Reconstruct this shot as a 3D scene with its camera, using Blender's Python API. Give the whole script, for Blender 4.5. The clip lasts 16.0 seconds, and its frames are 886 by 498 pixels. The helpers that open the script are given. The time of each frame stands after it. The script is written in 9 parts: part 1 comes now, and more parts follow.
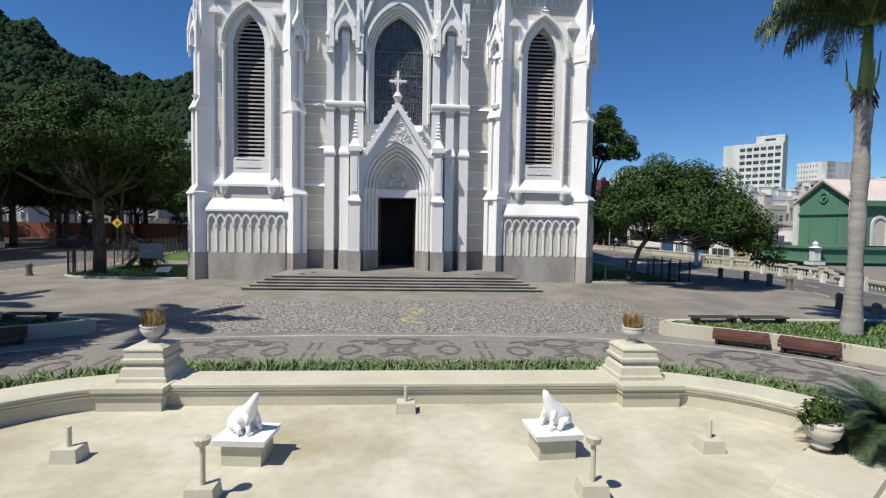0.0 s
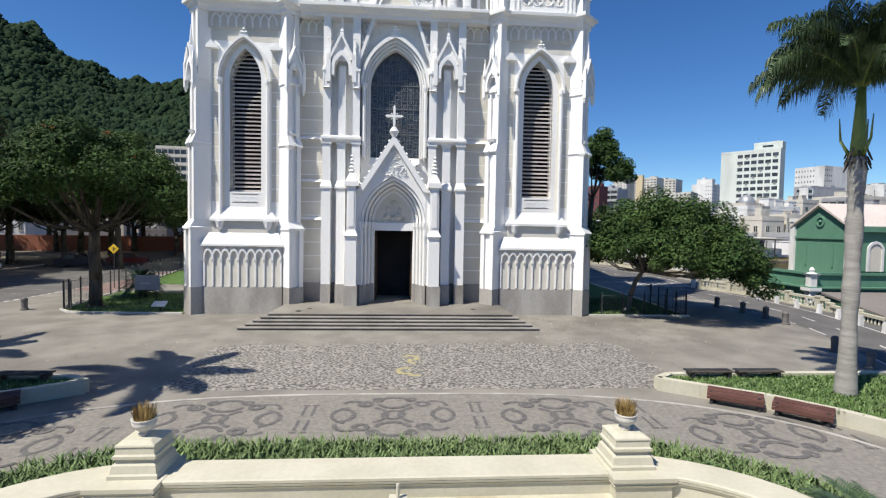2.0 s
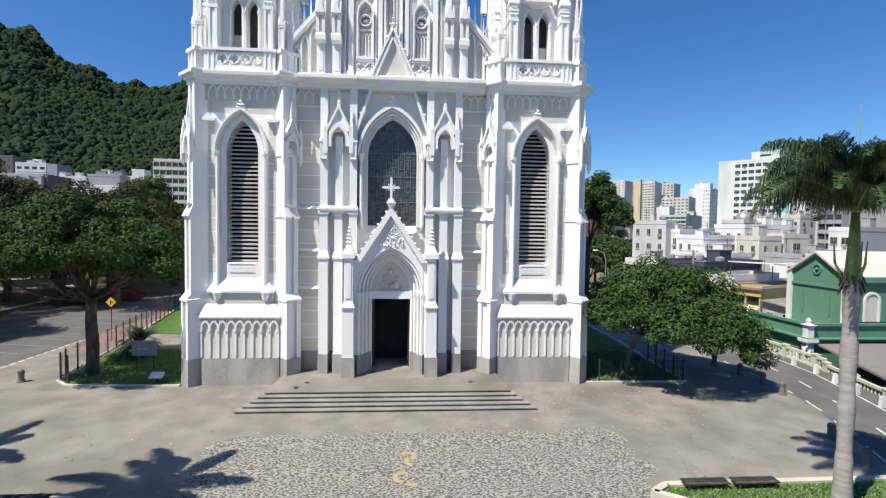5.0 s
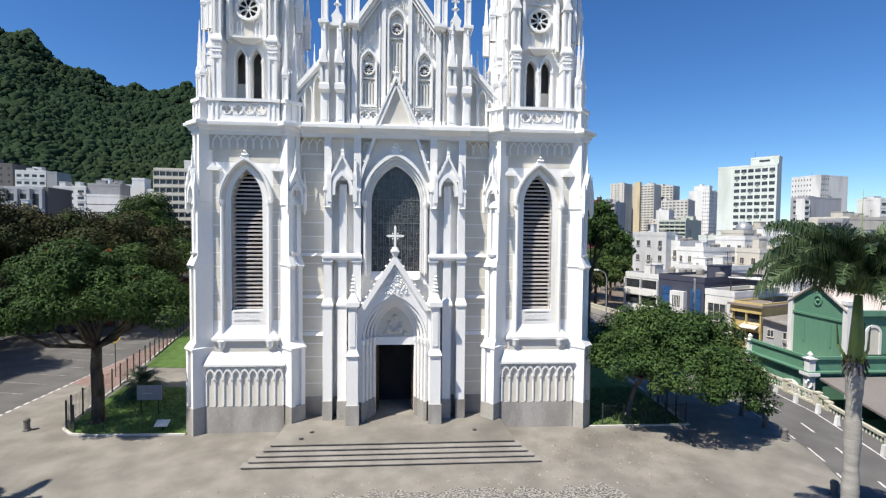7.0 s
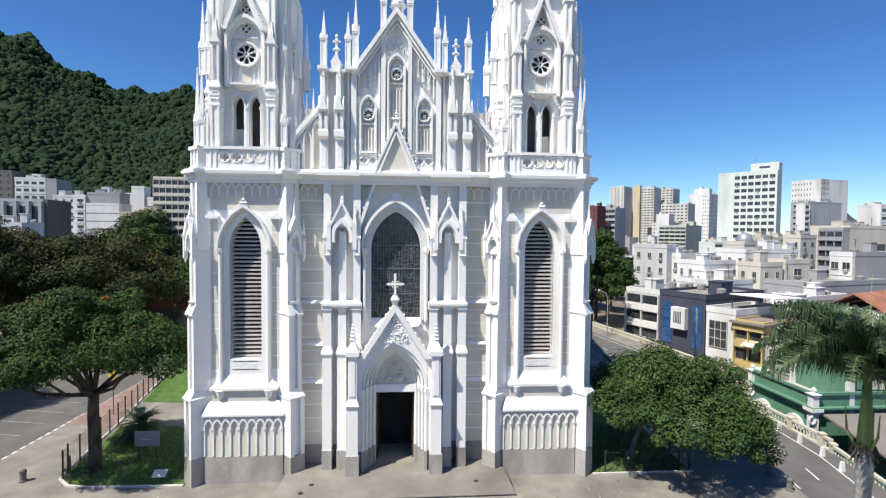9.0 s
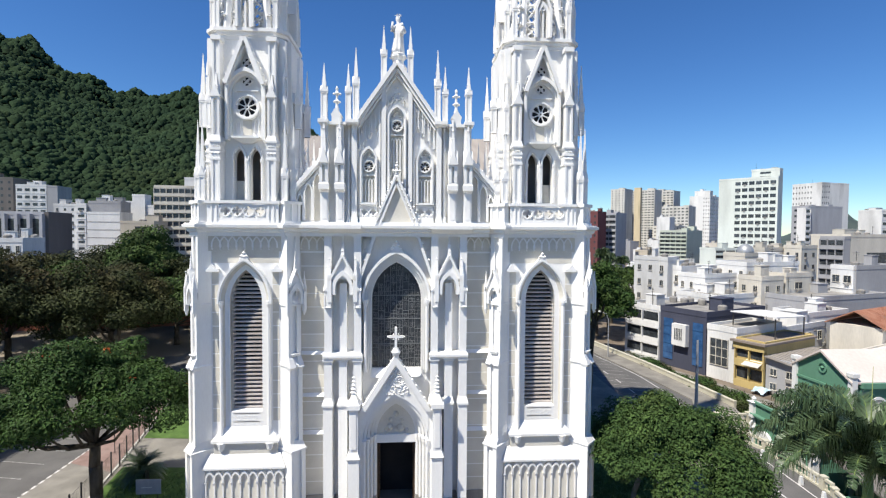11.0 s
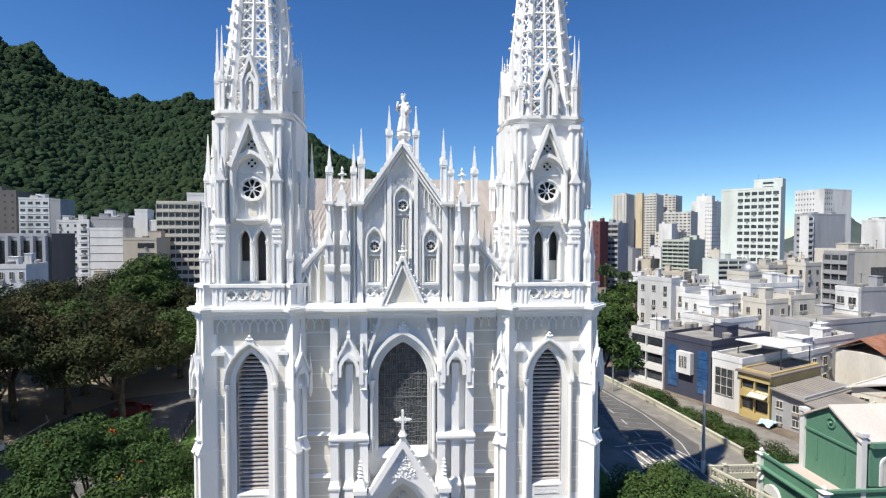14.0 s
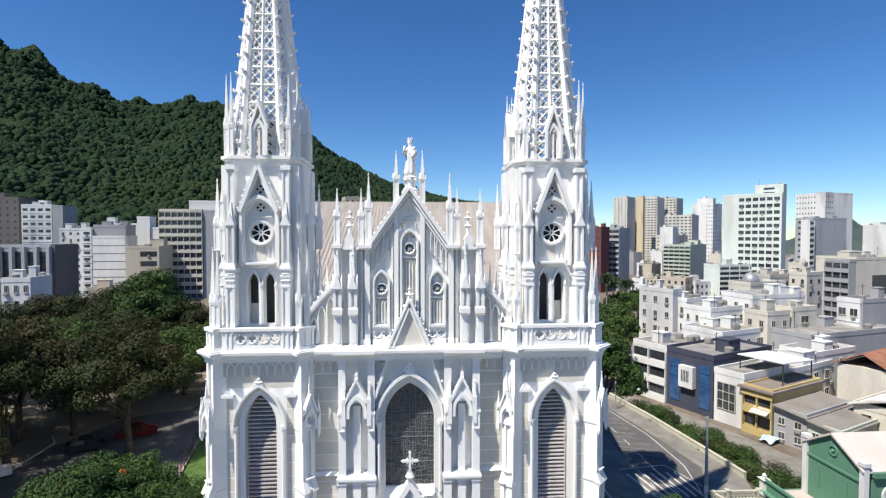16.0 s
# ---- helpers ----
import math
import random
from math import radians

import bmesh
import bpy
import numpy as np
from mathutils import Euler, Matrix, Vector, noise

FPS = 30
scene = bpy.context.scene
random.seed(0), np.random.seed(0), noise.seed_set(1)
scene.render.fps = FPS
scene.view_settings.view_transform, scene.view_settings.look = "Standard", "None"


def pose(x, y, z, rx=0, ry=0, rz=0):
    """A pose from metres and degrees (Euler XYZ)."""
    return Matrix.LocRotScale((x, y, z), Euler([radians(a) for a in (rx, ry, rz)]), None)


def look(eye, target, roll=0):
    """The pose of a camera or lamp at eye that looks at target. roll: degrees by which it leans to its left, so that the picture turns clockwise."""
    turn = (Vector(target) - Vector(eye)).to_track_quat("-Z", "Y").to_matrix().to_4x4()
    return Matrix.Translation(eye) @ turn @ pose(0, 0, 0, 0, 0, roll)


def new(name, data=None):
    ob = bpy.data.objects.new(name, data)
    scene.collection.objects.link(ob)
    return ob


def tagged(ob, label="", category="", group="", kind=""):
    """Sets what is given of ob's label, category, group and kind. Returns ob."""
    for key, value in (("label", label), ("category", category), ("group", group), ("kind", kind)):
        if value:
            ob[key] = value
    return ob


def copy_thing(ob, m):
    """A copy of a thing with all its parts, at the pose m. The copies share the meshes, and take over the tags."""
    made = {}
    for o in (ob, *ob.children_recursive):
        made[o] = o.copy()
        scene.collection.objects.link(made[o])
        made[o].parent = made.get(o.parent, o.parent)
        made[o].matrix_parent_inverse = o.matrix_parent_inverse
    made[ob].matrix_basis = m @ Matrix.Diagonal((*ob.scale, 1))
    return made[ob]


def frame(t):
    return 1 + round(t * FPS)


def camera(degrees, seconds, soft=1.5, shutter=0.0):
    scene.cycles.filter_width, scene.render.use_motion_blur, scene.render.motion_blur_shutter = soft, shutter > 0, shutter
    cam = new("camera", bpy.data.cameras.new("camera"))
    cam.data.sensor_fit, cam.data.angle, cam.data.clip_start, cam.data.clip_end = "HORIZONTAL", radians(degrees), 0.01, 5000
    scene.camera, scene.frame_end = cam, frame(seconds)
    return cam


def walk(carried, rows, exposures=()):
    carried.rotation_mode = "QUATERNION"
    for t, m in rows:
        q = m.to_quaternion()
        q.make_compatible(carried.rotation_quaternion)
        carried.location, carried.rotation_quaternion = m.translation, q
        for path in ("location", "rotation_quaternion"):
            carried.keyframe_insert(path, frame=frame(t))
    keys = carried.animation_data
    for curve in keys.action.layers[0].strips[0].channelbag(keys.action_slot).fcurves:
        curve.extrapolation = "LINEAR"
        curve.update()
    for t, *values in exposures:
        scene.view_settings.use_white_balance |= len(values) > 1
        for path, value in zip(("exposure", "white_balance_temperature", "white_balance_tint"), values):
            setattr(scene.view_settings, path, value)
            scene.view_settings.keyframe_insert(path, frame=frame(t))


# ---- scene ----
cam = camera(84.2, 16.0, soft=1.25)
PATH = [
    (0, (0.742, -27.715, 3.185), (0.88, -25.722, 3.089), 1.0),
    (0.5, (0.695, -27.721, 3.54), (0.835, -25.728, 3.451), 1.1),
    (1, (0.72, -27.764, 3.988), (0.861, -25.771, 3.898), 1.2),
    (1.5, (0.79, -27.706, 4.451), (0.932, -25.713, 4.363), 1.1),
    (2, (0.843, -27.638, 4.973), (0.986, -25.645, 4.886), 1.0),
    (2.5, (0.859, -27.601, 5.522), (1.005, -25.608, 5.437), 1.0),
    (3, (0.893, -27.571, 6.104), (1.039, -25.578, 6.02), 1.0),
    (3.5, (0.897, -27.534, 6.74), (1.045, -25.542, 6.656), 1.0),
    (4, (0.932, -27.505, 7.401), (1.08, -25.512, 7.318), 0.9),
    (6.5, (0.669, -27.512, 10.81), (0.819, -25.519, 10.732), 0.7),
    (7, (0.612, -27.524, 11.396), (0.762, -25.531, 11.319), 0.6),
    (7.5, (0.58, -27.437, 11.987), (0.729, -25.444, 11.911), 0.6),
    (8, (0.561, -27.327, 12.623), (0.711, -25.334, 12.548), 0.6),
    (8.5, (0.576, -27.216, 13.298), (0.726, -25.223, 13.222), 0.6),
    (9, (0.586, -27.143, 13.956), (0.736, -25.15, 13.884), 0.5),
    (11.5, (0.556, -27.05, 17.499), (0.702, -25.057, 17.428), 0.3),
    (12, (0.533, -27.048, 18.157), (0.677, -25.055, 18.089), 0.2),
    (12.5, (0.507, -26.99, 18.912), (0.65, -24.997, 18.845), 0.2),
    (13, (0.486, -26.91, 19.68), (0.628, -24.917, 19.615), 0.2),
    (13.5, (0.403, -26.769, 20.417), (0.546, -24.775, 20.354), 0.1),
    (14, (0.316, -26.725, 21.147), (0.457, -24.731, 21.085), 0.1),
    (14.5, (0.232, -26.68, 21.866), (0.373, -24.686, 21.804), 0.1),
    (15, (0.084, -26.747, 22.497), (0.223, -24.752, 22.436), 0.1),
    (15.5, (0.003, -26.832, 23.016), (0.141, -24.837, 22.956), 0.1),
    (16, (-0.016, -26.979, 23.489), (0.122, -24.985, 23.431), 0.0),
]
walk(cam, [(t, look(eye, target, roll)) for t, eye, target, roll in PATH],
     exposures=[(0, 0.1), (1, 0.21), (2, 0.33), (3, 0.4), (6.5, 0.47), (9, 0.48), (11.5, 0.45), (16, 0.41)])

# ---- light ----
SUN_TO = Vector((-1.43, -1.0, 2.75)).normalized()
world = bpy.data.worlds.new("world")
scene.world = world
world.use_nodes = True
wn = world.node_tree.nodes
sky = wn.new("ShaderNodeTexSky")
sky.sky_type = 'NISHITA'
sky.sun_disc = False
sky.sun_elevation = math.asin(SUN_TO.z)
sky.sun_rotation = math.atan2(SUN_TO.x, SUN_TO.y)
sky.altitude = 800
sky.air_density, sky.dust_density, sky.ozone_density = 1.0, 0.0, 4.5
wn["Background"].inputs["Strength"].default_value = 0.094
deep = wn.new("ShaderNodeHueSaturation")
deep.inputs["Saturation"].default_value = 1.2
deep.inputs["Hue"].default_value = 0.508
world.node_tree.links.new(sky.outputs[0], deep.inputs["Color"])
cool = wn.new("ShaderNodeMix")
cool.data_type, cool.blend_type = 'RGBA', 'MULTIPLY'
cool.inputs[0].default_value = 1.0
cool.inputs[7].default_value = (0.83, 0.985, 1.045, 1)
world.node_tree.links.new(deep.outputs[0], cool.inputs[6])
world.node_tree.links.new(cool.outputs[2], wn["Background"].inputs[0])
sun = new("sun", bpy.data.lights.new("sun", "SUN"))
sun.data.energy, sun.data.angle, sun.data.color = 5.0, radians(0.53), (1.0, 0.945, 0.84)
sun.matrix_world = Matrix.Translation((-60, -40, 90)) @ SUN_TO.to_track_quat("Z", "Y").to_matrix().to_4x4()


# ---- materials ----
def material(name, a, b, scale=2.0, fine=25.0, rough=0.8, bump=0.15, metal=0.0, c=None, piece=0.0, stretch=(1, 1, 1), lo=0.35, hi=0.65, spec=0.3, cover=0.5, vary=0.12):
    """Two tones mixed by a broad and a fine noise, a third tone for stains, tone by piece, and fine relief."""
    m = bpy.data.materials.new(name)
    m.use_nodes = True
    nt = m.node_tree
    n, l = nt.nodes, nt.links
    bsdf = n["Principled BSDF"]
    bsdf.inputs["Roughness"].default_value = rough
    bsdf.inputs["Metallic"].default_value = metal
    bsdf.inputs["Specular IOR Level"].default_value = spec
    co = n.new("ShaderNodeNewGeometry")
    mp = n.new("ShaderNodeMapping")
    mp.inputs["Scale"].default_value = stretch
    l.new(co.outputs["Position"], mp.inputs[0])
    n1 = n.new("ShaderNodeTexNoise")
    n1.inputs["Scale"].default_value, n1.inputs["Detail"].default_value = scale, 5
    n2 = n.new("ShaderNodeTexNoise")
    n2.inputs["Scale"].default_value, n2.inputs["Detail"].default_value = fine, 3
    for q in (n1, n2):
        l.new(mp.outputs[0], q.inputs["Vector"])
    r1 = n.new("ShaderNodeMapRange")
    r1.inputs[1].default_value, r1.inputs[2].default_value = lo, hi
    l.new(n1.outputs[0], r1.inputs[0])
    mix = n.new("ShaderNodeMix")
    mix.data_type = 'RGBA'
    mix.inputs[6].default_value, mix.inputs[7].default_value = (*a, 1), (*b, 1)
    l.new(r1.outputs[0], mix.inputs[0])
    last = mix.outputs[2]
    if c:
        n3 = n.new("ShaderNodeTexNoise")
        n3.inputs["Scale"].default_value, n3.inputs["Detail"].default_value = scale * 0.37, 6
        l.new(mp.outputs[0], n3.inputs["Vector"])
        r3 = n.new("ShaderNodeMapRange")
        r3.inputs[1].default_value, r3.inputs[2].default_value = cover, cover + 0.22
        l.new(n3.outputs[0], r3.inputs[0])
        m3 = n.new("ShaderNodeMix")
        m3.data_type = 'RGBA'
        m3.inputs[7].default_value = (*c, 1)
        l.new(r3.outputs[0], m3.inputs[0])
        l.new(last, m3.inputs[6])
        last = m3.outputs[2]
    hs = n.new("ShaderNodeHueSaturation")
    l.new(last, hs.inputs["Color"])
    r2 = n.new("ShaderNodeMapRange")
    r2.inputs[1].default_value, r2.inputs[2].default_value = 0.25, 0.75
    r2.inputs[3].default_value, r2.inputs[4].default_value = 1 - vary, 1 + vary
    l.new(n2.outputs[0], r2.inputs[0])
    val = r2.outputs[0]
    if piece:
        oi = n.new("ShaderNodeObjectInfo")
        gi = n.new("ShaderNodeNewGeometry")
        ad = n.new("ShaderNodeMath")
        ad.operation = 'ADD'
        l.new(oi.outputs["Random"], ad.inputs[0])
        l.new(gi.outputs["Random Per Island"], ad.inputs[1])
        fr = n.new("ShaderNodeMath")
        fr.operation = 'FRACT'
        l.new(ad.outputs[0], fr.inputs[0])
        rp = n.new("ShaderNodeMapRange")
        rp.inputs[3].default_value, rp.inputs[4].default_value = 1 - piece, 1 + piece
        l.new(fr.outputs[0], rp.inputs[0])
        mu = n.new("ShaderNodeMath")
        mu.operation = 'MULTIPLY'
        l.new(rp.outputs[0], mu.inputs[0])
        l.new(val, mu.inputs[1])
        val = mu.outputs[0]
    l.new(val, hs.inputs["Value"])
    l.new(hs.outputs[0], bsdf.inputs["Base Color"])
    if bump:
        bp = n.new("ShaderNodeBump")
        bp.inputs["Strength"].default_value, bp.inputs["Distance"].default_value = bump, 0.02
        l.new(n2.outputs[0], bp.inputs["Height"])
        l.new(bp.outputs[0], bsdf.inputs["Normal"])
    return m


WHITE = material("white_limewash", (0.805, 0.795, 0.77), (0.84, 0.832, 0.81), 0.6, 14, 0.75, 0.08, c=(0.62, 0.61, 0.58), cover=0.61, stretch=(1, 1, 0.3), vary=0.03)
BEIGE = material("beige_ashlar", (0.595, 0.565, 0.495), (0.66, 0.63, 0.56), 0.8, 18, 0.85, 0.12, piece=0.05, vary=0.05)
GREYST = material("grey_plinth_stone", (0.31, 0.29, 0.265), (0.43, 0.41, 0.375), 1.1, 20, 0.85, 0.2, c=(0.22, 0.2, 0.18), cover=0.52, stretch=(1, 1, 0.35))
# near-black that paints the shade inside openings; the rose panes use it too
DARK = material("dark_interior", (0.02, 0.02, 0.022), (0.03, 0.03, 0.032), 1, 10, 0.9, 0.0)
LOUVRE = material("grey_louvre_wood", (0.46, 0.41, 0.38), (0.56, 0.51, 0.48), 1.5, 20, 0.7, 0.1, piece=0.12)
LEAD = material("leaded_window_glass", (0.04, 0.047, 0.055), (0.085, 0.095, 0.105), 3.5, 9, 0.16, 0.1, spec=0.5)
TRACERY = material("grey_tracery", (0.14, 0.148, 0.152), (0.2, 0.21, 0.212), 2, 20, 0.5, 0.1)
ROUGH = material("unpainted_cement", (0.19, 0.18, 0.17), (0.26, 0.245, 0.23), 0.8, 14, 0.9, 0.2)
ROOFM = material("pinkish_roof_sheet", (0.31, 0.275, 0.245), (0.39, 0.35, 0.315), 0.5, 12, 0.7, 0.1, c=(0.30, 0.24, 0.21), cover=0.6, stretch=(3, 0.4, 0.4))
PAVE = material("pale_pavement", (0.182, 0.169, 0.146), (0.252, 0.235, 0.205), 0.7, 30, 0.9, 0.4, c=(0.14, 0.13, 0.115), cover=0.5)
COBBLE = material("cobbles", (0.085, 0.08, 0.074), (0.335, 0.315, 0.28), 10, 26, 0.9, 0.8, c=(0.2, 0.185, 0.17), cover=0.56, lo=0.44, hi=0.56, stretch=(1, 1.5, 1))
MOSAIC = material("mosaic_light", (0.178, 0.165, 0.145), (0.245, 0.228, 0.2), 9, 40, 0.9, 0.4, c=(0.22, 0.20, 0.185), cover=0.56)
MOTIF = material("mosaic_dark", (0.095, 0.09, 0.088), (0.15, 0.142, 0.137), 9, 40, 0.9, 0.4, c=(0.2, 0.19, 0.18), cover=0.62)
KERB = material("pale_kerb", (0.48, 0.46, 0.42), (0.58, 0.55, 0.51), 1.2, 22, 0.85, 0.2)
ASPHALT = material("asphalt", (0.1, 0.096, 0.092), (0.132, 0.126, 0.12), 0.5, 35, 0.92, 0.25, c=(0.09, 0.087, 0.085), cover=0.55)
PAINT = material("road_paint", (0.62, 0.60, 0.57), (0.5, 0.48, 0.46), 3, 30, 0.8, 0.1)
EARTH = material("earth", (0.13, 0.10, 0.075), (0.2, 0.165, 0.13), 0.6, 14, 0.95, 0.3)
GRASSG = material("turf", (0.055, 0.10, 0.022), (0.085, 0.15, 0.035), 1.4, 40, 0.95, 0.6)
BASIN = material("basin_cement", (0.425, 0.40, 0.30), (0.54, 0.51, 0.405), 0.9, 5, 0.75, 0.03, c=(0.30, 0.25, 0.15), cover=0.54, vary=0.09)
CREAM = material("cream_paint", (0.47, 0.445, 0.345), (0.53, 0.50, 0.40), 0.8, 9, 0.75, 0.04, c=(0.40, 0.365, 0.28), cover=0.62, vary=0.06)
# darker than STEP: riser shade put into the colour; bollards share it
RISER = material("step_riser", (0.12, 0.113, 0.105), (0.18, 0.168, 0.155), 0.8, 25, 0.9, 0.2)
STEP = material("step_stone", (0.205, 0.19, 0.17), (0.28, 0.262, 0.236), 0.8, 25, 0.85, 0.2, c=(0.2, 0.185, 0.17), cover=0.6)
BARK = material("bark", (0.05, 0.04, 0.03), (0.10, 0.085, 0.065), 4, 30, 0.95, 0.6, stretch=(1, 1, 0.3))
PALMBARK = material("palm_bark", (0.26, 0.245, 0.22), (0.36, 0.34, 0.31), 2.5, 18, 0.9, 0.4, stretch=(0.5, 0.5, 3))
LEAF = material("tree_leaves", (0.034, 0.058, 0.017), (0.062, 0.102, 0.026), 0.35, 7, 0.6, 0.0, piece=0.45, c=(0.062, 0.088, 0.018), cover=0.55, spec=0.12)
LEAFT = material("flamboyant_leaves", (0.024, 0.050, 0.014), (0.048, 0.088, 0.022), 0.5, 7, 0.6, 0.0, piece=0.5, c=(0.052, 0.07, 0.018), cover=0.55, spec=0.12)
LEAFB = material("garden_tree_leaves", (0.032, 0.062, 0.018), (0.062, 0.105, 0.03), 0.6, 7, 0.65, 0.0, piece=0.4, c=(0.07, 0.09, 0.026), cover=0.55, spec=0.1)
LEAFD = material("dark_tree_leaves", (0.025, 0.033, 0.013), (0.044, 0.054, 0.020), 0.35, 5, 0.65, 0.0, piece=0.5, c=(0.062, 0.046, 0.02), cover=0.5, spec=0.12)
LEAFH = material("hill_leaves", (0.018, 0.034, 0.019), (0.030, 0.050, 0.025), 0.014, 0.7, 0.95, 0.5, piece=0.2, c=(0.036, 0.050, 0.022), cover=0.54, spec=0.04, vary=0.18)
# greyed green with the distance haze mixed into the colour
HAZE = material("far_hill_green", (0.05, 0.07, 0.065), (0.07, 0.09, 0.08), 0.02, 0.3, 0.9, 0.0)
PALMLEAF = material("palm_leaves", (0.036, 0.062, 0.028), (0.072, 0.108, 0.05), 0.8, 6, 0.42, 0.0, piece=0.45, spec=0.3, c=(0.085, 0.095, 0.06), cover=0.6)
SHAFTG = material("palm_crownshaft", (0.14, 0.2, 0.05), (0.2, 0.25, 0.08), 2, 15, 0.5, 0.1, stretch=(1, 1, 0.3))
METALD = material("dark_painted_metal", (0.03, 0.03, 0.032), (0.05, 0.05, 0.05), 3, 20, 0.55, 0.1)
WOODR = material("red_brown_bench_wood", (0.095, 0.042, 0.034), (0.145, 0.07, 0.056), 3, 30, 0.6, 0.15, piece=0.2, stretch=(0.4, 0.4, 3))


# ---- building kit ----
def part(name, bm, mat, parent=None, label="", smooth=False, weld=False):
    """Links a bmesh as one mesh object under a thing or a part; a shared mesh may be given instead."""
    if isinstance(bm, bpy.types.Mesh):
        me = bm
    else:
        if weld:
            bmesh.ops.remove_doubles(bm, verts=bm.verts, dist=1e-4)
        bmesh.ops.recalc_face_normals(bm, faces=bm.faces)
        me = bpy.data.meshes.new(name)
        bm.to_mesh(me)
        bm.free()
        me.materials.append(mat)
        if smooth:
            me.polygons.foreach_set("use_smooth", [True] * len(me.polygons))
    ob = new(name, me)
    if parent is not None:
        ob.parent = parent
    if label:
        ob["label"] = label
    return ob


def thing(name, label, category, at=(0, 0, 0), rz=0, group="", kind=""):
    ob = new(name)
    ob.matrix_basis = pose(*at, 0, 0, rz)
    ob.empty_display_size = 0.3
    return tagged(ob, label, category, group, kind)


def solid(name, bm, mat, label, category, at=(0, 0, 0), group="", kind=""):
    ob = part(name, bm, mat)
    ob.location = at
    return tagged(ob, label, category, group, kind)


def BM():
    return bmesh.new()


def hexa(bm, v):
    """Eight corners: four below, four above, in the same order round."""
    q = [bm.verts.new(p) for p in v]
    for f in ((3, 2, 1, 0), (4, 5, 6, 7), (0, 1, 5, 4), (1, 2, 6, 5), (2, 3, 7, 6), (3, 0, 4, 7)):
        bm.faces.new([q[i] for i in f])


def box(bm, x0, x1, y0, y1, z0, z1):
    hexa(bm, [(x0, y0, z0), (x1, y0, z0), (x1, y1, z0), (x0, y1, z0), (x0, y0, z1), (x1, y0, z1), (x1, y1, z1), (x0, y1, z1)])


def taper(bm, a, b, z0, z1):
    """A frustum between two rectangles (x0, x1, y0, y1)."""
    hexa(bm, [(a[0], a[2], z0), (a[1], a[2], z0), (a[1], a[3], z0), (a[0], a[3], z0), (b[0], b[2], z1), (b[1], b[2], z1), (b[1], b[3], z1), (b[0], b[3], z1)])


def prism(bm, pts, y0, y1, at=(0, 0)):
    """A polygon of (x, z) drawn out along y."""
    a = [bm.verts.new((x + at[0], y0, z + at[1])) for x, z in pts]
    b = [bm.verts.new((x + at[0], y1, z + at[1])) for x, z in pts]
    bm.faces.new(a)
    bm.faces.new(b[::-1])
    for i in range(len(pts)):
        j = (i + 1) % len(pts)
        bm.faces.new([a[j], a[i], b[i], b[j]])


def plate(bm, pts, z0, z1):
    """A polygon of (x, y) drawn out along z."""
    a = [bm.verts.new((x, y, z0)) for x, y in pts]
    b = [bm.verts.new((x, y, z1)) for x, y in pts]
    bm.faces.new(a[::-1])
    bm.faces.new(b)
    for i in range(len(pts)):
        j = (i + 1) % len(pts)
        bm.faces.new([a[i], a[j], b[j], b[i]])


def spin(bm, prof, n=16, at=(0, 0, 0)):
    """A lathe of (r, z)."""
    rings = []
    for r, z in prof:
        rings.append([bm.verts.new((at[0] + r * math.cos(2 * math.pi * i / n), at[1] + r * math.sin(2 * math.pi * i / n), at[2] + z)) for i in range(n)])
    for a, b in zip(rings, rings[1:]):
        for i in range(n):
            j = (i + 1) % n
            bm.faces.new([a[i], a[j], b[j], b[i]])
    bm.faces.new(rings[0][::-1])
    bm.faces.new(rings[-1])


def rod(bm, p, q, r0, r1=None, n=6):
    """A tapered rod from p to q."""
    p, q = Vector(p), Vector(q)
    r1 = r0 if r1 is None else r1
    m = (q - p).to_track_quat("Z", "Y").to_matrix()
    a = [bm.verts.new(p + m @ Vector((r0 * math.cos(2 * math.pi * i / n), r0 * math.sin(2 * math.pi * i / n), 0))) for i in range(n)]
    b = [bm.verts.new(q + m @ Vector((r1 * math.cos(2 * math.pi * i / n), r1 * math.sin(2 * math.pi * i / n), 0))) for i in range(n)]
    for i in range(n):
        j = (i + 1) % n
        bm.faces.new([a[i], a[j], b[j], b[i]])
    bm.faces.new(a[::-1])
    bm.faces.new(b)


def loft(bm, rings):
    """One skin through rectangles (x0, x1, y0, y1, z), closed at both ends."""
    q = [[bm.verts.new(p) for p in ((x0, y0, z), (x1, y0, z), (x1, y1, z), (x0, y1, z))] for x0, x1, y0, y1, z in rings]
    for a, b in zip(q, q[1:]):
        for i in range(4):
            j = (i + 1) % 4
            bm.faces.new([a[i], a[j], b[j], b[i]])
    bm.faces.new(q[0][::-1])
    bm.faces.new(q[-1])


def knob(bm, p, r, sz=1.0):
    """A small faceted boss."""
    x, y, z = p
    t, b = bm.verts.new((x, y, z + r * sz)), bm.verts.new((x, y, z - r * sz))
    m = [bm.verts.new((x + r * math.cos(k * math.pi / 3), y + r * math.sin(k * math.pi / 3), z)) for k in range(6)]
    for i in range(6):
        j = (i + 1) % 6
        bm.faces.new([m[i], m[j], t])
        bm.faces.new([m[j], m[i], b])


def limb(b, pts, r0, r1, n=7):
    """A bent, tapering limb through a few points."""
    k = len(pts) - 1
    for i in range(k):
        ra, rb = r0 + (r1 - r0) * i / k, r0 + (r1 - r0) * (i + 1) / k
        rod(b, pts[i], pts[i + 1], ra, rb, n)
        if i:
            knob(b, pts[i], ra * 1.02)


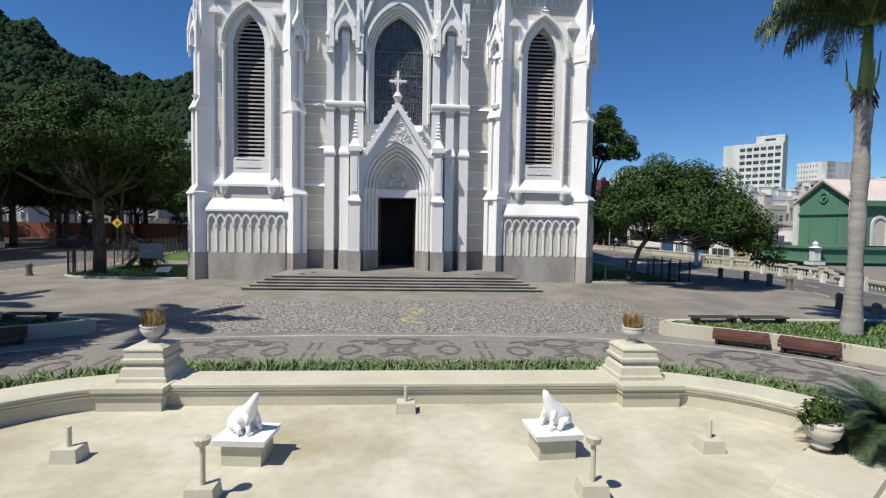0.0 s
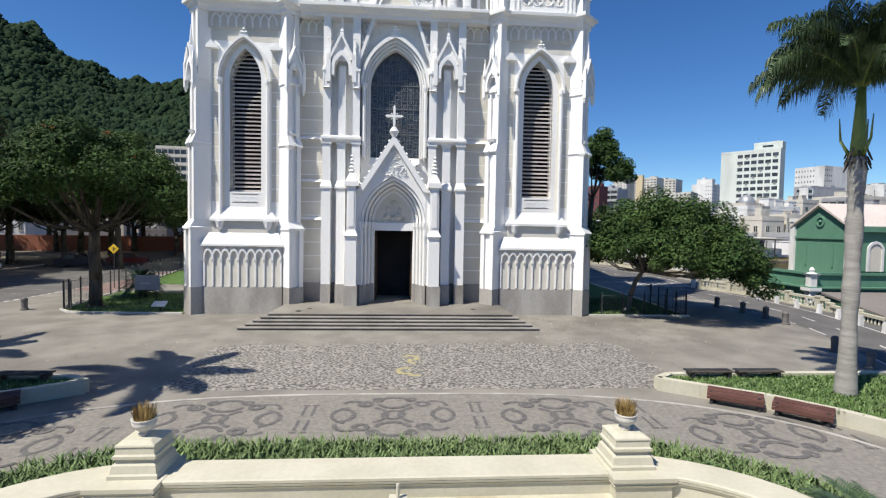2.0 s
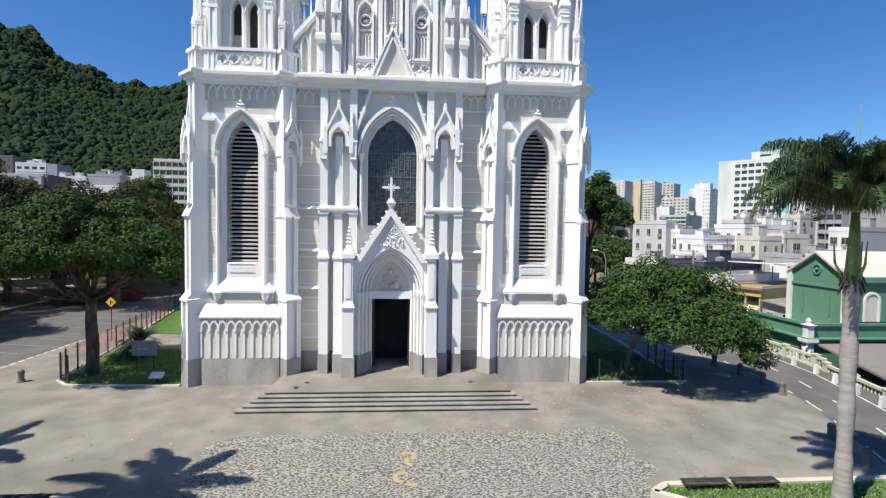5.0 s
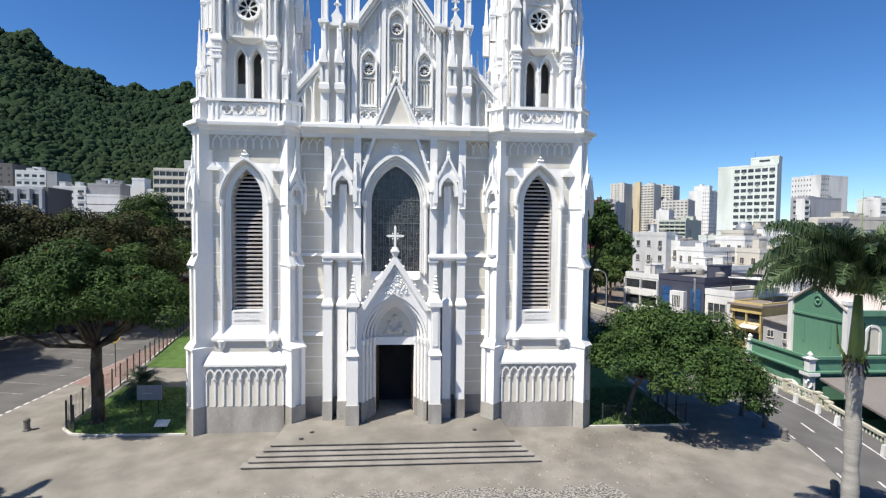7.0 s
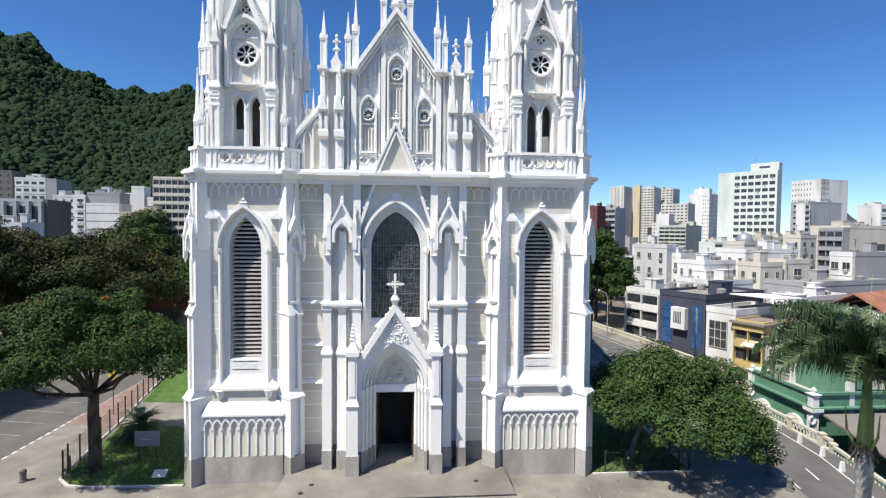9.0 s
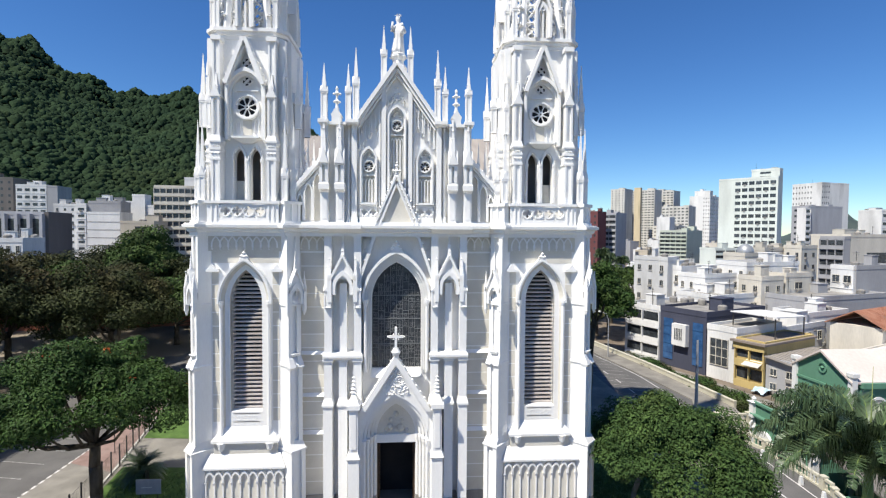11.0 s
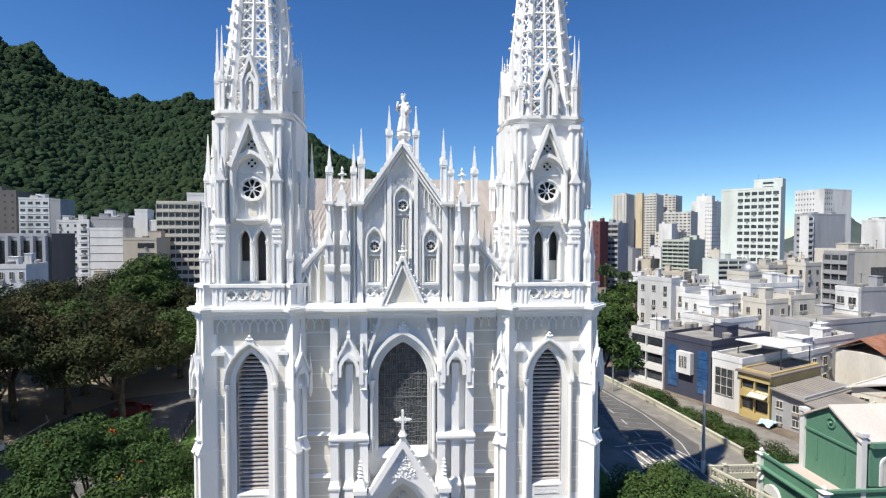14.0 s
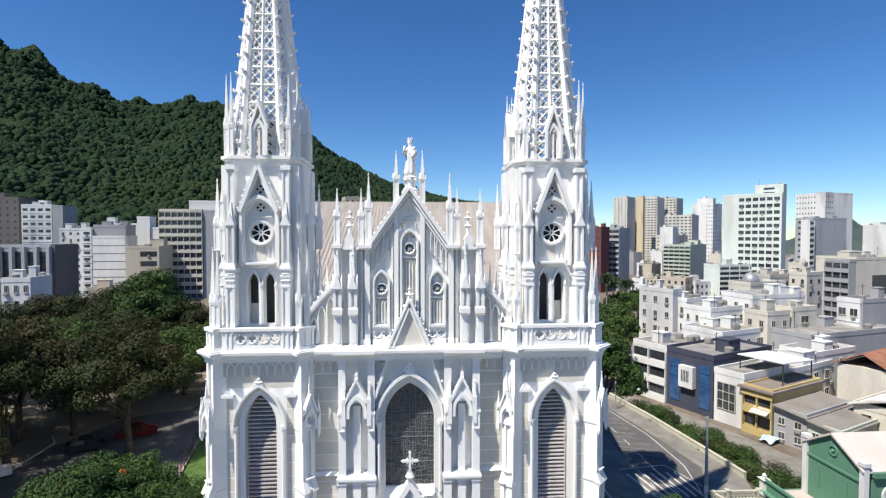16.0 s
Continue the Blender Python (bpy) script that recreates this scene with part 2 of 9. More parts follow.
def bar(bm, a, b, w, y0, y1):
    """A straight bar in the x-z plane from a to b, w wide."""
    (x0, z0), (x1, z1) = a, b
    d = math.hypot(x1 - x0, z1 - z0)
    nx, nz = -(z1 - z0) / d * w / 2, (x1 - x0) / d * w / 2
    prism(bm, [(x0 + nx, z0 + nz), (x1 + nx, z1 + nz), (x1 - nx, z1 - nz), (x0 - nx, z0 - nz)], y0, y1)


def arch(cx, w, zs, za, n=10):
    """A pointed arch from the left springing over the apex to the right."""
    h = za - zs
    R = (h * h + w * w / 4) / w
    a1 = math.asin(min(1, h / R)) if w / 2 < R else math.pi - math.asin(min(1, h / R))
    left = [(cx - w / 2 + R - R * math.cos(a1 * i / n), zs + R * math.sin(a1 * i / n)) for i in range(n + 1)]
    left[-1] = (cx, za)
    return left + [(2 * cx - x, z) for x, z in left[-2::-1]]


def arch_band(bm, cx, w0, a0, w1, a1, zs, z0, y0, y1, n=10):
    """The solid between two pointed arches (inner width and apex, outer width and apex), with legs down to z0."""
    i = [(cx - w0 / 2, z0)] + arch(cx, w0, zs, a0, n) + [(cx + w0 / 2, z0)]
    o = [(cx - w1 / 2, z0)] + arch(cx, w1, zs, a1, n) + [(cx + w1 / 2, z0)]
    for k in range(len(i) - 1):
        if abs(i[k][0] - i[k + 1][0]) + abs(i[k][1] - i[k + 1][1]) > 1e-5:
            prism(bm, [i[k], i[k + 1], o[k + 1], o[k]], y0, y1)


def arch_panel(bm, cx, w, zs, za, z0, y0, y1, n=10):
    """A filled pointed-arch panel."""
    prism(bm, [(cx - w / 2, z0)] + arch(cx, w, zs, za, n) + [(cx + w / 2, z0)], y0, y1)


def splay(bm, cx, w0, a0, y0, w1, a1, y1, zs, z0, n=10):
    """A slanting reveal from an outer arch (w0, a0) at y0 to an inner one (w1, a1) at y1."""
    o = [(cx - w0 / 2, z0)] + arch(cx, w0, zs, a0, n) + [(cx + w0 / 2, z0)]
    i = [(cx - w1 / 2, z0)] + arch(cx, w1, zs, a1, n) + [(cx + w1 / 2, z0)]
    for k in range(len(o) - 1):
        a, b, c, d = o[k], o[k + 1], i[k + 1], i[k]
        if abs(a[0] - b[0]) + abs(a[1] - b[1]) > 1e-5:
            hexa(bm, [(a[0], y0, a[1]), (b[0], y0, b[1]), (c[0], y1, c[1]), (d[0], y1, d[1]), (a[0], y1 + 0.1, a[1]), (b[0], y1 + 0.1, b[1]), (c[0], y1 + 0.1, c[1]), (d[0], y1 + 0.1, d[1])])


def wall_arch(bm, x0, x1, z0, z1, cx, w, zsill, zs, za, y0, y1, n=10):
    """A wall with one pointed opening through it."""
    box(bm, x0, cx - w / 2, y0, y1, z0, z1)
    box(bm, cx + w / 2, x1, y0, y1, z0, z1)
    if zsill > z0:
        box(bm, cx - w / 2, cx + w / 2, y0, y1, z0, zsill)
    pts = arch(cx, w, zs, za, n)
    for a, b in zip(pts, pts[1:]):
        prism(bm, [a, b, (b[0], z1), (a[0], z1)], y0, y1)


def ring(bm, cx, cz, r0, r1, y0, y1, n=20):
    for k in range(n):
        a, b = 2 * math.pi * k / n, 2 * math.pi * (k + 1) / n
        prism(bm, [(cx + r0 * math.cos(a), cz + r0 * math.sin(a)), (cx + r0 * math.cos(b), cz + r0 * math.sin(b)), (cx + r1 * math.cos(b), cz + r1 * math.sin(b)), (cx + r1 * math.cos(a), cz + r1 * math.sin(a))], y0, y1)


def clip(poly, axis, v, keep_less):
    out = []
    for a, b in zip(poly, poly[1:] + poly[:1]):
        ia, ib = (a[axis] <= v) == keep_less, (b[axis] <= v) == keep_less
        if ia:
            out.append(a)
        if ia != ib:
            t = (v - a[axis]) / (b[axis] - a[axis])
            out.append((a[0] + (b[0] - a[0]) * t, a[1] + (b[1] - a[1]) * t))
    return out


def ground_z(x, y):
    """The square rises gently from the fountain to the steps."""
    return 0.0 if y > -4 else (-0.38 if y < -12 else -0.38 * (-4 - y) / 8)


def sheet(bm, poly, dz):
    """A ground polygon laid on the gently rising square."""
    for lo, hi in ((-9e3, -12), (-12, -4), (-4, 9e3)):
        p = clip(clip(poly, 1, hi, True), 1, lo, False)
        if len(p) > 2:
            bm.faces.new([bm.verts.new((x, y, ground_z(x, y) + dz)) for x, y in p])


def strip(path, w0, w1):
    """The polygon between two offsets of a path of (x, y)."""
    L, R = [], []
    for i, (x, y) in enumerate(path):
        a, b = path[max(i - 1, 0)], path[min(i + 1, len(path) - 1)]
        d = math.hypot(b[0] - a[0], b[1] - a[1])
        nx, ny = -(b[1] - a[1]) / d, (b[0] - a[0]) / d
        L.append((x + nx * w0, y + ny * w0))
        R.append((x + nx * w1, y + ny * w1))
    return L, R

# ---- ground ----
BAL = [(20, 130), (24, 75), (28.2, 45), (30.5, 32.3), (31.7, 22.5), (32.2, 17.4), (31.0, 13.8), (26.6, 13.9), (28.3, 8.5), (28, 2), (26.3, -5), (24, -14), (20, -28), (14, -60)]
FX = 0.6   # axis of the fountain
bm = BM()
sheet(bm, BAL[::-1] + [(20, 2600), (-2600, 2600), (-2600, -60)], -0.03)
sheet(bm, [(-2600, -60), (14, -60), (14, -900), (-2600, -900)], -0.03)
for a, b in zip(BAL, BAL[1:]):   # retaining wall down to the lower town
    bm.faces.new([bm.verts.new(p) for p in ((*a, -0.03), (*b, -0.41 if b[1] < -4 else -0.03), (*b, -6), (*a, -6))])
low = [(x, y) for x, y in BAL] + [(14, -900), (2600, -900), (2600, 2600), (20, 2600)]
bm.faces.new([bm.verts.new((x, y, -6)) for x, y in low])
tagged(part("ground", bm, EARTH), "bare dusty earth ground under the town and square", "ground", kind="structure")

bm = BM()
sheet(bm, [(-23.6, -30), (-23.6, 40), (-20, 60), (23.5, 60), (22.6, 20), (22.6, 8), (22.5, 0), (21.8, -4), (20.2, -9), (17.5, -16), (14, -24), (12, -30)], 0.0)
tagged(part("pavement", bm, PAVE), "pale grey stone pavement of the church square, worn and stained", "pavement", kind="structure")
bm = BM()
sheet(bm, [(22.6, 60), (22.6, 8), (22.5, 0), (21.8, -4), (20.2, -9), (17.5, -16), (14, -24), (12, -30), (18, -40), (20, -28), (24, -14), (26.3, -5), (28, 2), (28.3, 8.5), (26.6, 13.9), (27.6, 16.6), (29.3, 19.8), (28.3, 28), (26.8, 37.4), (24.5, 60)], -0.015)
tagged(part("road", bm, ASPHALT), "grey asphalt road along the balustrade beside the square", "road", kind="structure")
bm = BM()
sheet(bm, [(-23.6, -60), (-23.6, 40), (-20, 52), (-10, 60), (-10, 75), (-30, 70), (-37, 45), (-40, 28), (-40, -60)], -0.012)
tagged(part("road", bm, ASPHALT), "wide grey asphalt street beside the church with parking lines", "road", kind="structure")


bm = BM()
plate(bm, [(24.5, 60), (26.8, 37.4), (28.3, 28), (29.3, 19.8), (27.6, 16.6), (26.7, 14.0), (31.0, 13.9), (32.1, 17.4), (31.6, 22.5), (30.4, 32.3), (28.1, 45), (26.0, 60)], -0.1, 0.1)
tagged(part("footpath", bm, PAVE), "pale raised footpath along the low wall above the street", "pavement", kind="structure")


def kerb_y(x, a=13.0, b=9.85):
    u = min(1, abs(x - FX) / a)
    return -22 + b * (1 - u ** 3) ** (1 / 3)


# cobbled carpet in front of the steps, mosaic band, pale kerb line
bm = BM()
wob = random.Random(3)
edge = [(x, -6.3 + wob.uniform(-0.55, 0.35)) for x in np.linspace(-6.2, 9.6, 30)] + [(10.1 + wob.uniform(-0.5, 0.5), y) for y in np.linspace(-6.8, -11.0, 9)] + [(10.3, -11.7), (-7.3, -11.7)] + [(-7.0 + wob.uniform(-0.5, 0.5), y) for y in np.linspace(-11.0, -6.8, 9)]
sheet(bm, edge, 0.006)
tagged(part("cobbles", bm, COBBLE), "rough carpet of dark and pale cobbles before the church steps", "pavement", kind="structure")
bm = BM()
ell = [(FX + 13 * s * (1 - (1 - k / 24) ** 2), 0) for s in (-1,) for k in range(24, 0, -1)]
ell = [(x, kerb_y(x)) for x, _ in ell] + [(2 * FX - x, kerb_y(x)) for x, _ in ell[::-1]]
sheet(bm, ell, 0.006)
tagged(part("mosaic_pavement", bm, MOSAIC), "pale Portuguese stone mosaic pavement round the fountain", "pavement", kind="structure")
bm = BM()
L, R = strip(ell, -0.02, 0.12)
for i in range(len(L) - 1):
    (ax, ay), (bx, by), (cx, cy), (dx, dy) = L[i], L[i + 1], R[i + 1], R[i]
    hexa(bm, [(ax, ay, -0.6), (bx, by, -0.6), (cx, cy, -0.6), (dx, dy, -0.6), (ax, ay, -0.36), (bx, by, -0.36), (cx, cy, -0.36), (dx, dy, -0.36)])
tagged(part("kerb", bm, material("worn_kerb", (0.30, 0.285, 0.255), (0.42, 0.4, 0.36), 1.6, 22, 0.9, 0.3, c=(0.2, 0.185, 0.165), cover=0.5)), "thin pale stone kerb line round the mosaic pavement", "kerb", kind="structure")

# dark mosaic figures
bm = BM()


LIFT = iter(k % 11 for k in range(9999))


def arc2(cx, cy, r0, r1, a0, a1, n=10):
    z = -0.3685 + 0.0011 * next(LIFT)
    for k in range(n):
        a, b = radians(a0 + (a1 - a0) * k / n), radians(a0 + (a1 - a0) * (k + 1) / n)
        bm.faces.new([bm.verts.new((cx + r * math.cos(t), cy + r * math.sin(t), z)) for r, t in ((r0, a), (r1, a), (r1, b), (r0, b))])


def quad2(x0, x1, y0, y1, z=-0.368):
    bm.faces.new([bm.verts.new(p) for p in ((x0, y0, z), (x1, y0, z), (x1, y1, z), (x0, y1, z))])


for k in range(-2, 3):
    cx = FX - 0.1 + 4.85 * k
    dy = kerb_y(cx) + 12.15
    cy = -13.85 + dy
    arc2(cx, cy, 0.24, 0.36, 0, 360, 16)
    for s in (-1, 1):
        h = 0 if s > 0 else 180
        arc2(cx + s * 0.75, cy, 0.5, 0.64, h + 110, h + 250)
        arc2(cx + s * 1.15, cy, 0.52, 0.64, h - 75, h + 75)
        arc2(cx + s * 1.6, cy, 0.42, 0.56, h + 100, h + 260)
        arc2(cx, cy + s * 1.02, 0.42, 0.56, 180 + 90 * s - 70, 180 + 90 * s + 70)
        arc2(cx, cy + s * 0.78, 0.55, 0.68, 90 * s - 60, 90 * s + 60)
        for q in (-1, 1):
            arc2(cx + q * 0.85, cy + s * 0.85, 0.10, 0.26, 0, 360, 8)
            arc2(cx + q * 1.2, cy + s * 0.72, 0.3, 0.42, 90 * s + (q > 0) * 0 - 100, 90 * s + 60)
            arc2(cx + q * 0.5, cy + s * 1.2, 0.08, 0.2, 0, 360, 8)
    for q in (-1, 1):
        for s in (-1, 1):
            bx = cx + 2.42 + q * 0.13
            quad2(bx - 0.045, bx + 0.045, cy + s * 0.5 - 0.35, cy + s * 0.5 + 0.35)
            quad2(bx - 0.1, bx + 0.1, cy + s * 0.95 - 0.05, cy + s * 0.95 + 0.05)
tagged(part("mosaic_figures", bm, MOTIF), "dark stone scroll and ring figures laid into the mosaic", "pavement", kind="stuff")

# ---- church ----
church = thing("church", "white neo-gothic church with two openwork spires and beige stone panels", "church")
CACHE = {}


def shared(key, name, make, mat, parent, label="", at=(0, 0, 0), rz=0, sc=(1, 1, 1)):
    """An object on a mesh that all alike pieces share."""
    if key not in CACHE:
        b = BM()
        make(b)
        ob = part(name, b, mat, parent, label)
        CACHE[key] = ob.data
    else:
        ob = part(name, CACHE[key], mat, parent, label)
    ob.matrix_basis = pose(*at, 0, 0, rz) @ Matrix.Diagonal((*sc, 1))
    return ob


def gablets(b, w, z0, h, cx=0.0, cy=0.0):
    """Four little gables round a square shaft."""
    for s in (-1, 1):
        prism(b, [(cx - w, z0), (cx + w, z0), (cx, z0 + h)], cy + s * w * 0.8 - w * 0.22, cy + s * w * 0.8 + w * 0.22)
        x0, x1 = cx + s * w * 0.8 - w * 0.22, cx + s * w * 0.8 + w * 0.22
        q = [b.verts.new(p) for p in ((x0, cy - w, z0), (x0, cy + w, z0), (x0, cy, z0 + h), (x1, cy - w, z0), (x1, cy + w, z0), (x1, cy, z0 + h))]
        for f in ((0, 1, 2), (5, 4, 3), (0, 3, 4, 1), (1, 4, 5, 2), (2, 5, 3, 0)):
            b.faces.new([q[i] for i in f])


def pinnacle_mesh(b, shaft=0.35):
    """A unit pinnacle, 1 high: shaft with sunk faces, four gablets, needle with small crockets and finial."""
    w = 0.07
    box(b, -w * 0.8, w * 0.8, -w * 0.8, w * 0.8, 0, shaft)
    taper(b, (-w, w, -w, w), (-w * 0.8, w * 0.8, -w * 0.8, w * 0.8), 0.0, 0.03)
    for sx in (-1, 1):
        for sy in (-1, 1):
            box(b, sx * w * 0.76 - w * 0.2, sx * w * 0.76 + w * 0.2, sy * w * 0.76 - w * 0.2, sy * w * 0.76 + w * 0.2, 0.02, shaft - 0.02)
    box(b, -w * 1.05, w * 1.05, -w * 1.05, w * 1.05, shaft - 0.025, shaft)
    gablets(b, w * 1.12, shaft, 0.11)
    taper(b, (-w * 0.78, w * 0.78, -w * 0.78, w * 0.78), (-0.007, 0.007, -0.007, 0.007), shaft, 0.965)
    for z in (0.56, 0.68, 0.8):
        r = w * 0.78 * (0.965 - z) / (0.965 - shaft) + 0.004
        for sx in (-1, 1):
            for sy in (-1, 1):
                knob(b, (sx * r, sy * r, z), 0.011)
    knob(b, (0, 0, 0.965), 0.022, 0.8)
    knob(b, (0, 0, 0.99), 0.011, 1.2)


def pinnacle(parent, x, y, z, h, fat=1.0, shaft=0.35, label=""):
    return shared(("pin", shaft), "pinnacle", lambda b: pinnacle_mesh(b, shaft), WHITE, parent, label, (x, y, z), 0, (h * fat, h * fat, h))


def canopy_mesh(b):
    """A gabled niche canopy, about 1 wide and 3 high, on two little brackets with side pinnacles."""
    arch_band(b, 0, 0.62, 0.95, 0.92, 1.2, 0.35, 0.0, -0.3, 0.0, 6)
    prism(b, [(-0.52, 0.75), (0.52, 0.75), (0, 1.9)], -0.22, -0.02)
    bar(b, (-0.56, 0.7), (0, 1.95), 0.1, -0.34, 0.0)
    bar(b, (0.56, 0.7), (0, 1.95), 0.1, -0.34, 0.0)
    for s in (-1, 1):
        for k in range(1, 5):
            knob(b, (s * 0.56 * (1 - k / 5) + s * 0.05, -0.2, 0.7 + 1.25 * k / 5), 0.045)
        box(b, s * 0.56 - 0.09, s * 0.56 + 0.09, -0.34, -0.12, -0.35, 1.0)
        taper(b, (s * 0.56 - 0.08, s * 0.56 + 0.08, -0.32, -0.14), (s * 0.56 - 0.01, s * 0.56 + 0.01, -0.24, -0.22), 1.0, 1.75)
        taper(b, (s * 0.56 - 0.02, s * 0.56 + 0.02, -0.25, -0.2), (s * 0.56 - 0.08, s * 0.56 + 0.08, -0.32, -0.14), -0.6, -0.35)
        knob(b, (s * 0.56, -0.23, 1.78), 0.05)
    taper(b, (-0.09, 0.09, -0.24, -0.06), (-0.012, 0.012, -0.16, -0.14), 1.85, 2.9)
    for z, r in ((2.15, 0.1), (2.45, 0.075), (2.9, 0.06)):
        knob(b, (0, -0.15, z), r)


def canopy(parent, x, y, z, s=1.0, sz=1.0, rz=0):
    return shared("canopy", "niche_canopy", canopy_mesh, WHITE, parent, "", (x, y, z), rz, (s, s, sz))


def buttress_mesh(b, x0, x1, yb, stages):
    """Stages from the ground up: (z0, z1, how far it stands out, how much wider on each side), with weathered offsets."""
    R = []
    c = 0.07
    for k, (z0, z1, out, wide) in enumerate(stages):
        R.append((x0 - wide, x1 + wide, yb - out, yb, z0 if k == 0 else z0 + 0.05))
        if k < len(stages) - 1:
            R.append((x0 - wide, x1 + wide, yb - out, yb, z1 - 0.42))
            R.append((x0 - wide - c, x1 + wide + c, yb - out - c, yb, z1 - 0.38))
            R.append((x0 - wide - c, x1 + wide + c, yb - out - c, yb, z1 - 0.28))
        else:
            R.append((x0 - wide, x1 + wide, yb - out, yb, z1))
    loft(b, R)


def interlace(parent, x0, x1, n, y, label=""):
    """A row of crossing pointed arches with little drops, as under the cornices."""
    p = (x1 - x0) / n

    def one(b):
        arch_band(b, 0, p - 0.024, 16.43, p + 0.096, 16.51, 15.99, 15.87, 0, 0.12, 4)
        knob(b, (-p / 2, 0.06, 15.8), 0.066)
    for k in range(n):
        shared(("crossing", round(p, 2)), "frieze_arch", one, WHITE, parent, label, (x0 + p * (k + 0.5), y + 0.003 * (k % 2), 0))


def rose_mesh(b):
    """A unit wheel window: double rim, eight petals, hub."""
    ring(b, 0, 0, 0.84, 0.96, -0.1, 0.06, 24)
    ring(b, 0, 0, 0.96, 1.12, -0.18, 0.06, 24)
    for k in range(8):
        a = k * math.pi / 4 + math.pi / 8
        c, d = math.cos(a), math.sin(a)
        bar(b, (0.2 * c, 0.2 * d), (0.9 * c, 0.9 * d), 0.075, -0.08, 0.04)
        for e in (-0.17, 0.17):
            bar(b, (0.68 * c, 0.68 * d), (0.88 * math.cos(a + e), 0.88 * math.sin(a + e)), 0.06, -0.074, 0.04)
        knob(b, (0.84 * c, -0.03, 0.84 * d), 0.09)
    ring(b, 0, 0, 0.1, 0.24, -0.094, 0.04, 14)


def rose(parent, x, y, z, r):
    shared("rose", "rose_window", rose_mesh, WHITE, parent, "round window with eight petals", (x, y, z), 0, (r, 1, r))
    shared("rosepane", "rose_pane", lambda b: prism(b, [(math.cos(k * math.pi / 12), math.sin(k * math.pi / 12)) for k in range(24)], 0.045, 0.06), DARK, parent, "dark glass", (x, y, z), 0, (r * 0.9, 1, r * 0.9))


def quatrefoil_panel(b, x0, x1, z0, z1, n, y0, y1):
    """A parapet plate pierced by a row of quatrefoils, each with a raised ring."""
    p = (x1 - x0) / n
    r = min(p, z1 - z0) / 2
    zc = (z0 + z1) / 2
    m = 32
    for k in range(n):
        cx = x0 + p * (k + 0.5)

        def rim(q):
            a = 2 * math.pi * q / m
            c, d = math.cos(a), math.sin(a)
            f = r * (0.36 + 0.42 * abs(math.cos(2 * a)) ** 0.7)
            e = min(p / 2 / max(abs(c), 1e-6), (z1 - z0) / 2 / max(abs(d), 1e-6))
            return (cx + f * c, zc + f * d), (cx + e * c, zc + e * d)
        for q in range(m):
            (a0, o0), (a1, o1) = rim(q), rim(q + 1)
            prism(b, [a0, a1, o1, o0], y0 + 0.05, y1)
        ring(b, cx, zc, r * 0.84, r * 1.0, y0, y0 + 0.07, 16)


XT = 8.25


def courses(parent, x0, x1, y, z0, z1, step=0.78):
    """Beige ashlar courses laid on the white wall, with pale joints."""
    n = max(1, round((z1 - z0) / step))
    h, w = (z1 - z0) / n, x1 - x0
    for k in range(n):
        shared(("block", round(w, 2), round(h, 2)), "stone_block", lambda b: taper(b, (0.005, w - 0.005, -0.008, 0.0), (0.005, w - 0.005, -0.008, 0.0), 0.028, h - 0.028), BEIGE, parent, "", (x0, y, z0 + k * h))


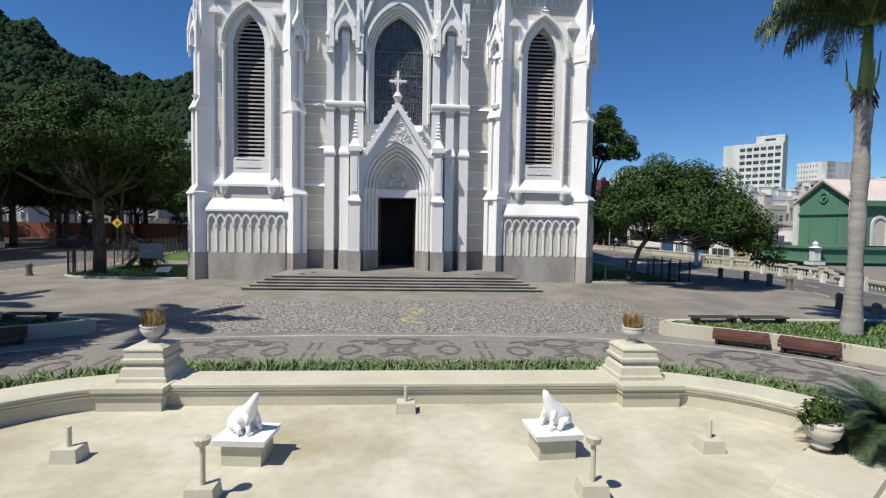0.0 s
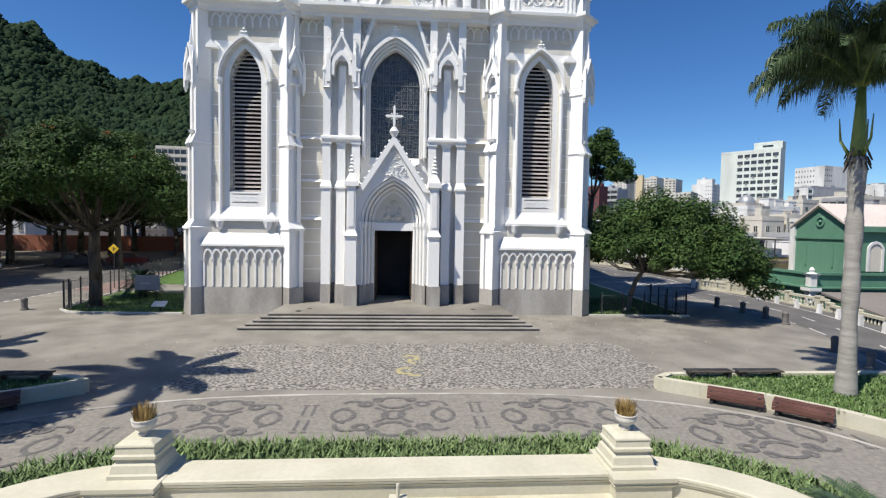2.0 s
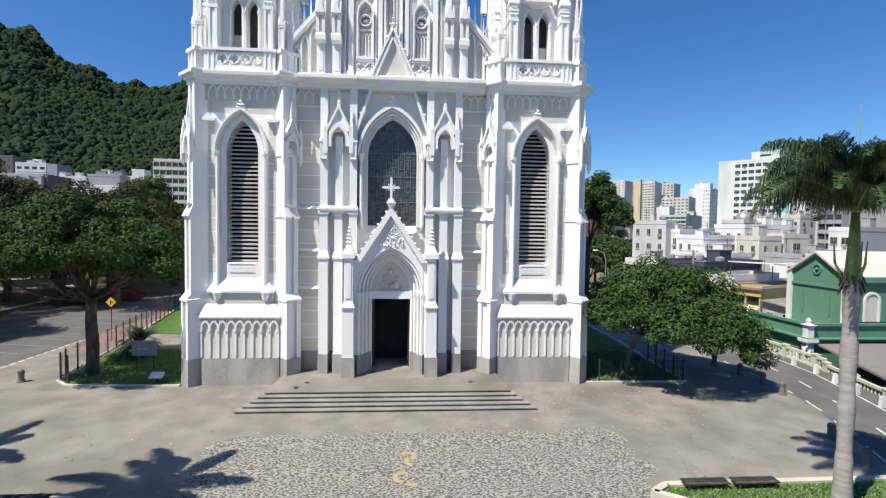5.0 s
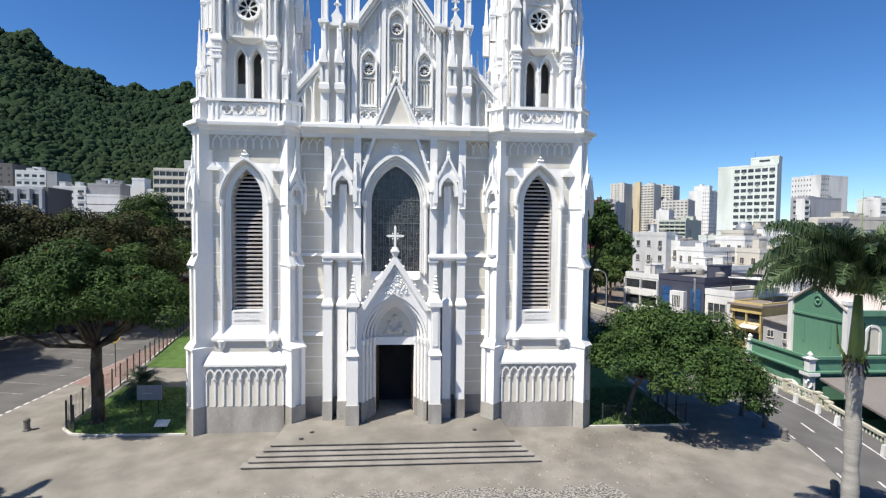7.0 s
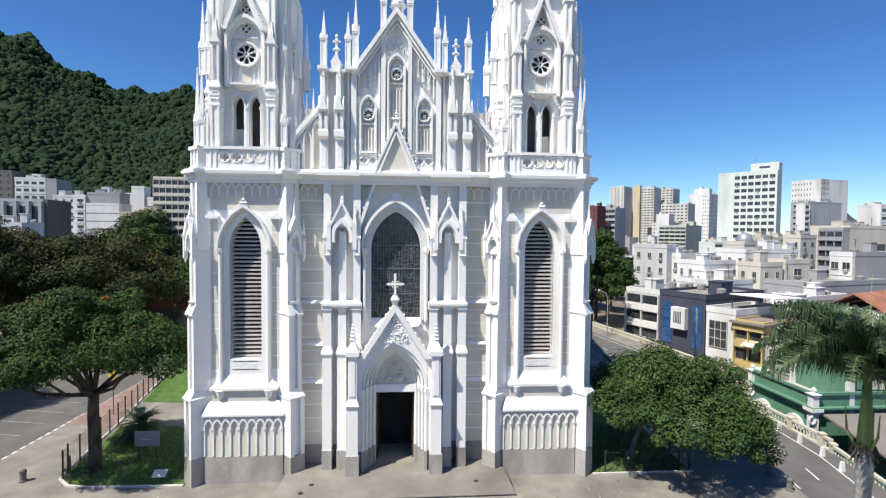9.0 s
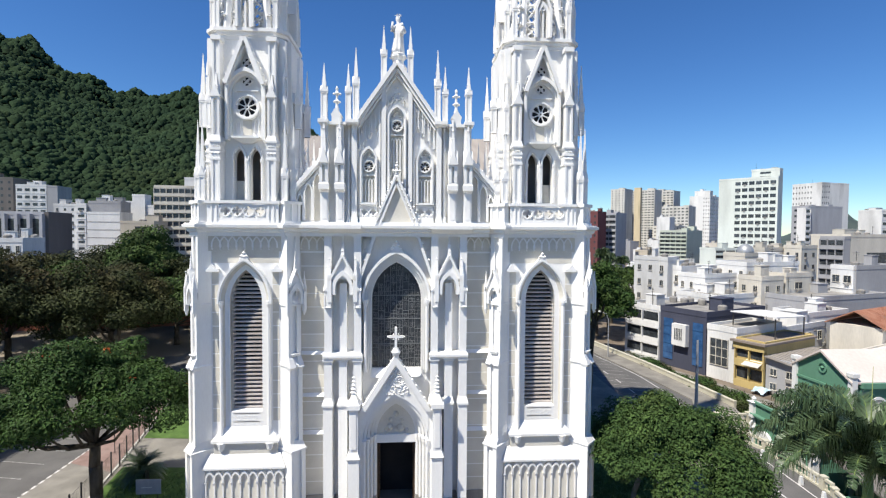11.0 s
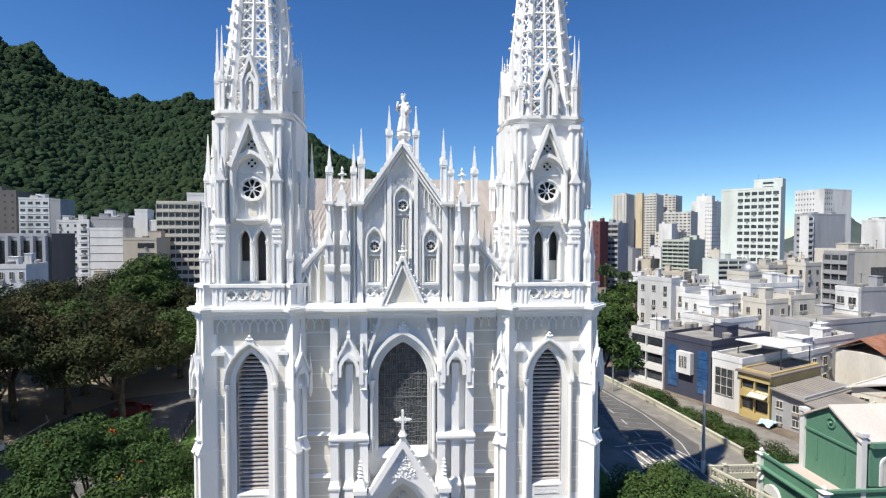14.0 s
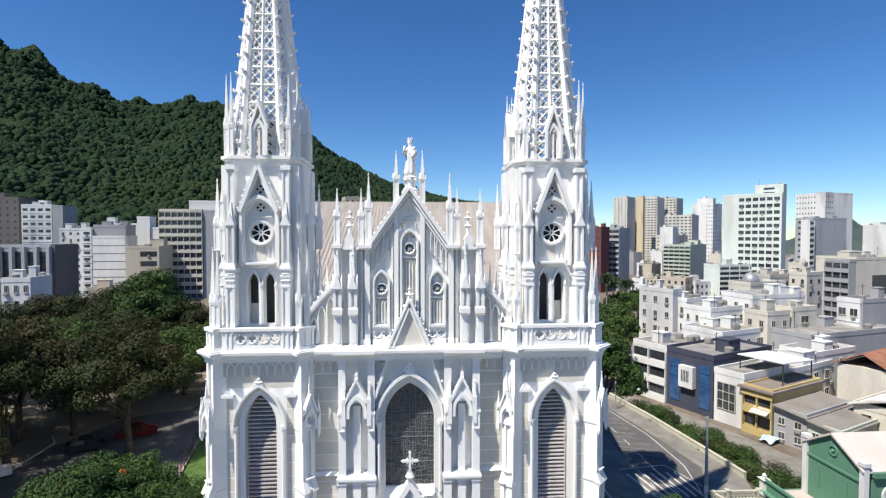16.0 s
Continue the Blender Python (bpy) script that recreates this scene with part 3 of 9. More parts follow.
def tower(sx):
    ox = sx * XT
    # body with the tall louvred opening
    b = BM()
    wall_arch(b, -2.05, 2.05, 0, 16.6, 0, 1.72, 6.75, 12.9, 14.65, 0.55, 1.5)
    box(b, -2.45, -2.05, 1.0, 5.8, 0, 16.6)
    box(b, 2.05, 2.45, 1.0, 5.8, 0, 16.6)
    box(b, -2.0, 2.0, 5.2, 5.8, 0, 16.6)
    t = part("tower", b, WHITE, church, "bell tower with louvred lancet, wheel window and pierced spire")
    t.location = (ox, 0, 0)

    def put(key, name, make, mat, label="", at=(0, 0, 0), rz=0):
        return shared(("tower", key), name, make, mat, t, label, at, rz)

    # beige stone beside and above the window
    courses(t, -1.8, -1.44, 0.55, 6.2, 14.6)
    courses(t, 1.44, 1.8, 0.55, 6.2, 14.6)
    courses(t, -1.8, 1.8, 0.55, 15.0, 15.7, 0.7)
    put("beigelow", "stone_panel", lambda b: box(b, -1.7, 1.7, 0.3, 0.56, 4.45, 5.1), BEIGE)

    def jambs(b):   # splayed orders of the window
        arch_band(b, 0, 1.72, 14.65, 1.9, 14.76, 12.9, 6.3, 0.68, 0.95)
        arch_band(b, 0, 2.58, 15.1, 2.7, 15.18, 12.9, 5.4, 0.3, 0.56)
        arch_band(b, 0, 2.68, 15.17, 2.88, 15.3, 12.9, 12.8, 0.2, 0.56)
        for s in (-1, 1):
            spin(b, [(0.09, 5.4), (0.09, 12.6), (0.14, 12.75), (0.15, 12.95)], 8, (s * 1.27, 0.36, 0))
            box(b, s * 1.7 - 0.33, s * 1.7 + 0.33, 0.28, 0.56, 14.55, 14.72)
            prism(b, [(s * 1.75 - 0.22, 14.72), (s * 1.75 + 0.22, 14.72), (s * 1.75, 14.98)], 0.3, 0.5)
        prism(b, [(-0.3, 15.12), (0.3, 15.12), (0.0, 15.62)], 0.22, 0.5)
        for x, z, r in ((0, 15.58, 0.1), (-0.13, 15.42, 0.1), (0.13, 15.42, 0.1), (0, 15.4, 0.12), (-0.2, 15.28, 0.07), (0.2, 15.28, 0.07)):
            knob(b, (x, 0.26, z), r)
    put("jambs", "window_frame", jambs, WHITE, "moulded pointed window surround with finial")
    put("reveal", "window_reveal", lambda b: splay(b, 0, 2.58, 15.1, 0.4, 1.88, 14.75, 0.72, 12.9, 5.9), BEIGE, "beige splayed stone reveal")
    for k in range(34):
        z = 6.82 + k * 0.23
        w = 1.7 if z < 12.9 else 1.7 * math.sqrt(max(0.02, 1 - ((z - 12.8) / 1.95) ** 2)) ** 1.3
        put(("slat", k if z > 12.9 else 0), "louvre_slat", lambda b: hexa(b, [(-w / 2, 1.02, 0), (w / 2, 1.02, 0), (w / 2, 1.2, 0.07), (-w / 2, 1.2, 0.07), (-w / 2, 1.02, 0.085), (w / 2, 1.02, 0.085), (w / 2, 1.2, 0.12), (-w / 2, 1.2, 0.12)]), LOUVRE, "", (0, 0, z))
    # black sheet stands in for the shade inside the tower
    put("void", "dark_backing", lambda b: arch_panel(b, 0, 1.9, 12.9, 14.7, 6.7, 1.4, 1.44), DARK, "near-black sheet painting the shade behind the louvres")

    def sill(b):
        taper(b, (-1.8, 1.8, 0.16, 0.62), (-1.2, 1.2, 0.62, 0.75), 5.28, 6.05)
        box(b, -1.8, 1.8, 0.14, 0.62, 5.14, 5.28)
        box(b, -0.86, 0.86, 0.6, 1.3, 6.05, 6.78)
        for x in (-0.42, 0.0, 0.42):
            ring(b, x, 6.4, 0.09 if x else 0.12, 0.15 if x else 0.19, 0.54, 0.61, 12)
        for z in (6.16, 6.62):
            box(b, -0.7, 0.7, 0.55, 0.61, z, z + 0.05)
        for s in (-1, 1):
            spin(b, [(0.02, 4.62), (0.16, 4.78), (0.2, 4.95), (0.26, 5.14)], 8, (s * 1.3, 0.3, 0))
        taper(b, (-2.2, 2.2, -0.02, 0.6), (-1.88, 1.88, 0.3, 0.6), 3.86, 4.5)
        box(b, -2.2, 2.2, -0.02, 0.6, 3.76, 3.86)
    put("sill", "window_sill", sill, WHITE, "sloping moulded sill and apron")
    put("panel", "stone_panel", lambda b: box(b, -2.1, 2.1, 0.16, 0.6, 1.5, 3.75), BEIGE, "beige stone panel behind blind arches")

    def arcade(b):
        n, p = 9, 4.14 / 9
        for k in range(n):
            arch_band(b, -2.07 + p * (k + 0.5), p - 0.1, 3.52, p + 0.02, 3.68, 3.2, 3.0, 0.04, 0.16, 5)
        for k in range(n + 1):
            x = -2.07 + p * k
            box(b, x - 0.035, x + 0.035, 0.09, 0.16, 1.55, 3.0)
            taper(b, (x - 0.03, x + 0.03, 0.1, 0.14), (x - 0.075, x + 0.075, 0.04, 0.16), 2.82, 3.02)
    put("arcade", "blind_arcade", arcade, WHITE, "row of nine slender blind arches")
    put("plinth", "plinth", lambda b: box(b, -2.12, 2.12, 0.12, 0.55, -0.3, 1.5), GREYST, "weathered grey stone plinth")

    # diagonal corner buttresses: two ribs with a sunk face between, weathered offsets, a canopied niche on the end
    st = [(1.5, 5.1, 1.22, 0.44), (5.1, 9.75, 1.02, 0.39), (9.75, 13.1, 0.88, 0.38), (13.1, 16.55, 0.78, 0.4)]   # foot, head, reach, half width

    def stage(b, k):
        z0, z1, out, h = st[k]
        plate(b, [(-h, 0.5), (-h, -out), (-h + 0.25, -out), (-h + 0.25, -out + 0.13), (h - 0.25, -out + 0.13), (h - 0.25, -out), (h, -out), (h, 0.5)], z0, z1 if k == 3 else z1 - 0.42)

    def offset(b, k):
        c, z1, out, h = 0.055, st[k][1], st[k][2], st[k][3]
        e, f = st[k + 1][3], st[k + 1][2]
        loft(b, [(-h - c, h + c, -out - c, 0.5, z1 - 0.42), (-h - c, h + c, -out - c, 0.5, z1 - 0.32), (-h, h, -out - 0.02, 0.5, z1 - 0.28), (-e, e, -f + 0.08, 0.5, z1 + 0.14)])

    def rib_cap(b):   # each rib ends in its own little sloped cap
        taper(b, (-0.13, 0.13, -1.04, -0.76), (-0.18, 0.18, -1.15, -0.7), 9.16, 9.32)
        taper(b, (-0.18, 0.18, -1.15, -0.76), (-0.13, 0.13, -0.9, -0.7), 9.32, 9.86)

    def diagonal_base(b):
        taper(b, (-0.46, 0.46, -1.24, 0.5), (-0.446, 0.446, -1.226, 0.5), -0.3, 1.5)
    for s in (-1, 1):
        at = (s * 2.07, 0.9, 0)
        for k in range(4):
            put(("stage", k), "buttress", lambda b: stage(b, k), WHITE, "diagonal corner buttress with sunk face", at, 45 * s)
            if k < 3:
                put(("offset", k), "weathering", lambda b: offset(b, k), WHITE, "", at, 45 * s)
        for q in (-0.265, 0.265):
            put("ribcap", "rib_cap", rib_cap, WHITE, "", (at[0] + q * 0.707, at[1] + s * q * 0.707, 0), 45 * s)
        put("diagonalbase", "plinth", diagonal_base, GREYST, "", at, 45 * s)
        canopy(t, s * (2.07 + 0.707 * 0.82), 0.9 - 0.707 * 0.82, 12.75, 0.92, 1.0, 45 * s)
        put("niche", "niche_figure_ledge", lambda b: taper(b, (-0.2, 0.2, -0.98, -0.6), (-0.26, 0.26, -1.05, -0.6), 9.9, 10.05), WHITE, "", at, 45 * s)
    interlace(t, -1.72, 1.72, 8, 0.36)
    put("friezeback", "frieze_ground", lambda b: box(b, -2.05, 2.05, 0.46, 0.56, 15.68, 16.55), BEIGE, "beige frieze ground")

    def cornice(b):
        loft(b, [(-2.2, 2.2, 0.28 - g, 5.9, z) for g, z in ((0.0, 16.5), (0.0, 16.7), (0.14, 16.76), (0.16, 16.9), (0.34, 16.96), (0.36, 17.12), (0.27, 17.13), (0.27, 17.2))])
        loft(b, [(-2.5 - g, 2.5 + g, 1.2, 5.88, z - 0.003) for g, z in ((0.0, 16.5), (0.0, 16.7), (0.14, 16.76), (0.16, 16.9), (0.34, 16.96), (0.36, 17.12), (0.27, 17.13), (0.27, 17.2))])
    put("cornice", "cornice", cornice, WHITE, "projecting moulded cornice")

    def corner_cornice(b):
        loft(b, [(-0.52 - g, 0.52 + g, -0.8 - g, 1.0, z + 0.004) for g, z in ((0.02, 16.5), (0.02, 16.7), (0.12, 16.76), (0.14, 16.9), (0.3, 16.96), (0.32, 17.12), (0.23, 17.13), (0.23, 17.2))])

    # balcony parapet with pierced centre, diagonal corner posts under paired pinnacles
    def parapet(b):
        for y0, y1 in ((0.14, 0.32), (5.5, 5.7)):
            for s in (-1, 1):
                box(b, s * 1.55 - 0.33, s * 1.55 + 0.33, y0, y1, 17.2, 18.3)
                for q in (-0.13, 0.13):
                    box(b, s * 1.5 + q - 0.04, s * 1.5 + q + 0.04, y0 - 0.05, y0, 17.32, 18.2)
            box(b, -1.22, 1.22, y0, y1, 17.2, 17.5)
        quatrefoil_panel(b, -1.22, 1.22, 17.5, 18.2, 4, 0.12, 0.36)
        box(b, -1.95, 1.95, 0.04, 0.4, 18.26, 18.42)
        for s in (-1, 1):
            box(b, s * 2.6 - 0.1, s * 2.6 + 0.1, 1.3, 5.5, 17.2, 18.3)
            box(b, s * 2.6 - 0.16, s * 2.6 + 0.16, 1.3, 5.6, 18.26, 18.42)
    put("parapet", "parapet", parapet, WHITE, "balcony parapet with pierced quatrefoils")

    def corner_post(b):
        plate(b, [(-0.48, 0.3), (-0.48, -0.74), (-0.34, -0.74), (-0.34, -0.67), (-0.07, -0.67), (-0.07, -0.74), (0.07, -0.74), (0.07, -0.67), (0.34, -0.67), (0.34, -0.74), (0.48, -0.74), (0.48, 0.3)], 17.2, 18.24)
    for s in (-1, 1):
        at = (s * 2.07, 0.9, 0)
        put("cornercornice", "cornice", corner_cornice, WHITE, "", at, 45 * s)
        put("cornerpost", "corner_post", corner_post, WHITE, "diagonal parapet post with sunk panels", at, 45 * s)
        put("postbase", "post_base", lambda b: box(b, -0.54, 0.54, -0.8, 0.34, 17.2, 17.34), WHITE, "", at, 45 * s)
        put("postcap", "post_cap", lambda b: box(b, -0.56, 0.56, -0.82, 0.36, 18.24, 18.42), WHITE, "", at, 45 * s)
        for q in (-0.27, 0.27):
            x, y = 2.07 + 0.707 * (0.42 + q), 0.9 - 0.707 * (0.42 - q)
            pinnacle(t, s * x, y, 18.4, 4.4, 0.52, 0.31)
            pinnacle(t, s * (x - 0.1), 6.1 - y, 18.4, 4.4, 0.52, 0.31)

    # upper stage, square with cut corners, lancets through the front and back
    def upper(b):
        for y0, y1 in ((1.1, 1.5), (4.6, 5.0)):
            wall_arch(b, -1.9, -0.02, 17.2, 22.0, -0.44, 0.58, 18.5, 20.8, 21.36, y0, y1, 5)
            wall_arch(b, -0.02, 1.9, 17.2, 22.0, 0.44, 0.58, 18.5, 20.8, 21.36, y0, y1, 5)
            box(b, -1.9, 1.9, y0, y1, 22.0, 27.4)
        for s in (-1, 1):
            for y0, y1 in ((1.5, 2.4), (3.7, 4.6)):
                box(b, s * 2.05 - 0.25, s * 2.05 + 0.25, y0, y1, 17.2, 27.4)
            box(b, s * 2.05 - 0.2, s * 2.05 + 0.2, 2.4, 3.7, 17.2, 27.4)
    put("upper", "belfry", upper, WHITE, "upper belfry stage with twin lancets")

    # added partition that keeps daylight out so the lancets look dark
    put("chamber", "bell_chamber", lambda b: (box(b, -1.75, 1.75, 2.5, 2.6, 17.3, 22.0), box(b, -1.78, -1.72, 1.5, 2.5, 17.3, 22.0), box(b, 1.72, 1.78, 1.5, 2.5, 17.3, 22.0)), ROUGH, "unpainted inner wall added to darken the belfry lancets")
    put("board", "lancet_board", lambda b: box(b, -0.32, 0.32, 1.52, 1.56, 18.4, 19.6), BEIGE, "beige board closing the lower half of a lancet", (sx * 0.44, 0, 0))
    put("balconyfloor", "balcony_floor", lambda b: (box(b, -2.2, 2.2, 0.4, 1.06, 17.2, 17.24)), ROUGH, "grey cement balcony floor")

    def pier(b):   # channelled lower shaft of a corner pier
        plate(b, [(-0.24, 0.55), (-0.24, -0.3), (-0.12, -0.3), (-0.12, -0.24), (0.12, -0.24), (0.12, -0.3), (0.24, -0.3), (0.24, 0.55)], 17.2, 20.7)

    def shaft(b):   # twin upper shafts
        plate(b, [(-0.21, 0.55), (-0.21, -0.24), (-0.1, -0.24), (-0.1, -0.12), (0.1, -0.12), (0.1, -0.24), (0.21, -0.24), (0.21, 0.55)], 21.95, 24.0)
        box(b, -0.21, 0.21, -0.24, 0.55, 23.9, 24.1)

    def capital(b):
        for z0, z1, g in ((20.6, 20.7, 0.045), (20.7, 21.15, 0.016), (21.15, 21.26, 0.045), (21.26, 21.46, -0.004), (21.46, 21.56, 0.03), (21.56, 21.66, 0.065)):
            box(b, -0.24 - g, 0.24 + g, -0.27 - g, 0.55, z0, z1)
        for q in (-0.17, 0.0, 0.17):
            knob(b, (q, -0.29, 20.97), 0.075)
            knob(b, (q * 0.7, -0.28, 21.36), 0.06)

    def needle(b):   # gablet and short pyramid over the shaft
        box(b, -0.27, 0.27, -0.3, 0.55, 24.0, 24.1)
        prism(b, [(-0.25, 24.1), (0.25, 24.1), (0, 24.66)], -0.3, 0.3)
        taper(b, (-0.16, 0.16, -0.24, 0.16), (-0.03, 0.03, -0.08, 0.02), 24.1, 25.25)
        knob(b, (0, -0.04, 25.28), 0.06)

    def pilaster(b):   # slim sunk strip that runs on up to the cornice
        plate(b, [(-0.2, 0.55), (-0.2, -0.06), (-0.11, -0.06), (-0.11, 0.0), (0.11, 0.0), (0.11, -0.06), (0.2, -0.06), (0.2, 0.55)], 24.1, 27.3)

    corners = [(s * 1.47, y, r) for s in (-1, 1) for y, r in ((0.6, 0), (5.4, 180))] + [(s * 2.15, y, 90 * s) for s in (-1, 1) for y in (1.75, 4.25)]
    for x, y, r in corners:
        put("pier", "pier", pier, WHITE, "", (x, y, 0), r)
        put("pierband", "band", lambda b: box(b, -0.29, 0.29, -0.35, 0.55, 18.24, 18.42), WHITE, "", (x, y, 0), r)
        put("pierslope", "weathering", lambda b: taper(b, (-0.3, 0.3, -0.33, 0.55), (-0.213, 0.213, -0.243, 0.55), 21.66, 21.95), WHITE, "", (x, y, 0), r)
        put("piershaft", "shaft", shaft, WHITE, "", (x, y, 0), r)
        put("pierback", "pilaster", pilaster, WHITE, "", (x, y, 0), r)
        put("capital", "capital", capital, WHITE, "moulded leafy capital", (x, y, 0), r)
        put("needle", "needle", needle, WHITE, "gabled needle against the pier", (x, y, 0), r)
        put("piertop", "impost", lambda b: box(b, -0.27, 0.27, -0.13, 0.55, 27.05, 27.3), WHITE, "", (x, y, 0), r)
    for s in (-1, 1):
        for y in (1.75, 4.25):
            pinnacle(t, s * 2.62, y, 22.6, 4.1, 0.62, 0.36)
    put("webs", "corner_web", lambda b: [box(b, s * 1.95 - 0.14, s * 1.95 + 0.14, 1.02, 1.4, 17.2, 27.3) for s in (-1, 1)], WHITE)
    for s in (-1, 1):
        pinnacle(t, s * 2.02, 0.92, 22.4, 3.6, 0.5, 0.4)
        put("slit", "slit_frame", lambda b: (prism(b, [(-0.16, 25.3), (0.16, 25.3), (0, 26.0)], -0.08, 0.05), box(b, -0.17, -0.08, -0.06, 0.04, 22.2, 25.2), box(b, 0.08, 0.17, -0.06, 0.04, 22.2, 25.2)), WHITE, "", (s * 2.05, 1.0, 0), 45 * s)

    def bay(b):   # tall blind arch with gable over the wheel window
        arch_band(b, 0, 1.62, 25.3, 1.84, 25.48, 24.3, 22.0, 0.86, 1.1, 8)
        arch_band(b, 0, 1.84, 25.48, 2.12, 25.7, 24.3, 21.75, 0.62, 1.1, 8)
        for s in (-1, 1):
            bar(b, (s * 1.0, 24.75), (s * 0.04, 27.25), 0.2, 0.42, 1.1)
            bar(b, (s * 0.8, 24.9), (s * 0.02, 26.85), 0.1, 0.6, 1.1)
            for k in range(7):
                knob(b, (s * (1.0 * (1 - k / 7) + 0.14), 0.62, 24.95 + 2.3 * k / 7), 0.075)
            arch_band(b, s * 0.44, 0.56, 21.34, 0.64, 21.42, 20.75, 18.5, 1.0, 1.12, 6)
            arch_band(b, s * 0.44, 0.66, 21.44, 0.82, 21.6, 20.75, 18.5, 0.92, 1.12, 6)
            spin(b, [(0.05, 18.5), (0.05, 20.5), (0.09, 20.62), (0.09, 20.75)], 6, (s * 0.78, 0.95, 0))
            arch_band(b, s * 0.5, 0.2, 22.95, 0.26, 23.0, 22.75, 22.2, 1.0, 1.1, 4)
        spin(b, [(0.06, 18.5), (0.06, 20.5), (0.1, 20.62), (0.1, 20.75)], 6, (0, 0.95, 0))
        bar(b, (-0.62, 24.5), (0.62, 24.5), 0.07, 0.92, 1.1)
        for z in (25.0, 26.02):
            for x, dz in ((-0.13, 0), (0.13, 0), (0, -0.13), (0, 0.13)):
                ring(b, x, z + dz, 0.11, 0.15, 0.96 + 0.004 * (dz > 0) + 0.002 * (x > 0), 1.08, 10)
        taper(b, (-0.3, 0.3, 0.9, 1.1), (-0.7, 0.7, 0.62, 1.1), 21.62, 21.85)
        box(b, -0.74, 0.74, 0.58, 1.1, 21.85, 21.95)
    put("bay", "blind_arch", bay, WHITE, "gabled pointed arch over the wheel window")
    put("baypanel", "arch_panel", lambda b: box(b, -0.24, 0.24, 1.06, 1.09, 22.1, 22.9), BEIGE, "beige panel under the wheel window")
    # wall is solid here: black plates paint the shade of piercings
    for z in (25.0, 26.02):
        put("baydark", "quatrefoil_opening", lambda b: prism(b, [((0.13 + 0.115 * abs(math.cos(k * math.pi / 8))) * math.cos(k * math.pi / 16), (0.13 + 0.115 * abs(math.cos(k * math.pi / 8))) * math.sin(k * math.pi / 16)) for k in range(32)], 1.052, 1.094), DARK, "near-black plate painting the shade of a quatrefoil opening", (0, 0, z))
    rose(t, 0, 1.05, 23.6, 0.62)

    # upper cornice and pierced spire
    def cornice2(b):
        for h, z0, z1 in ((1.98, 27.3, 27.5), (2.1, 27.5, 27.68), (2.24, 27.68, 27.86)):
            plate(b, [(-h + 0.55, 3 - h), (h - 0.55, 3 - h), (h, 3 - h + 0.55), (h, 3 + h - 0.55), (h - 0.55, 3 + h), (-h + 0.55, 3 + h), (-h, 3 + h - 0.55), (-h, 3 - h + 0.55)], z0, z1)
    put("cornice2", "cornice", cornice2, WHITE, "upper cornice under the spire")
    Z0, Z1, H0 = 27.86, 47.4, 1.74

    def half(z):
        return H0 * (Z1 - z) / (Z1 - Z0) + 0.04

    def corner(k, z):   # eight corners of the cut square
        h = half(z)
        f = 0.62
        p = [(-f, -1), (f, -1), (1, -f), (1, f), (f, 1), (-f, 1), (-1, f), (-1, -f)][k % 8]
        return Vector((p[0] * h, 3.0 + p[1] * h, z))

    def rib(b, k):
        rod(b, corner(k, Z0), corner(k, Z1), 0.24, 0.05, 6)
        for z in [28.6 + 1.02 * q for q in range(18)]:
            c = corner(k, z)
            d = (c - Vector((0, 3, z))).normalized()
            e = 0.45 + 0.55 * (Z1 - z) / 20
            knob(b, c + d * 0.27 * e, 0.17 * e, 0.75)
            knob(b, c + d * 0.36 * e + Vector((0, 0, 0.1 * e)), 0.1 * e)
    for k in range(8):
        put(("rib", k), "spire_rib", lambda b: rib(b, k), WHITE, "tapering corner rib with leafy bosses")

    def spire_cross(b):
        knob(b, (0, 3, Z1 + 0.2), 0.3)
        rod(b, (0, 3, Z1), (0, 3, Z1 + 1.6), 0.06)
        rod(b, (-0.4, 3, Z1 + 1.1), (0.4, 3, Z1 + 1.1), 0.06)
    put("spirecross", "spire_cross", spire_cross, WHITE, "small cross on a knob at the spire top")

    def lattice(b, k):
        """Bars and crossed tracery between two ribs."""
        wide = k % 2 == 0
        cols = 2 if wide else 1
        z = Z0
        while z < Z1 - 2.0:
            z2 = z + 1.02
            a0, b0, a1, b1 = corner(k, z), corner(k + 1, z), corner(k, z2), corner(k + 1, z2)
            rod(b, a1, b1, 0.085, 0.085, 4)
            for c in range(cols):
                p0, q0 = a0.lerp(b0, c / cols), a0.lerp(b0, (c + 1) / cols)
                p1, q1 = a1.lerp(b1, c / cols), a1.lerp(b1, (c + 1) / cols)
                if c:
                    rod(b, p0, p1, 0.14 * (Z1 - z) / 22 + 0.03, 0.14 * (Z1 - z2) / 22 + 0.03, 4)
                mid = lambda s, t_: p0.lerp(q0, s).lerp(p1.lerp(q1, s), t_)
                for s0, t0, s1, t1 in ((0, 0.5, 0.5, 0), (0.5, 0, 1, 0.5), (1, 0.5, 0.5, 1), (0.5, 1, 0, 0.5), (0, 0, 1, 1), (1, 0, 0, 1)):
                    rod(b, mid(s0, t0), mid(s1, t1), 0.05, 0.05, 3)
                knob(b, mid(0.5, 0.5), 0.1)
            z = z2
    for k in range(8):
        put(("lattice", k), "tracery", lambda b: lattice(b, k), WHITE, "pierced diamond tracery")

    def lucarne(b):
        arch_band(b, 0, 0.42, 29.65, 0.72, 29.9, 29.1, 27.86, 0.72, 1.1, 6)
        prism(b, [(-0.5, 29.4), (-0.36, 29.4), (0, 30.5), (0.36, 29.4), (0.5, 29.4), (0, 30.95)], 0.66, 1.3)
        box(b, -0.05, 0.05, 0.8, 0.9, 27.86, 29.3)
        ring(b, 0, 29.5, 0.06, 0.14, 0.76, 0.9, 8)
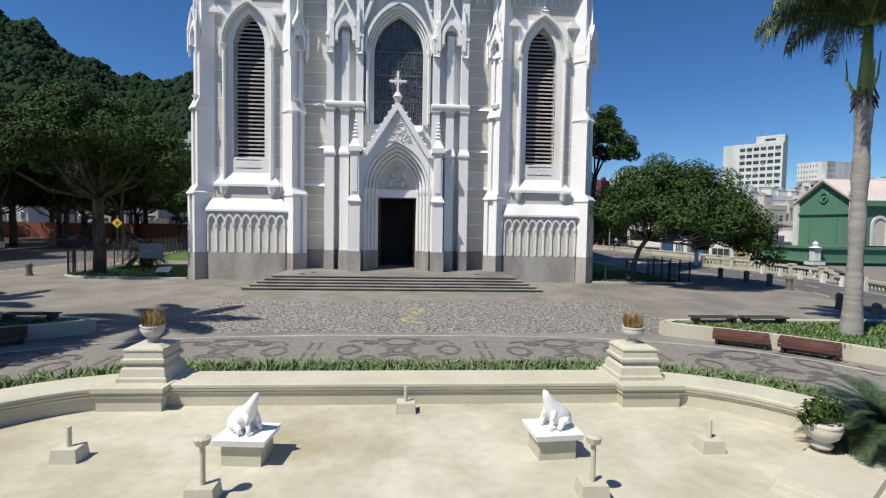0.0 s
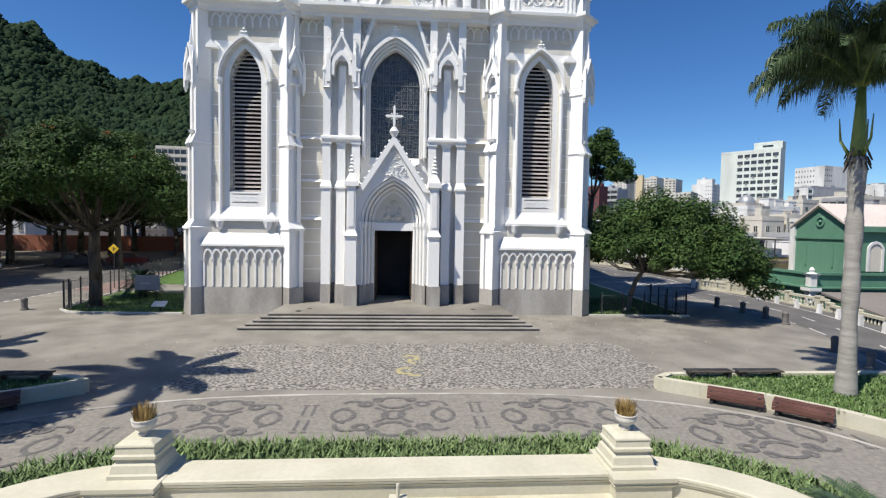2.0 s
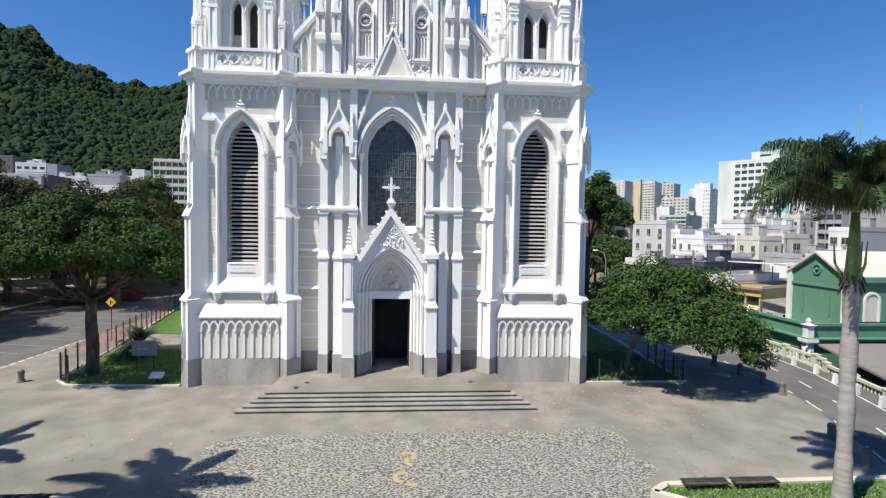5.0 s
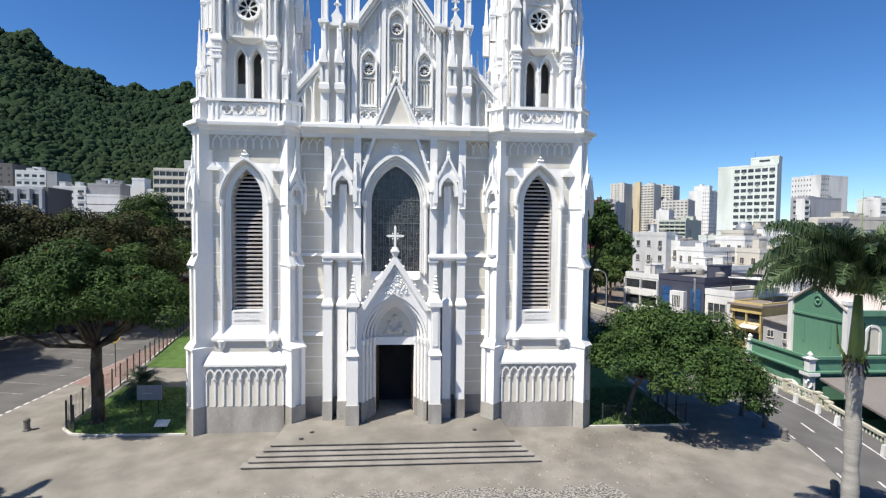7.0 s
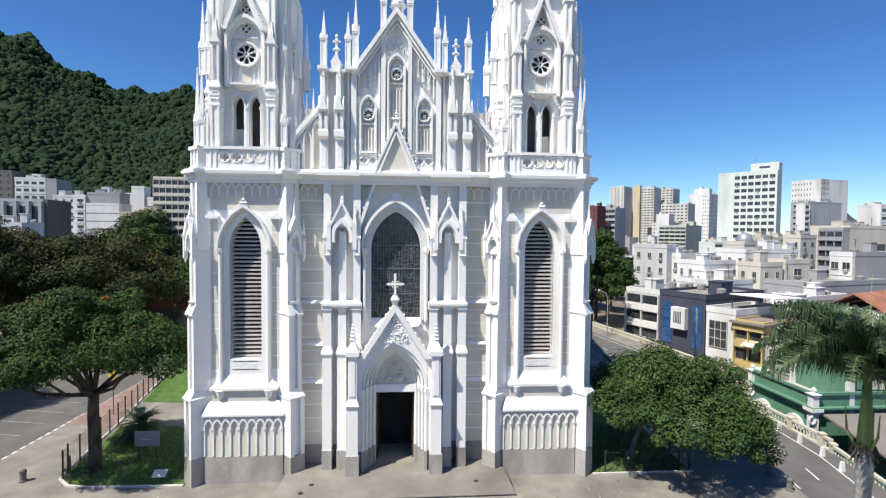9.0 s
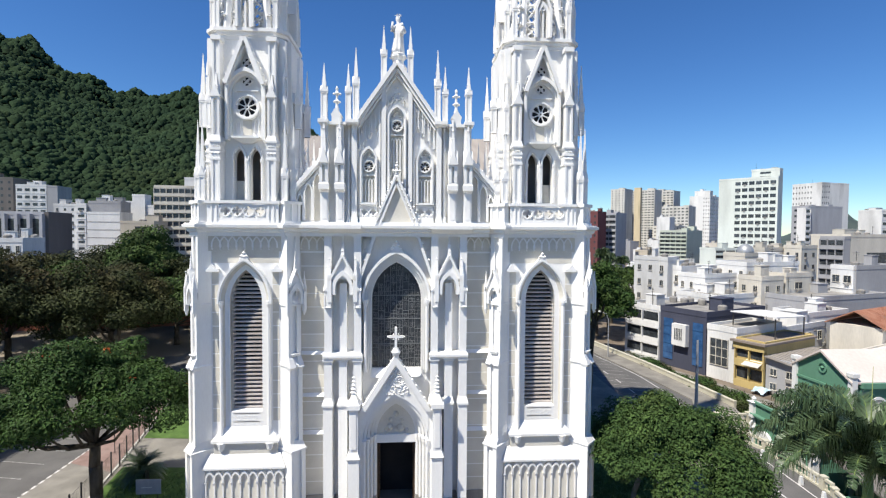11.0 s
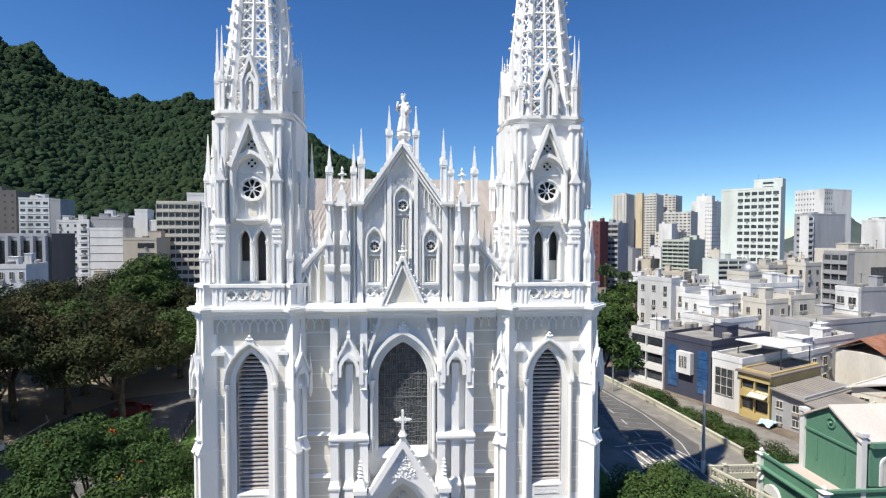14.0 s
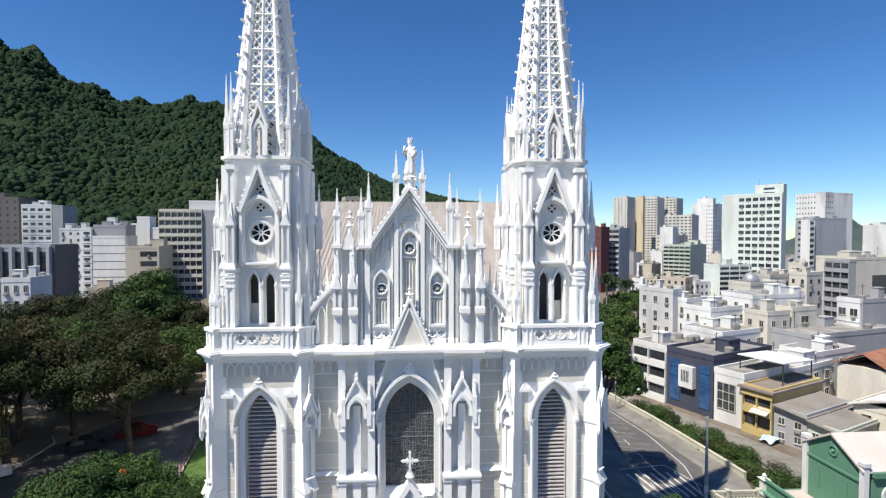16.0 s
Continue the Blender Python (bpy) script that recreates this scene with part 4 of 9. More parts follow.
        for k in range(4):
            knob(b, (0, 0.9, 31.0 + 0.14 * k), 0.11 - 0.02 * k)
        for s in (-1, 1):
            box(b, s * 0.42 - 0.07, s * 0.42 + 0.07, 0.62, 0.8, 27.86, 29.5)
    for k in range(4):
        d = Vector((0, 3, 0)) - Matrix.Rotation(k * math.pi / 2, 3, 'Z') @ Vector((0, 3, 0))
        put("lucarne", "lucarne", lucarne, WHITE, "small gabled window at the foot of the spire", d, 90 * k)
    for ax in (-1, 1):
        for ay in (-1, 1):
            for d1, d2 in ((2.02, 1.62), (1.62, 2.02)):
                pinnacle(t, ax * d1 * 0.96, 3 + ay * d2 * 0.96, 27.86, 4.6, 0.42, 0.36)
            taper_key = "fin"
            put(taper_key, "corner_web", lambda b: prism(b, [(0.0, 0), (0.5, 0), (0.0, 1.6)], -0.1, 0.1), WHITE, "", (ax * 1.5, 3 + ay * 1.5, 27.86), math.degrees(math.atan2(ay, ax)))
    return t


tower_left, tower_right = tower(-1), tower(1)

# central bay
b = BM()
wall_arch(b, -5.75, 5.75, 8.0, 17.0, 0, 2.8, 8.75, 12.95, 15.05, 1.0, 1.6)
for s in (-1, 1):
    box(b, min(s * 1.1, s * 5.75), max(s * 1.1, s * 5.75), 1.0, 1.6, 0, 8.0)
box(b, -1.1, 1.1, 1.0, 1.6, 4.75, 8.0)
front = part("west_front", b, WHITE, church, "central gabled front with portal and great window", weld=True)
for s in (-1, 1):
    x0, x1 = sorted((s * 4.0, s * 5.35))
    courses(front, x0, x1, 1.0, 1.7, 15.6)
    for z in (5.3, 7.45, 9.85):
        shared("string", "string_course", lambda b: taper(b, (-0.68, 0.68, 0.75, 1.0), (-0.68, 0.68, 0.93, 1.0), 0, 0.16), WHITE, front, "", (s * 4.67, 0, z))
    interlace(front, s * 4.67 - 0.66, s * 4.67 + 0.66, 3, 0.82)
    interlace(front, s * 1.55 - 0.66, s * 1.55 + 0.66, 3, 0.82)
    shared("cfback", "frieze_ground", lambda b: box(b, -0.75, 0.75, 0.93, 1.0, 15.68, 16.5), BEIGE, front, "", (s * 4.67, 0, 0))
    for x in (3.76, 2.14):
        shared("pilaster", "pilaster", lambda b: buttress_mesh(b, -0.2, 0.2, 1.0, [(1.7, 7.45, 0.86, 0.05), (7.45, 9.95, 0.76, 0.02), (9.95, 16.5, 0.68, 0)]), WHITE, front, "", (s * x, 0, 0))
    shared("midshaft", "pilaster", lambda b: buttress_mesh(b, -0.2, 0.2, 1.0, [(1.7, 7.45, 0.8, 0.05), (7.45, 9.95, 0.7, 0.02), (9.95, 13.9, 0.5, 0)]), WHITE, front, "", (s * 2.95, 0, 0))
    b = BM()
    loft(b, [(s * 2.95 - 1.02, s * 2.95 + 1.02, 0.24, 1.0, 9.66), (s * 2.95 - 1.1, s * 2.95 + 1.1, 0.1, 1.0, 9.8), (s * 2.95 - 1.1, s * 2.95 + 1.1, 0.1, 1.0, 9.92), (s * 2.95 - 1.02, s * 2.95 + 1.02, 0.3, 1.0, 10.02)])
    part("ledge", b, WHITE, front, "moulded ledge across three shafts")
    for x in (3.76, 2.95, 2.14):
        shared("cplinth", "plinth", lambda b: box(b, -0.27, 0.27, 0.08, 1.0, 0.4, 1.7), GREYST, front, "", (s * x, 0, 0))
    shared("cplinth2", "plinth", lambda b: box(b, -2.3, 2.3, 0.94, 1.0, 0.3, 1.7), GREYST, front, "", (s * 3.45, 0, 0))
    canopy(front, s * 2.95, 0.5, 13.3, 1.25, 1.12)
    for x in (3.76, 2.14):
        pinnacle(front, s * x, 0.3, 12.6, 2.3, 1.2, 0.4)
def great_window(b):
    arch_band(b, 0, 2.8, 15.05, 2.94, 15.15, 12.95, 8.9, 0.86, 1.1)
    arch_band(b, 0, 2.94, 15.15, 3.04, 15.22, 12.95, 8.9, 0.94, 1.1)
    arch_band(b, 0, 3.04, 15.22, 3.18, 15.32, 12.95, 8.9, 0.74, 1.1)
    arch_band(b, 0, 3.18, 15.32, 3.28, 15.39, 12.95, 8.9, 0.84, 1.1)
    arch_band(b, 0, 3.28, 15.39, 3.44, 15.5, 12.95, 8.75, 0.6, 1.05)
    arch_band(b, 0, 3.44, 15.5, 3.56, 15.58, 12.95, 12.85, 0.7, 1.05)
    arch_band(b, 0, 3.56, 15.58, 3.86, 15.8, 12.95, 12.85, 0.46, 1.05)
    for s in (-1, 1):
        spin(b, [(0.1, 8.9), (0.1, 12.6), (0.16, 12.8), (0.17, 13.0)], 8, (s * 1.72, 0.5, 0))
        bar(b, (s * 2.35, 13.2), (s * 0.02, 20.0), 0.16, 0.35, 0.75)
        for k in range(14):
            knob(b, (s * 2.35 * (1 - k / 14) + s * 0.12, 0.5, 13.3 + 6.7 * k / 14), 0.1)
    taper(b, (-1.45, 1.45, 0.7, 1.3), (-1.4, 1.4, 1.1, 1.3), 8.5, 8.95)
    prism(b, [(-0.3, 15.68), (0.3, 15.68), (0, 16.2)], 0.48, 0.8)
    for x, z in ((0, 16.2), (-0.14, 16.02), (0.14, 16.02), (-0.24, 15.86), (0.24, 15.86)):
        knob(b, (x, 0.5, z), 0.11)
part("window_frame", (lambda b: (great_window(b), b)[1])(BM()), WHITE, front, "moulded pointed surround under a crocketed gable")
b = BM()
arch_panel(b, 0, 2.9, 12.95, 15.1, 8.7, 1.3, 1.34)
part("window_glass", b, LEAD, front, "dark leaded stained glass")
b = BM()
lead = random.Random(17)


def glass_top(x):
    return 15.0 - 0.98 * abs(x) ** 1.75


for k in range(7):
    x = -1.05 + 0.35 * k
    box(b, x - 0.016, x + 0.016, 1.24, 1.3, 8.9, glass_top(x) - 0.1)
for k in range(8):
    x0 = -1.4 + 0.35 * k
    z, top = 8.95, glass_top(max(abs(x0), abs(x0 + 0.35))) - 0.12
    while z < top:
        if lead.random() < 0.75:
            box(b, x0, x0 + 0.35, 1.25, 1.3, z, z + 0.02)
        if lead.random() < 0.7:
            u = x0 + lead.uniform(0.08, 0.27)
            box(b, u - 0.012, u + 0.012, 1.255, 1.3, z, min(top, z + lead.uniform(0.2, 0.5)))
        if lead.random() < 0.45:
            ring(b, x0 + 0.175, z + 0.15, 0.05, 0.075, 1.25, 1.29, 7)
        z += lead.uniform(0.16, 0.34)
for z in (10.3, 11.75, 13.1):
    w = 1.4 if z < 13 else 1.36
    box(b, -w, w, 1.22, 1.3, z, z + 0.04)
part("window_tracery", b, TRACERY, front, "grey stone mullions and leading")

# portal
b = BM()
for k in range(4):
    w0, w1 = 2.2 + 0.36 * k, 2.2 + 0.36 * (k + 1)
    a0, a1 = 6.95 + 0.2 * k, 6.95 + 0.2 * (k + 1)
    arch_band(b, 0, w0, a0, w1 - 0.08, a1 - 0.04, 5.2, 5.2, 0.85 - 0.3 * k, 1.0)
    for s in (-1, 1):
        spin(b, [(0.075, 1.7), (0.075, 4.85), (0.12, 5.0), (0.13, 5.22)], 8, (s * (1.2 + 0.18 * k), 0.75 - 0.3 * k, 0))
        box(b, s * (1.2 + 0.18 * k) - 0.09, s * (1.2 + 0.18 * k) + 0.09, 0.85 - 0.3 * k, 1.0, 1.7, 5.0)
box(b, -1.15, 1.15, 0.7, 1.0, 4.75, 5.2)
part("portal", b, WHITE, front, "stepped pointed portal with slim columns")
for k in range(4):
    for s in (-1, 1):
        b = BM()
        box(b, s * (1.2 + 0.18 * k) - 0.088, s * (1.2 + 0.18 * k) + 0.088, 0.66 - 0.3 * k, 1.0, 0.4, 1.7)
        part("plinth", b, GREYST, front, "grey stone base of the portal")
b = BM()
arch_panel(b, 0, 2.24, 5.2, 6.95, 5.2, 0.86, 0.98)
part("tympanum", b, BEIGE, front, "carved grey tympanum")
for x, z, r in ((-0.35, 5.6, 0.22), (-0.3, 6.0, 0.16), (0.25, 5.55, 0.25), (0.32, 5.95, 0.15), (0.0, 6.35, 0.17), (-0.55, 5.4, 0.14), (0.6, 5.4, 0.14), (0, 5.5, 0.15)):
    b = BM()
    spin(b, [(0.02, -r), (r * 0.7, -r * 0.6), (r, 0), (r * 0.7, r * 0.7), (0.02, r)], 8, (x, 0.86, z))
    part("relief_boss", b, BEIGE, front, "rounded carved relief")
b = BM()
prism(b, [(-2.0, 6.9), (-1.68, 6.9), (0, 9.5), (1.68, 6.9), (2.0, 6.9), (0, 10.05)], -0.38, 0.2)
pts = arch(0, 3.6, 5.2, 7.75, 8)
gz = lambda x: 6.9 + 2.75 * (1 - abs(x) / 1.82)
for p, q in zip(pts, pts[1:]):
    prism(b, [p, q, (q[0], gz(q[0])), (p[0], gz(p[0]))], -0.16, 0.5)
for s in (-1, 1):
    box(b, min(s * 1.8, s * 2.1), max(s * 1.8, s * 2.1), -0.12, 0.9, 1.7, 7.0)
for s in (-1, 1):
    for k in range(9):
        u = k / 9
        knob(b, (s * (1.95 * (1 - u) + 0.05), -0.24, 6.95 + 3.1 * u), 0.085)
rnd = random.Random(4)
for k in range(230):
    z = rnd.uniform(7.8, 9.3)
    w = 1.35 * (9.5 - z) / 2.7
    knob(b, (rnd.uniform(-w, w), -0.17 - 0.03 * rnd.random(), z), rnd.uniform(0.03, 0.065))
part("portal_gable", b, WHITE, front, "crocketed portal gable with carved foliage")
b = BM()
box(b, -0.12, 0.12, -0.4, -0.16, 9.95, 10.45)
box(b, -0.065, 0.065, -0.345, -0.215, 10.4, 11.55)
box(b, -0.42, 0.42, -0.335, -0.225, 10.98, 11.11)
for x, z in ((-0.45, 11.05), (0.45, 11.05), (0, 11.58), (-0.14, 11.18), (0.14, 11.18), (-0.14, 10.9), (0.14, 10.9)):
    knob(b, (x, -0.28, z), 0.055)
spin(b, [(0.1, 9.9), (0.26, 10.2), (0.12, 10.45)], 8, (0, -0.28, 0))
part("gable_cross", b, WHITE, front, "stone cross with flared ends")
for s in (-1, 1):
    b = BM()
    x = s * 2.28
    box(b, x - 0.3, x + 0.3, -0.62, 0.4, 1.7, 4.35)
    taper(b, (x - 0.3, x + 0.3, -0.62, 0.4), (x - 0.38, x + 0.38, -0.72, 0.4), 4.35, 4.45)
    taper(b, (x - 0.38, x + 0.38, -0.72, 0.4), (x - 0.24, x + 0.24, -0.56, 0.4), 4.45, 4.75)
    box(b, x - 0.24, x + 0.24, -0.56, 0.4, 4.75, 7.15)
    box(b, x - 0.15, x + 0.15, -0.6, -0.5, 4.95, 6.9)
    box(b, x - 0.36, x + 0.36, -0.7, 0.4, 7.15, 7.4)
    taper(b, (x - 0.32, x + 0.32, -0.66, 0.2), (x - 0.05, x + 0.05, -0.3, -0.2), 7.4, 8.0)
    for k in range(5):
        knob(b, (x, -0.25, 8.0 + 0.2 * k), 0.2 - 0.025 * k)
    part("portal_pier", b, WHITE, front, "stepped pier with leafy finial")
    b = BM()
    box(b, x - 0.36, x + 0.36, -0.7, 0.4, 0.4, 1.7)
    part("plinth", b, GREYST, front, "grey stone pier base")
# vestibule box whose near-black colour paints the shade in the doorway
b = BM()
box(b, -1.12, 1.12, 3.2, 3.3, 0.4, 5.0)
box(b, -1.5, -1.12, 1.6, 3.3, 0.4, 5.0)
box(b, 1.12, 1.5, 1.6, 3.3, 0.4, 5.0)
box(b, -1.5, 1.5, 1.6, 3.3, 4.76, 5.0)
part("doorway", b, DARK, front, "open doorway, vestibule walls painted near-black for its shade")
for s in (-1, 1):
    b = BM()
    box(b, s * 1.06 - 0.04, s * 1.06 + 0.04, 1.3, 2.35, 0.66, 4.72)
    for k in range(3):
        box(b, s * 1.0 - 0.03, s * 1.0 + 0.03, 1.4 + 0.32 * k, 1.62 + 0.32 * k, 1.0, 4.4)
    part("door_leaf", b, material("dark_door_wood", (0.05, 0.03, 0.02), (0.07, 0.045, 0.03), 3, 20, 0.6), front, "dark wooden door leaf standing open")

# main cornice of the centre
b = BM()
loft(b, [(-5.2, 5.2, 0.3, 1.6, 16.5), (-5.2, 5.2, 0.3, 1.6, 16.72), (-5.2, 5.2, 0.12, 1.6, 16.78), (-5.2, 5.2, 0.1, 1.6, 16.92), (-5.2, 5.2, -0.04, 1.6, 16.97), (-5.2, 5.2, -0.05, 1.6, 17.12), (-5.2, 5.2, 0.3, 1.6, 17.13), (-5.2, 5.2, 0.3, 1.6, 17.3)])
part("cornice", b, WHITE, front, "projecting moulded cornice")
for s in (-1, 1):
    b = BM()
    loft(b, [(s * 3.05 - 1.1, s * 3.05 + 1.1, 0.2, 1.5, 16.7), (s * 3.05 - 1.12, s * 3.05 + 1.12, -0.12, 1.5, 16.9), (s * 3.05 - 1.15, s * 3.05 + 1.15, -0.15, 1.5, 16.94), (s * 3.05 - 1.15, s * 3.05 + 1.15, -0.15, 1.5, 17.128)])
    part("cornice_break", b, WHITE, front, "cornice stepped forward over the piers")

# upper gable with three lancets
b = BM()
plate2 = [(-4.1, 17.2), (4.1, 17.2), (4.1, 22.75), (2.3, 22.75), (0, 25.9), (-2.3, 22.75), (-4.1, 22.75)]
prism(b, plate2, 1.0, 1.5)
for s in (-1, 1):
    prism(b, [(s * 5.6, 17.2), (s * 4.1, 17.2), (s * 4.1, 20.85), (s * 5.6, 19.1)], 1.0, 1.4)
gab = part("upper_gable", b, WHITE, church, "upper gable with lancets, pinnacled piers and raking parapets")
for s in (-1, 1):
    b = BM()
    bar(b, (s * 2.42, 22.72), (s * 0.05, 26.1), 0.2, 0.42, 1.56)
    bar(b, (s * 2.28, 22.6), (s * 0.03, 25.8), 0.14, 0.58, 1.52)
    bar(b, (s * 2.16, 22.52), (s * 0.01, 25.55), 0.1, 0.72, 1.02)
    for k in range(11):
        knob(b, (s * (2.35 - 2.2 * k / 11), 0.75, 23.0 + 3.14 * k / 11), 0.1)
    part("raking_coping", b, WHITE, gab, "moulded raking coping with crockets")
    b = BM()
    bar(b, (s * 5.75, 19.05), (s * 4.05, 21.0), 0.2, 0.62, 1.5)
    bar(b, (s * 5.7, 18.9), (s * 4.05, 20.8), 0.16, 0.76, 1.46)
    for k in range(6):
        knob(b, (s * (5.6 - 1.5 * k / 6), 0.8, 19.4 + 1.7 * k / 6), 0.09)
    part("raking_coping", b, WHITE, gab)
    for x, z, h in ((5.45, 19.2, 2.1), (5.1, 19.6, 2.05), (4.72, 20.0, 2.0)):
        pinnacle(gab, s * x, 1.5, z, h, 0.62, 0.3)
    # stepped blind arches that hang under the rake
    for x, top in ((1.96, 22.92), (1.64, 23.36), (1.32, 23.8)):
        b = BM()
        arch_band(b, s * x, 0.17, top - 0.12, 0.29, top, top - 0.42, top - 0.62, 0.78, 1.0, 5)
        for q, ln in ((-0.12, 1.2), (0.12, 1.45)):
            box(b, s * (x + q) - 0.035, s * (x + q) + 0.035, 0.84, 1.0, top - ln, top - 0.6)
            taper(b, (s * (x + q) - 0.02, s * (x + q) + 0.02, 0.92, 1.0), (s * (x + q) - 0.07, s * (x + q) + 0.07, 0.8, 1.0), top - ln - 0.16, top - ln)
        knob(b, (s * x, 0.9, top - 0.5), 0.06)
        part("hanging_arch", b, WHITE, gab, weld=True)
    for cx, w, zt in ((4.42, 0.48, 20.1), (4.92, 0.46, 19.55), (5.36, 0.38, 18.95)):
        b = BM()
        arch_band(b, s * cx, w - 0.12, zt - 0.14, w + 0.02, zt, zt - 0.6, 17.4, 0.76, 1.0, 5)
        part("blind_arch", b, WHITE, gab)
        b = BM()
        arch_panel(b, s * cx, w - 0.1, zt - 0.6, zt - 0.14, 17.4, 0.985, 0.996, 5)
        part("arch_ground", b, BEIGE, gab)
for cx, w, z0, zs, za, rz in ((-1.57, 0.72, 18.42, 20.75, 21.4, 20.45), (1.57, 0.72, 18.42, 20.75, 21.4, 20.45), (0, 0.8, 18.4, 23.05, 23.72, 22.72)):
    b = BM()
    arch_band(b, cx, w - 0.06, za - 0.1, w + 0.06, za, zs, z0, 0.78, 1.0, 8)
    arch_band(b, cx, w + 0.06, za, w + 0.24, za + 0.16, zs, z0, 0.6, 1.0, 8)
    for q in (-0.26, -0.087, 0.087, 0.26):
        arch_band(b, cx + q, 0.11, rz - 0.72, 0.175, rz - 0.66, rz - 0.88, z0 + 0.05, 0.86, 1.0, 4)
    box(b, cx - w / 2, cx + w / 2, 0.8, 1.0, rz - 0.54, rz - 0.46)
    box(b, cx - w / 2 - 0.14, cx + w / 2 + 0.14, 0.62, 1.0, z0 - 0.12, z0)
    for q in (-0.2, 0.2):
        knob(b, (cx + q, 0.95, za - 0.42), 0.1)
    knob(b, (cx, 0.95, za - 0.24), 0.11)
    part("lancet_frame", b, WHITE, gab, "blind lancet with slender shafts")
    b = BM()
    box(b, cx - w / 2 + 0.04, cx + w / 2 - 0.04, 0.985, 0.996, z0, rz - 0.56)
    part("lancet_panel", b, BEIGE, gab, "beige panel in a blind lancet")
    rose(gab, cx, 0.9, rz, 0.3)
b = BM()
for k, (x, z) in enumerate(((0, 24.9), (-0.26, 24.35), (0.26, 24.35), (-0.1, 24.55), (0.12, 24.6), (0, 24.25), (-0.36, 24.05), (0.36, 24.05))):
    knob(b, (x, 0.97, z), 0.09 + 0.02 * (k % 3))
for q in (-0.42, -0.21, 0.21, 0.42):
    arch_band(b, q, 0.1, 24.62 - abs(q), 0.17, 24.68 - abs(q), 24.45 - abs(q), 24.25 - abs(q), 0.86, 1.0, 4)
part("relief", b, WHITE, gab, "carved leaf relief in the gable top")


def pier_foot(b):
    """Corbelled foot of a gable pier."""
    loft(b, [(-0.22, 0.22, 0.42, 1.0, 17.2), (-0.22, 0.22, 0.42, 1.0, 18.95), (-0.28, 0.28, 0.18, 1.0, 19.1), (-0.28, 0.28, 0.18, 1.0, 19.38), (-0.22, 0.22, 0.24, 1.0, 19.5)])


def pier_shafts(b):
    """Twin shafts with a slot between."""
    plate(b, [(-0.235, 1.0), (-0.235, 0.22), (-0.07, 0.22), (-0.07, 0.44), (0.07, 0.44), (0.07, 0.22), (0.235, 0.22), (0.235, 1.0)], 19.48, 20.42)
    box(b, -0.2, 0.2, 0.5, 1.0, 20.42, 22.65)
    box(b, -0.27, 0.27, 0.17, 0.6, 20.42, 20.52)


def pier_needle(b):
    """Gablets and a crocketed needle over the shafts."""
    gablets(b, 0.26, 20.52, 0.8, 0.0, 0.36)
    taper(b, (-0.16, 0.16, 0.2, 0.54), (-0.02, 0.02, 0.36, 0.4), 20.52, 23.05)
    knob(b, (0, 0.38, 23.08), 0.05)
    for z in (21.5, 21.95, 22.4):
        r = 0.16 * (23.05 - z) / 2.5
        for q in (-1, 1):
            knob(b, (q * r, 0.3, z), 0.04)


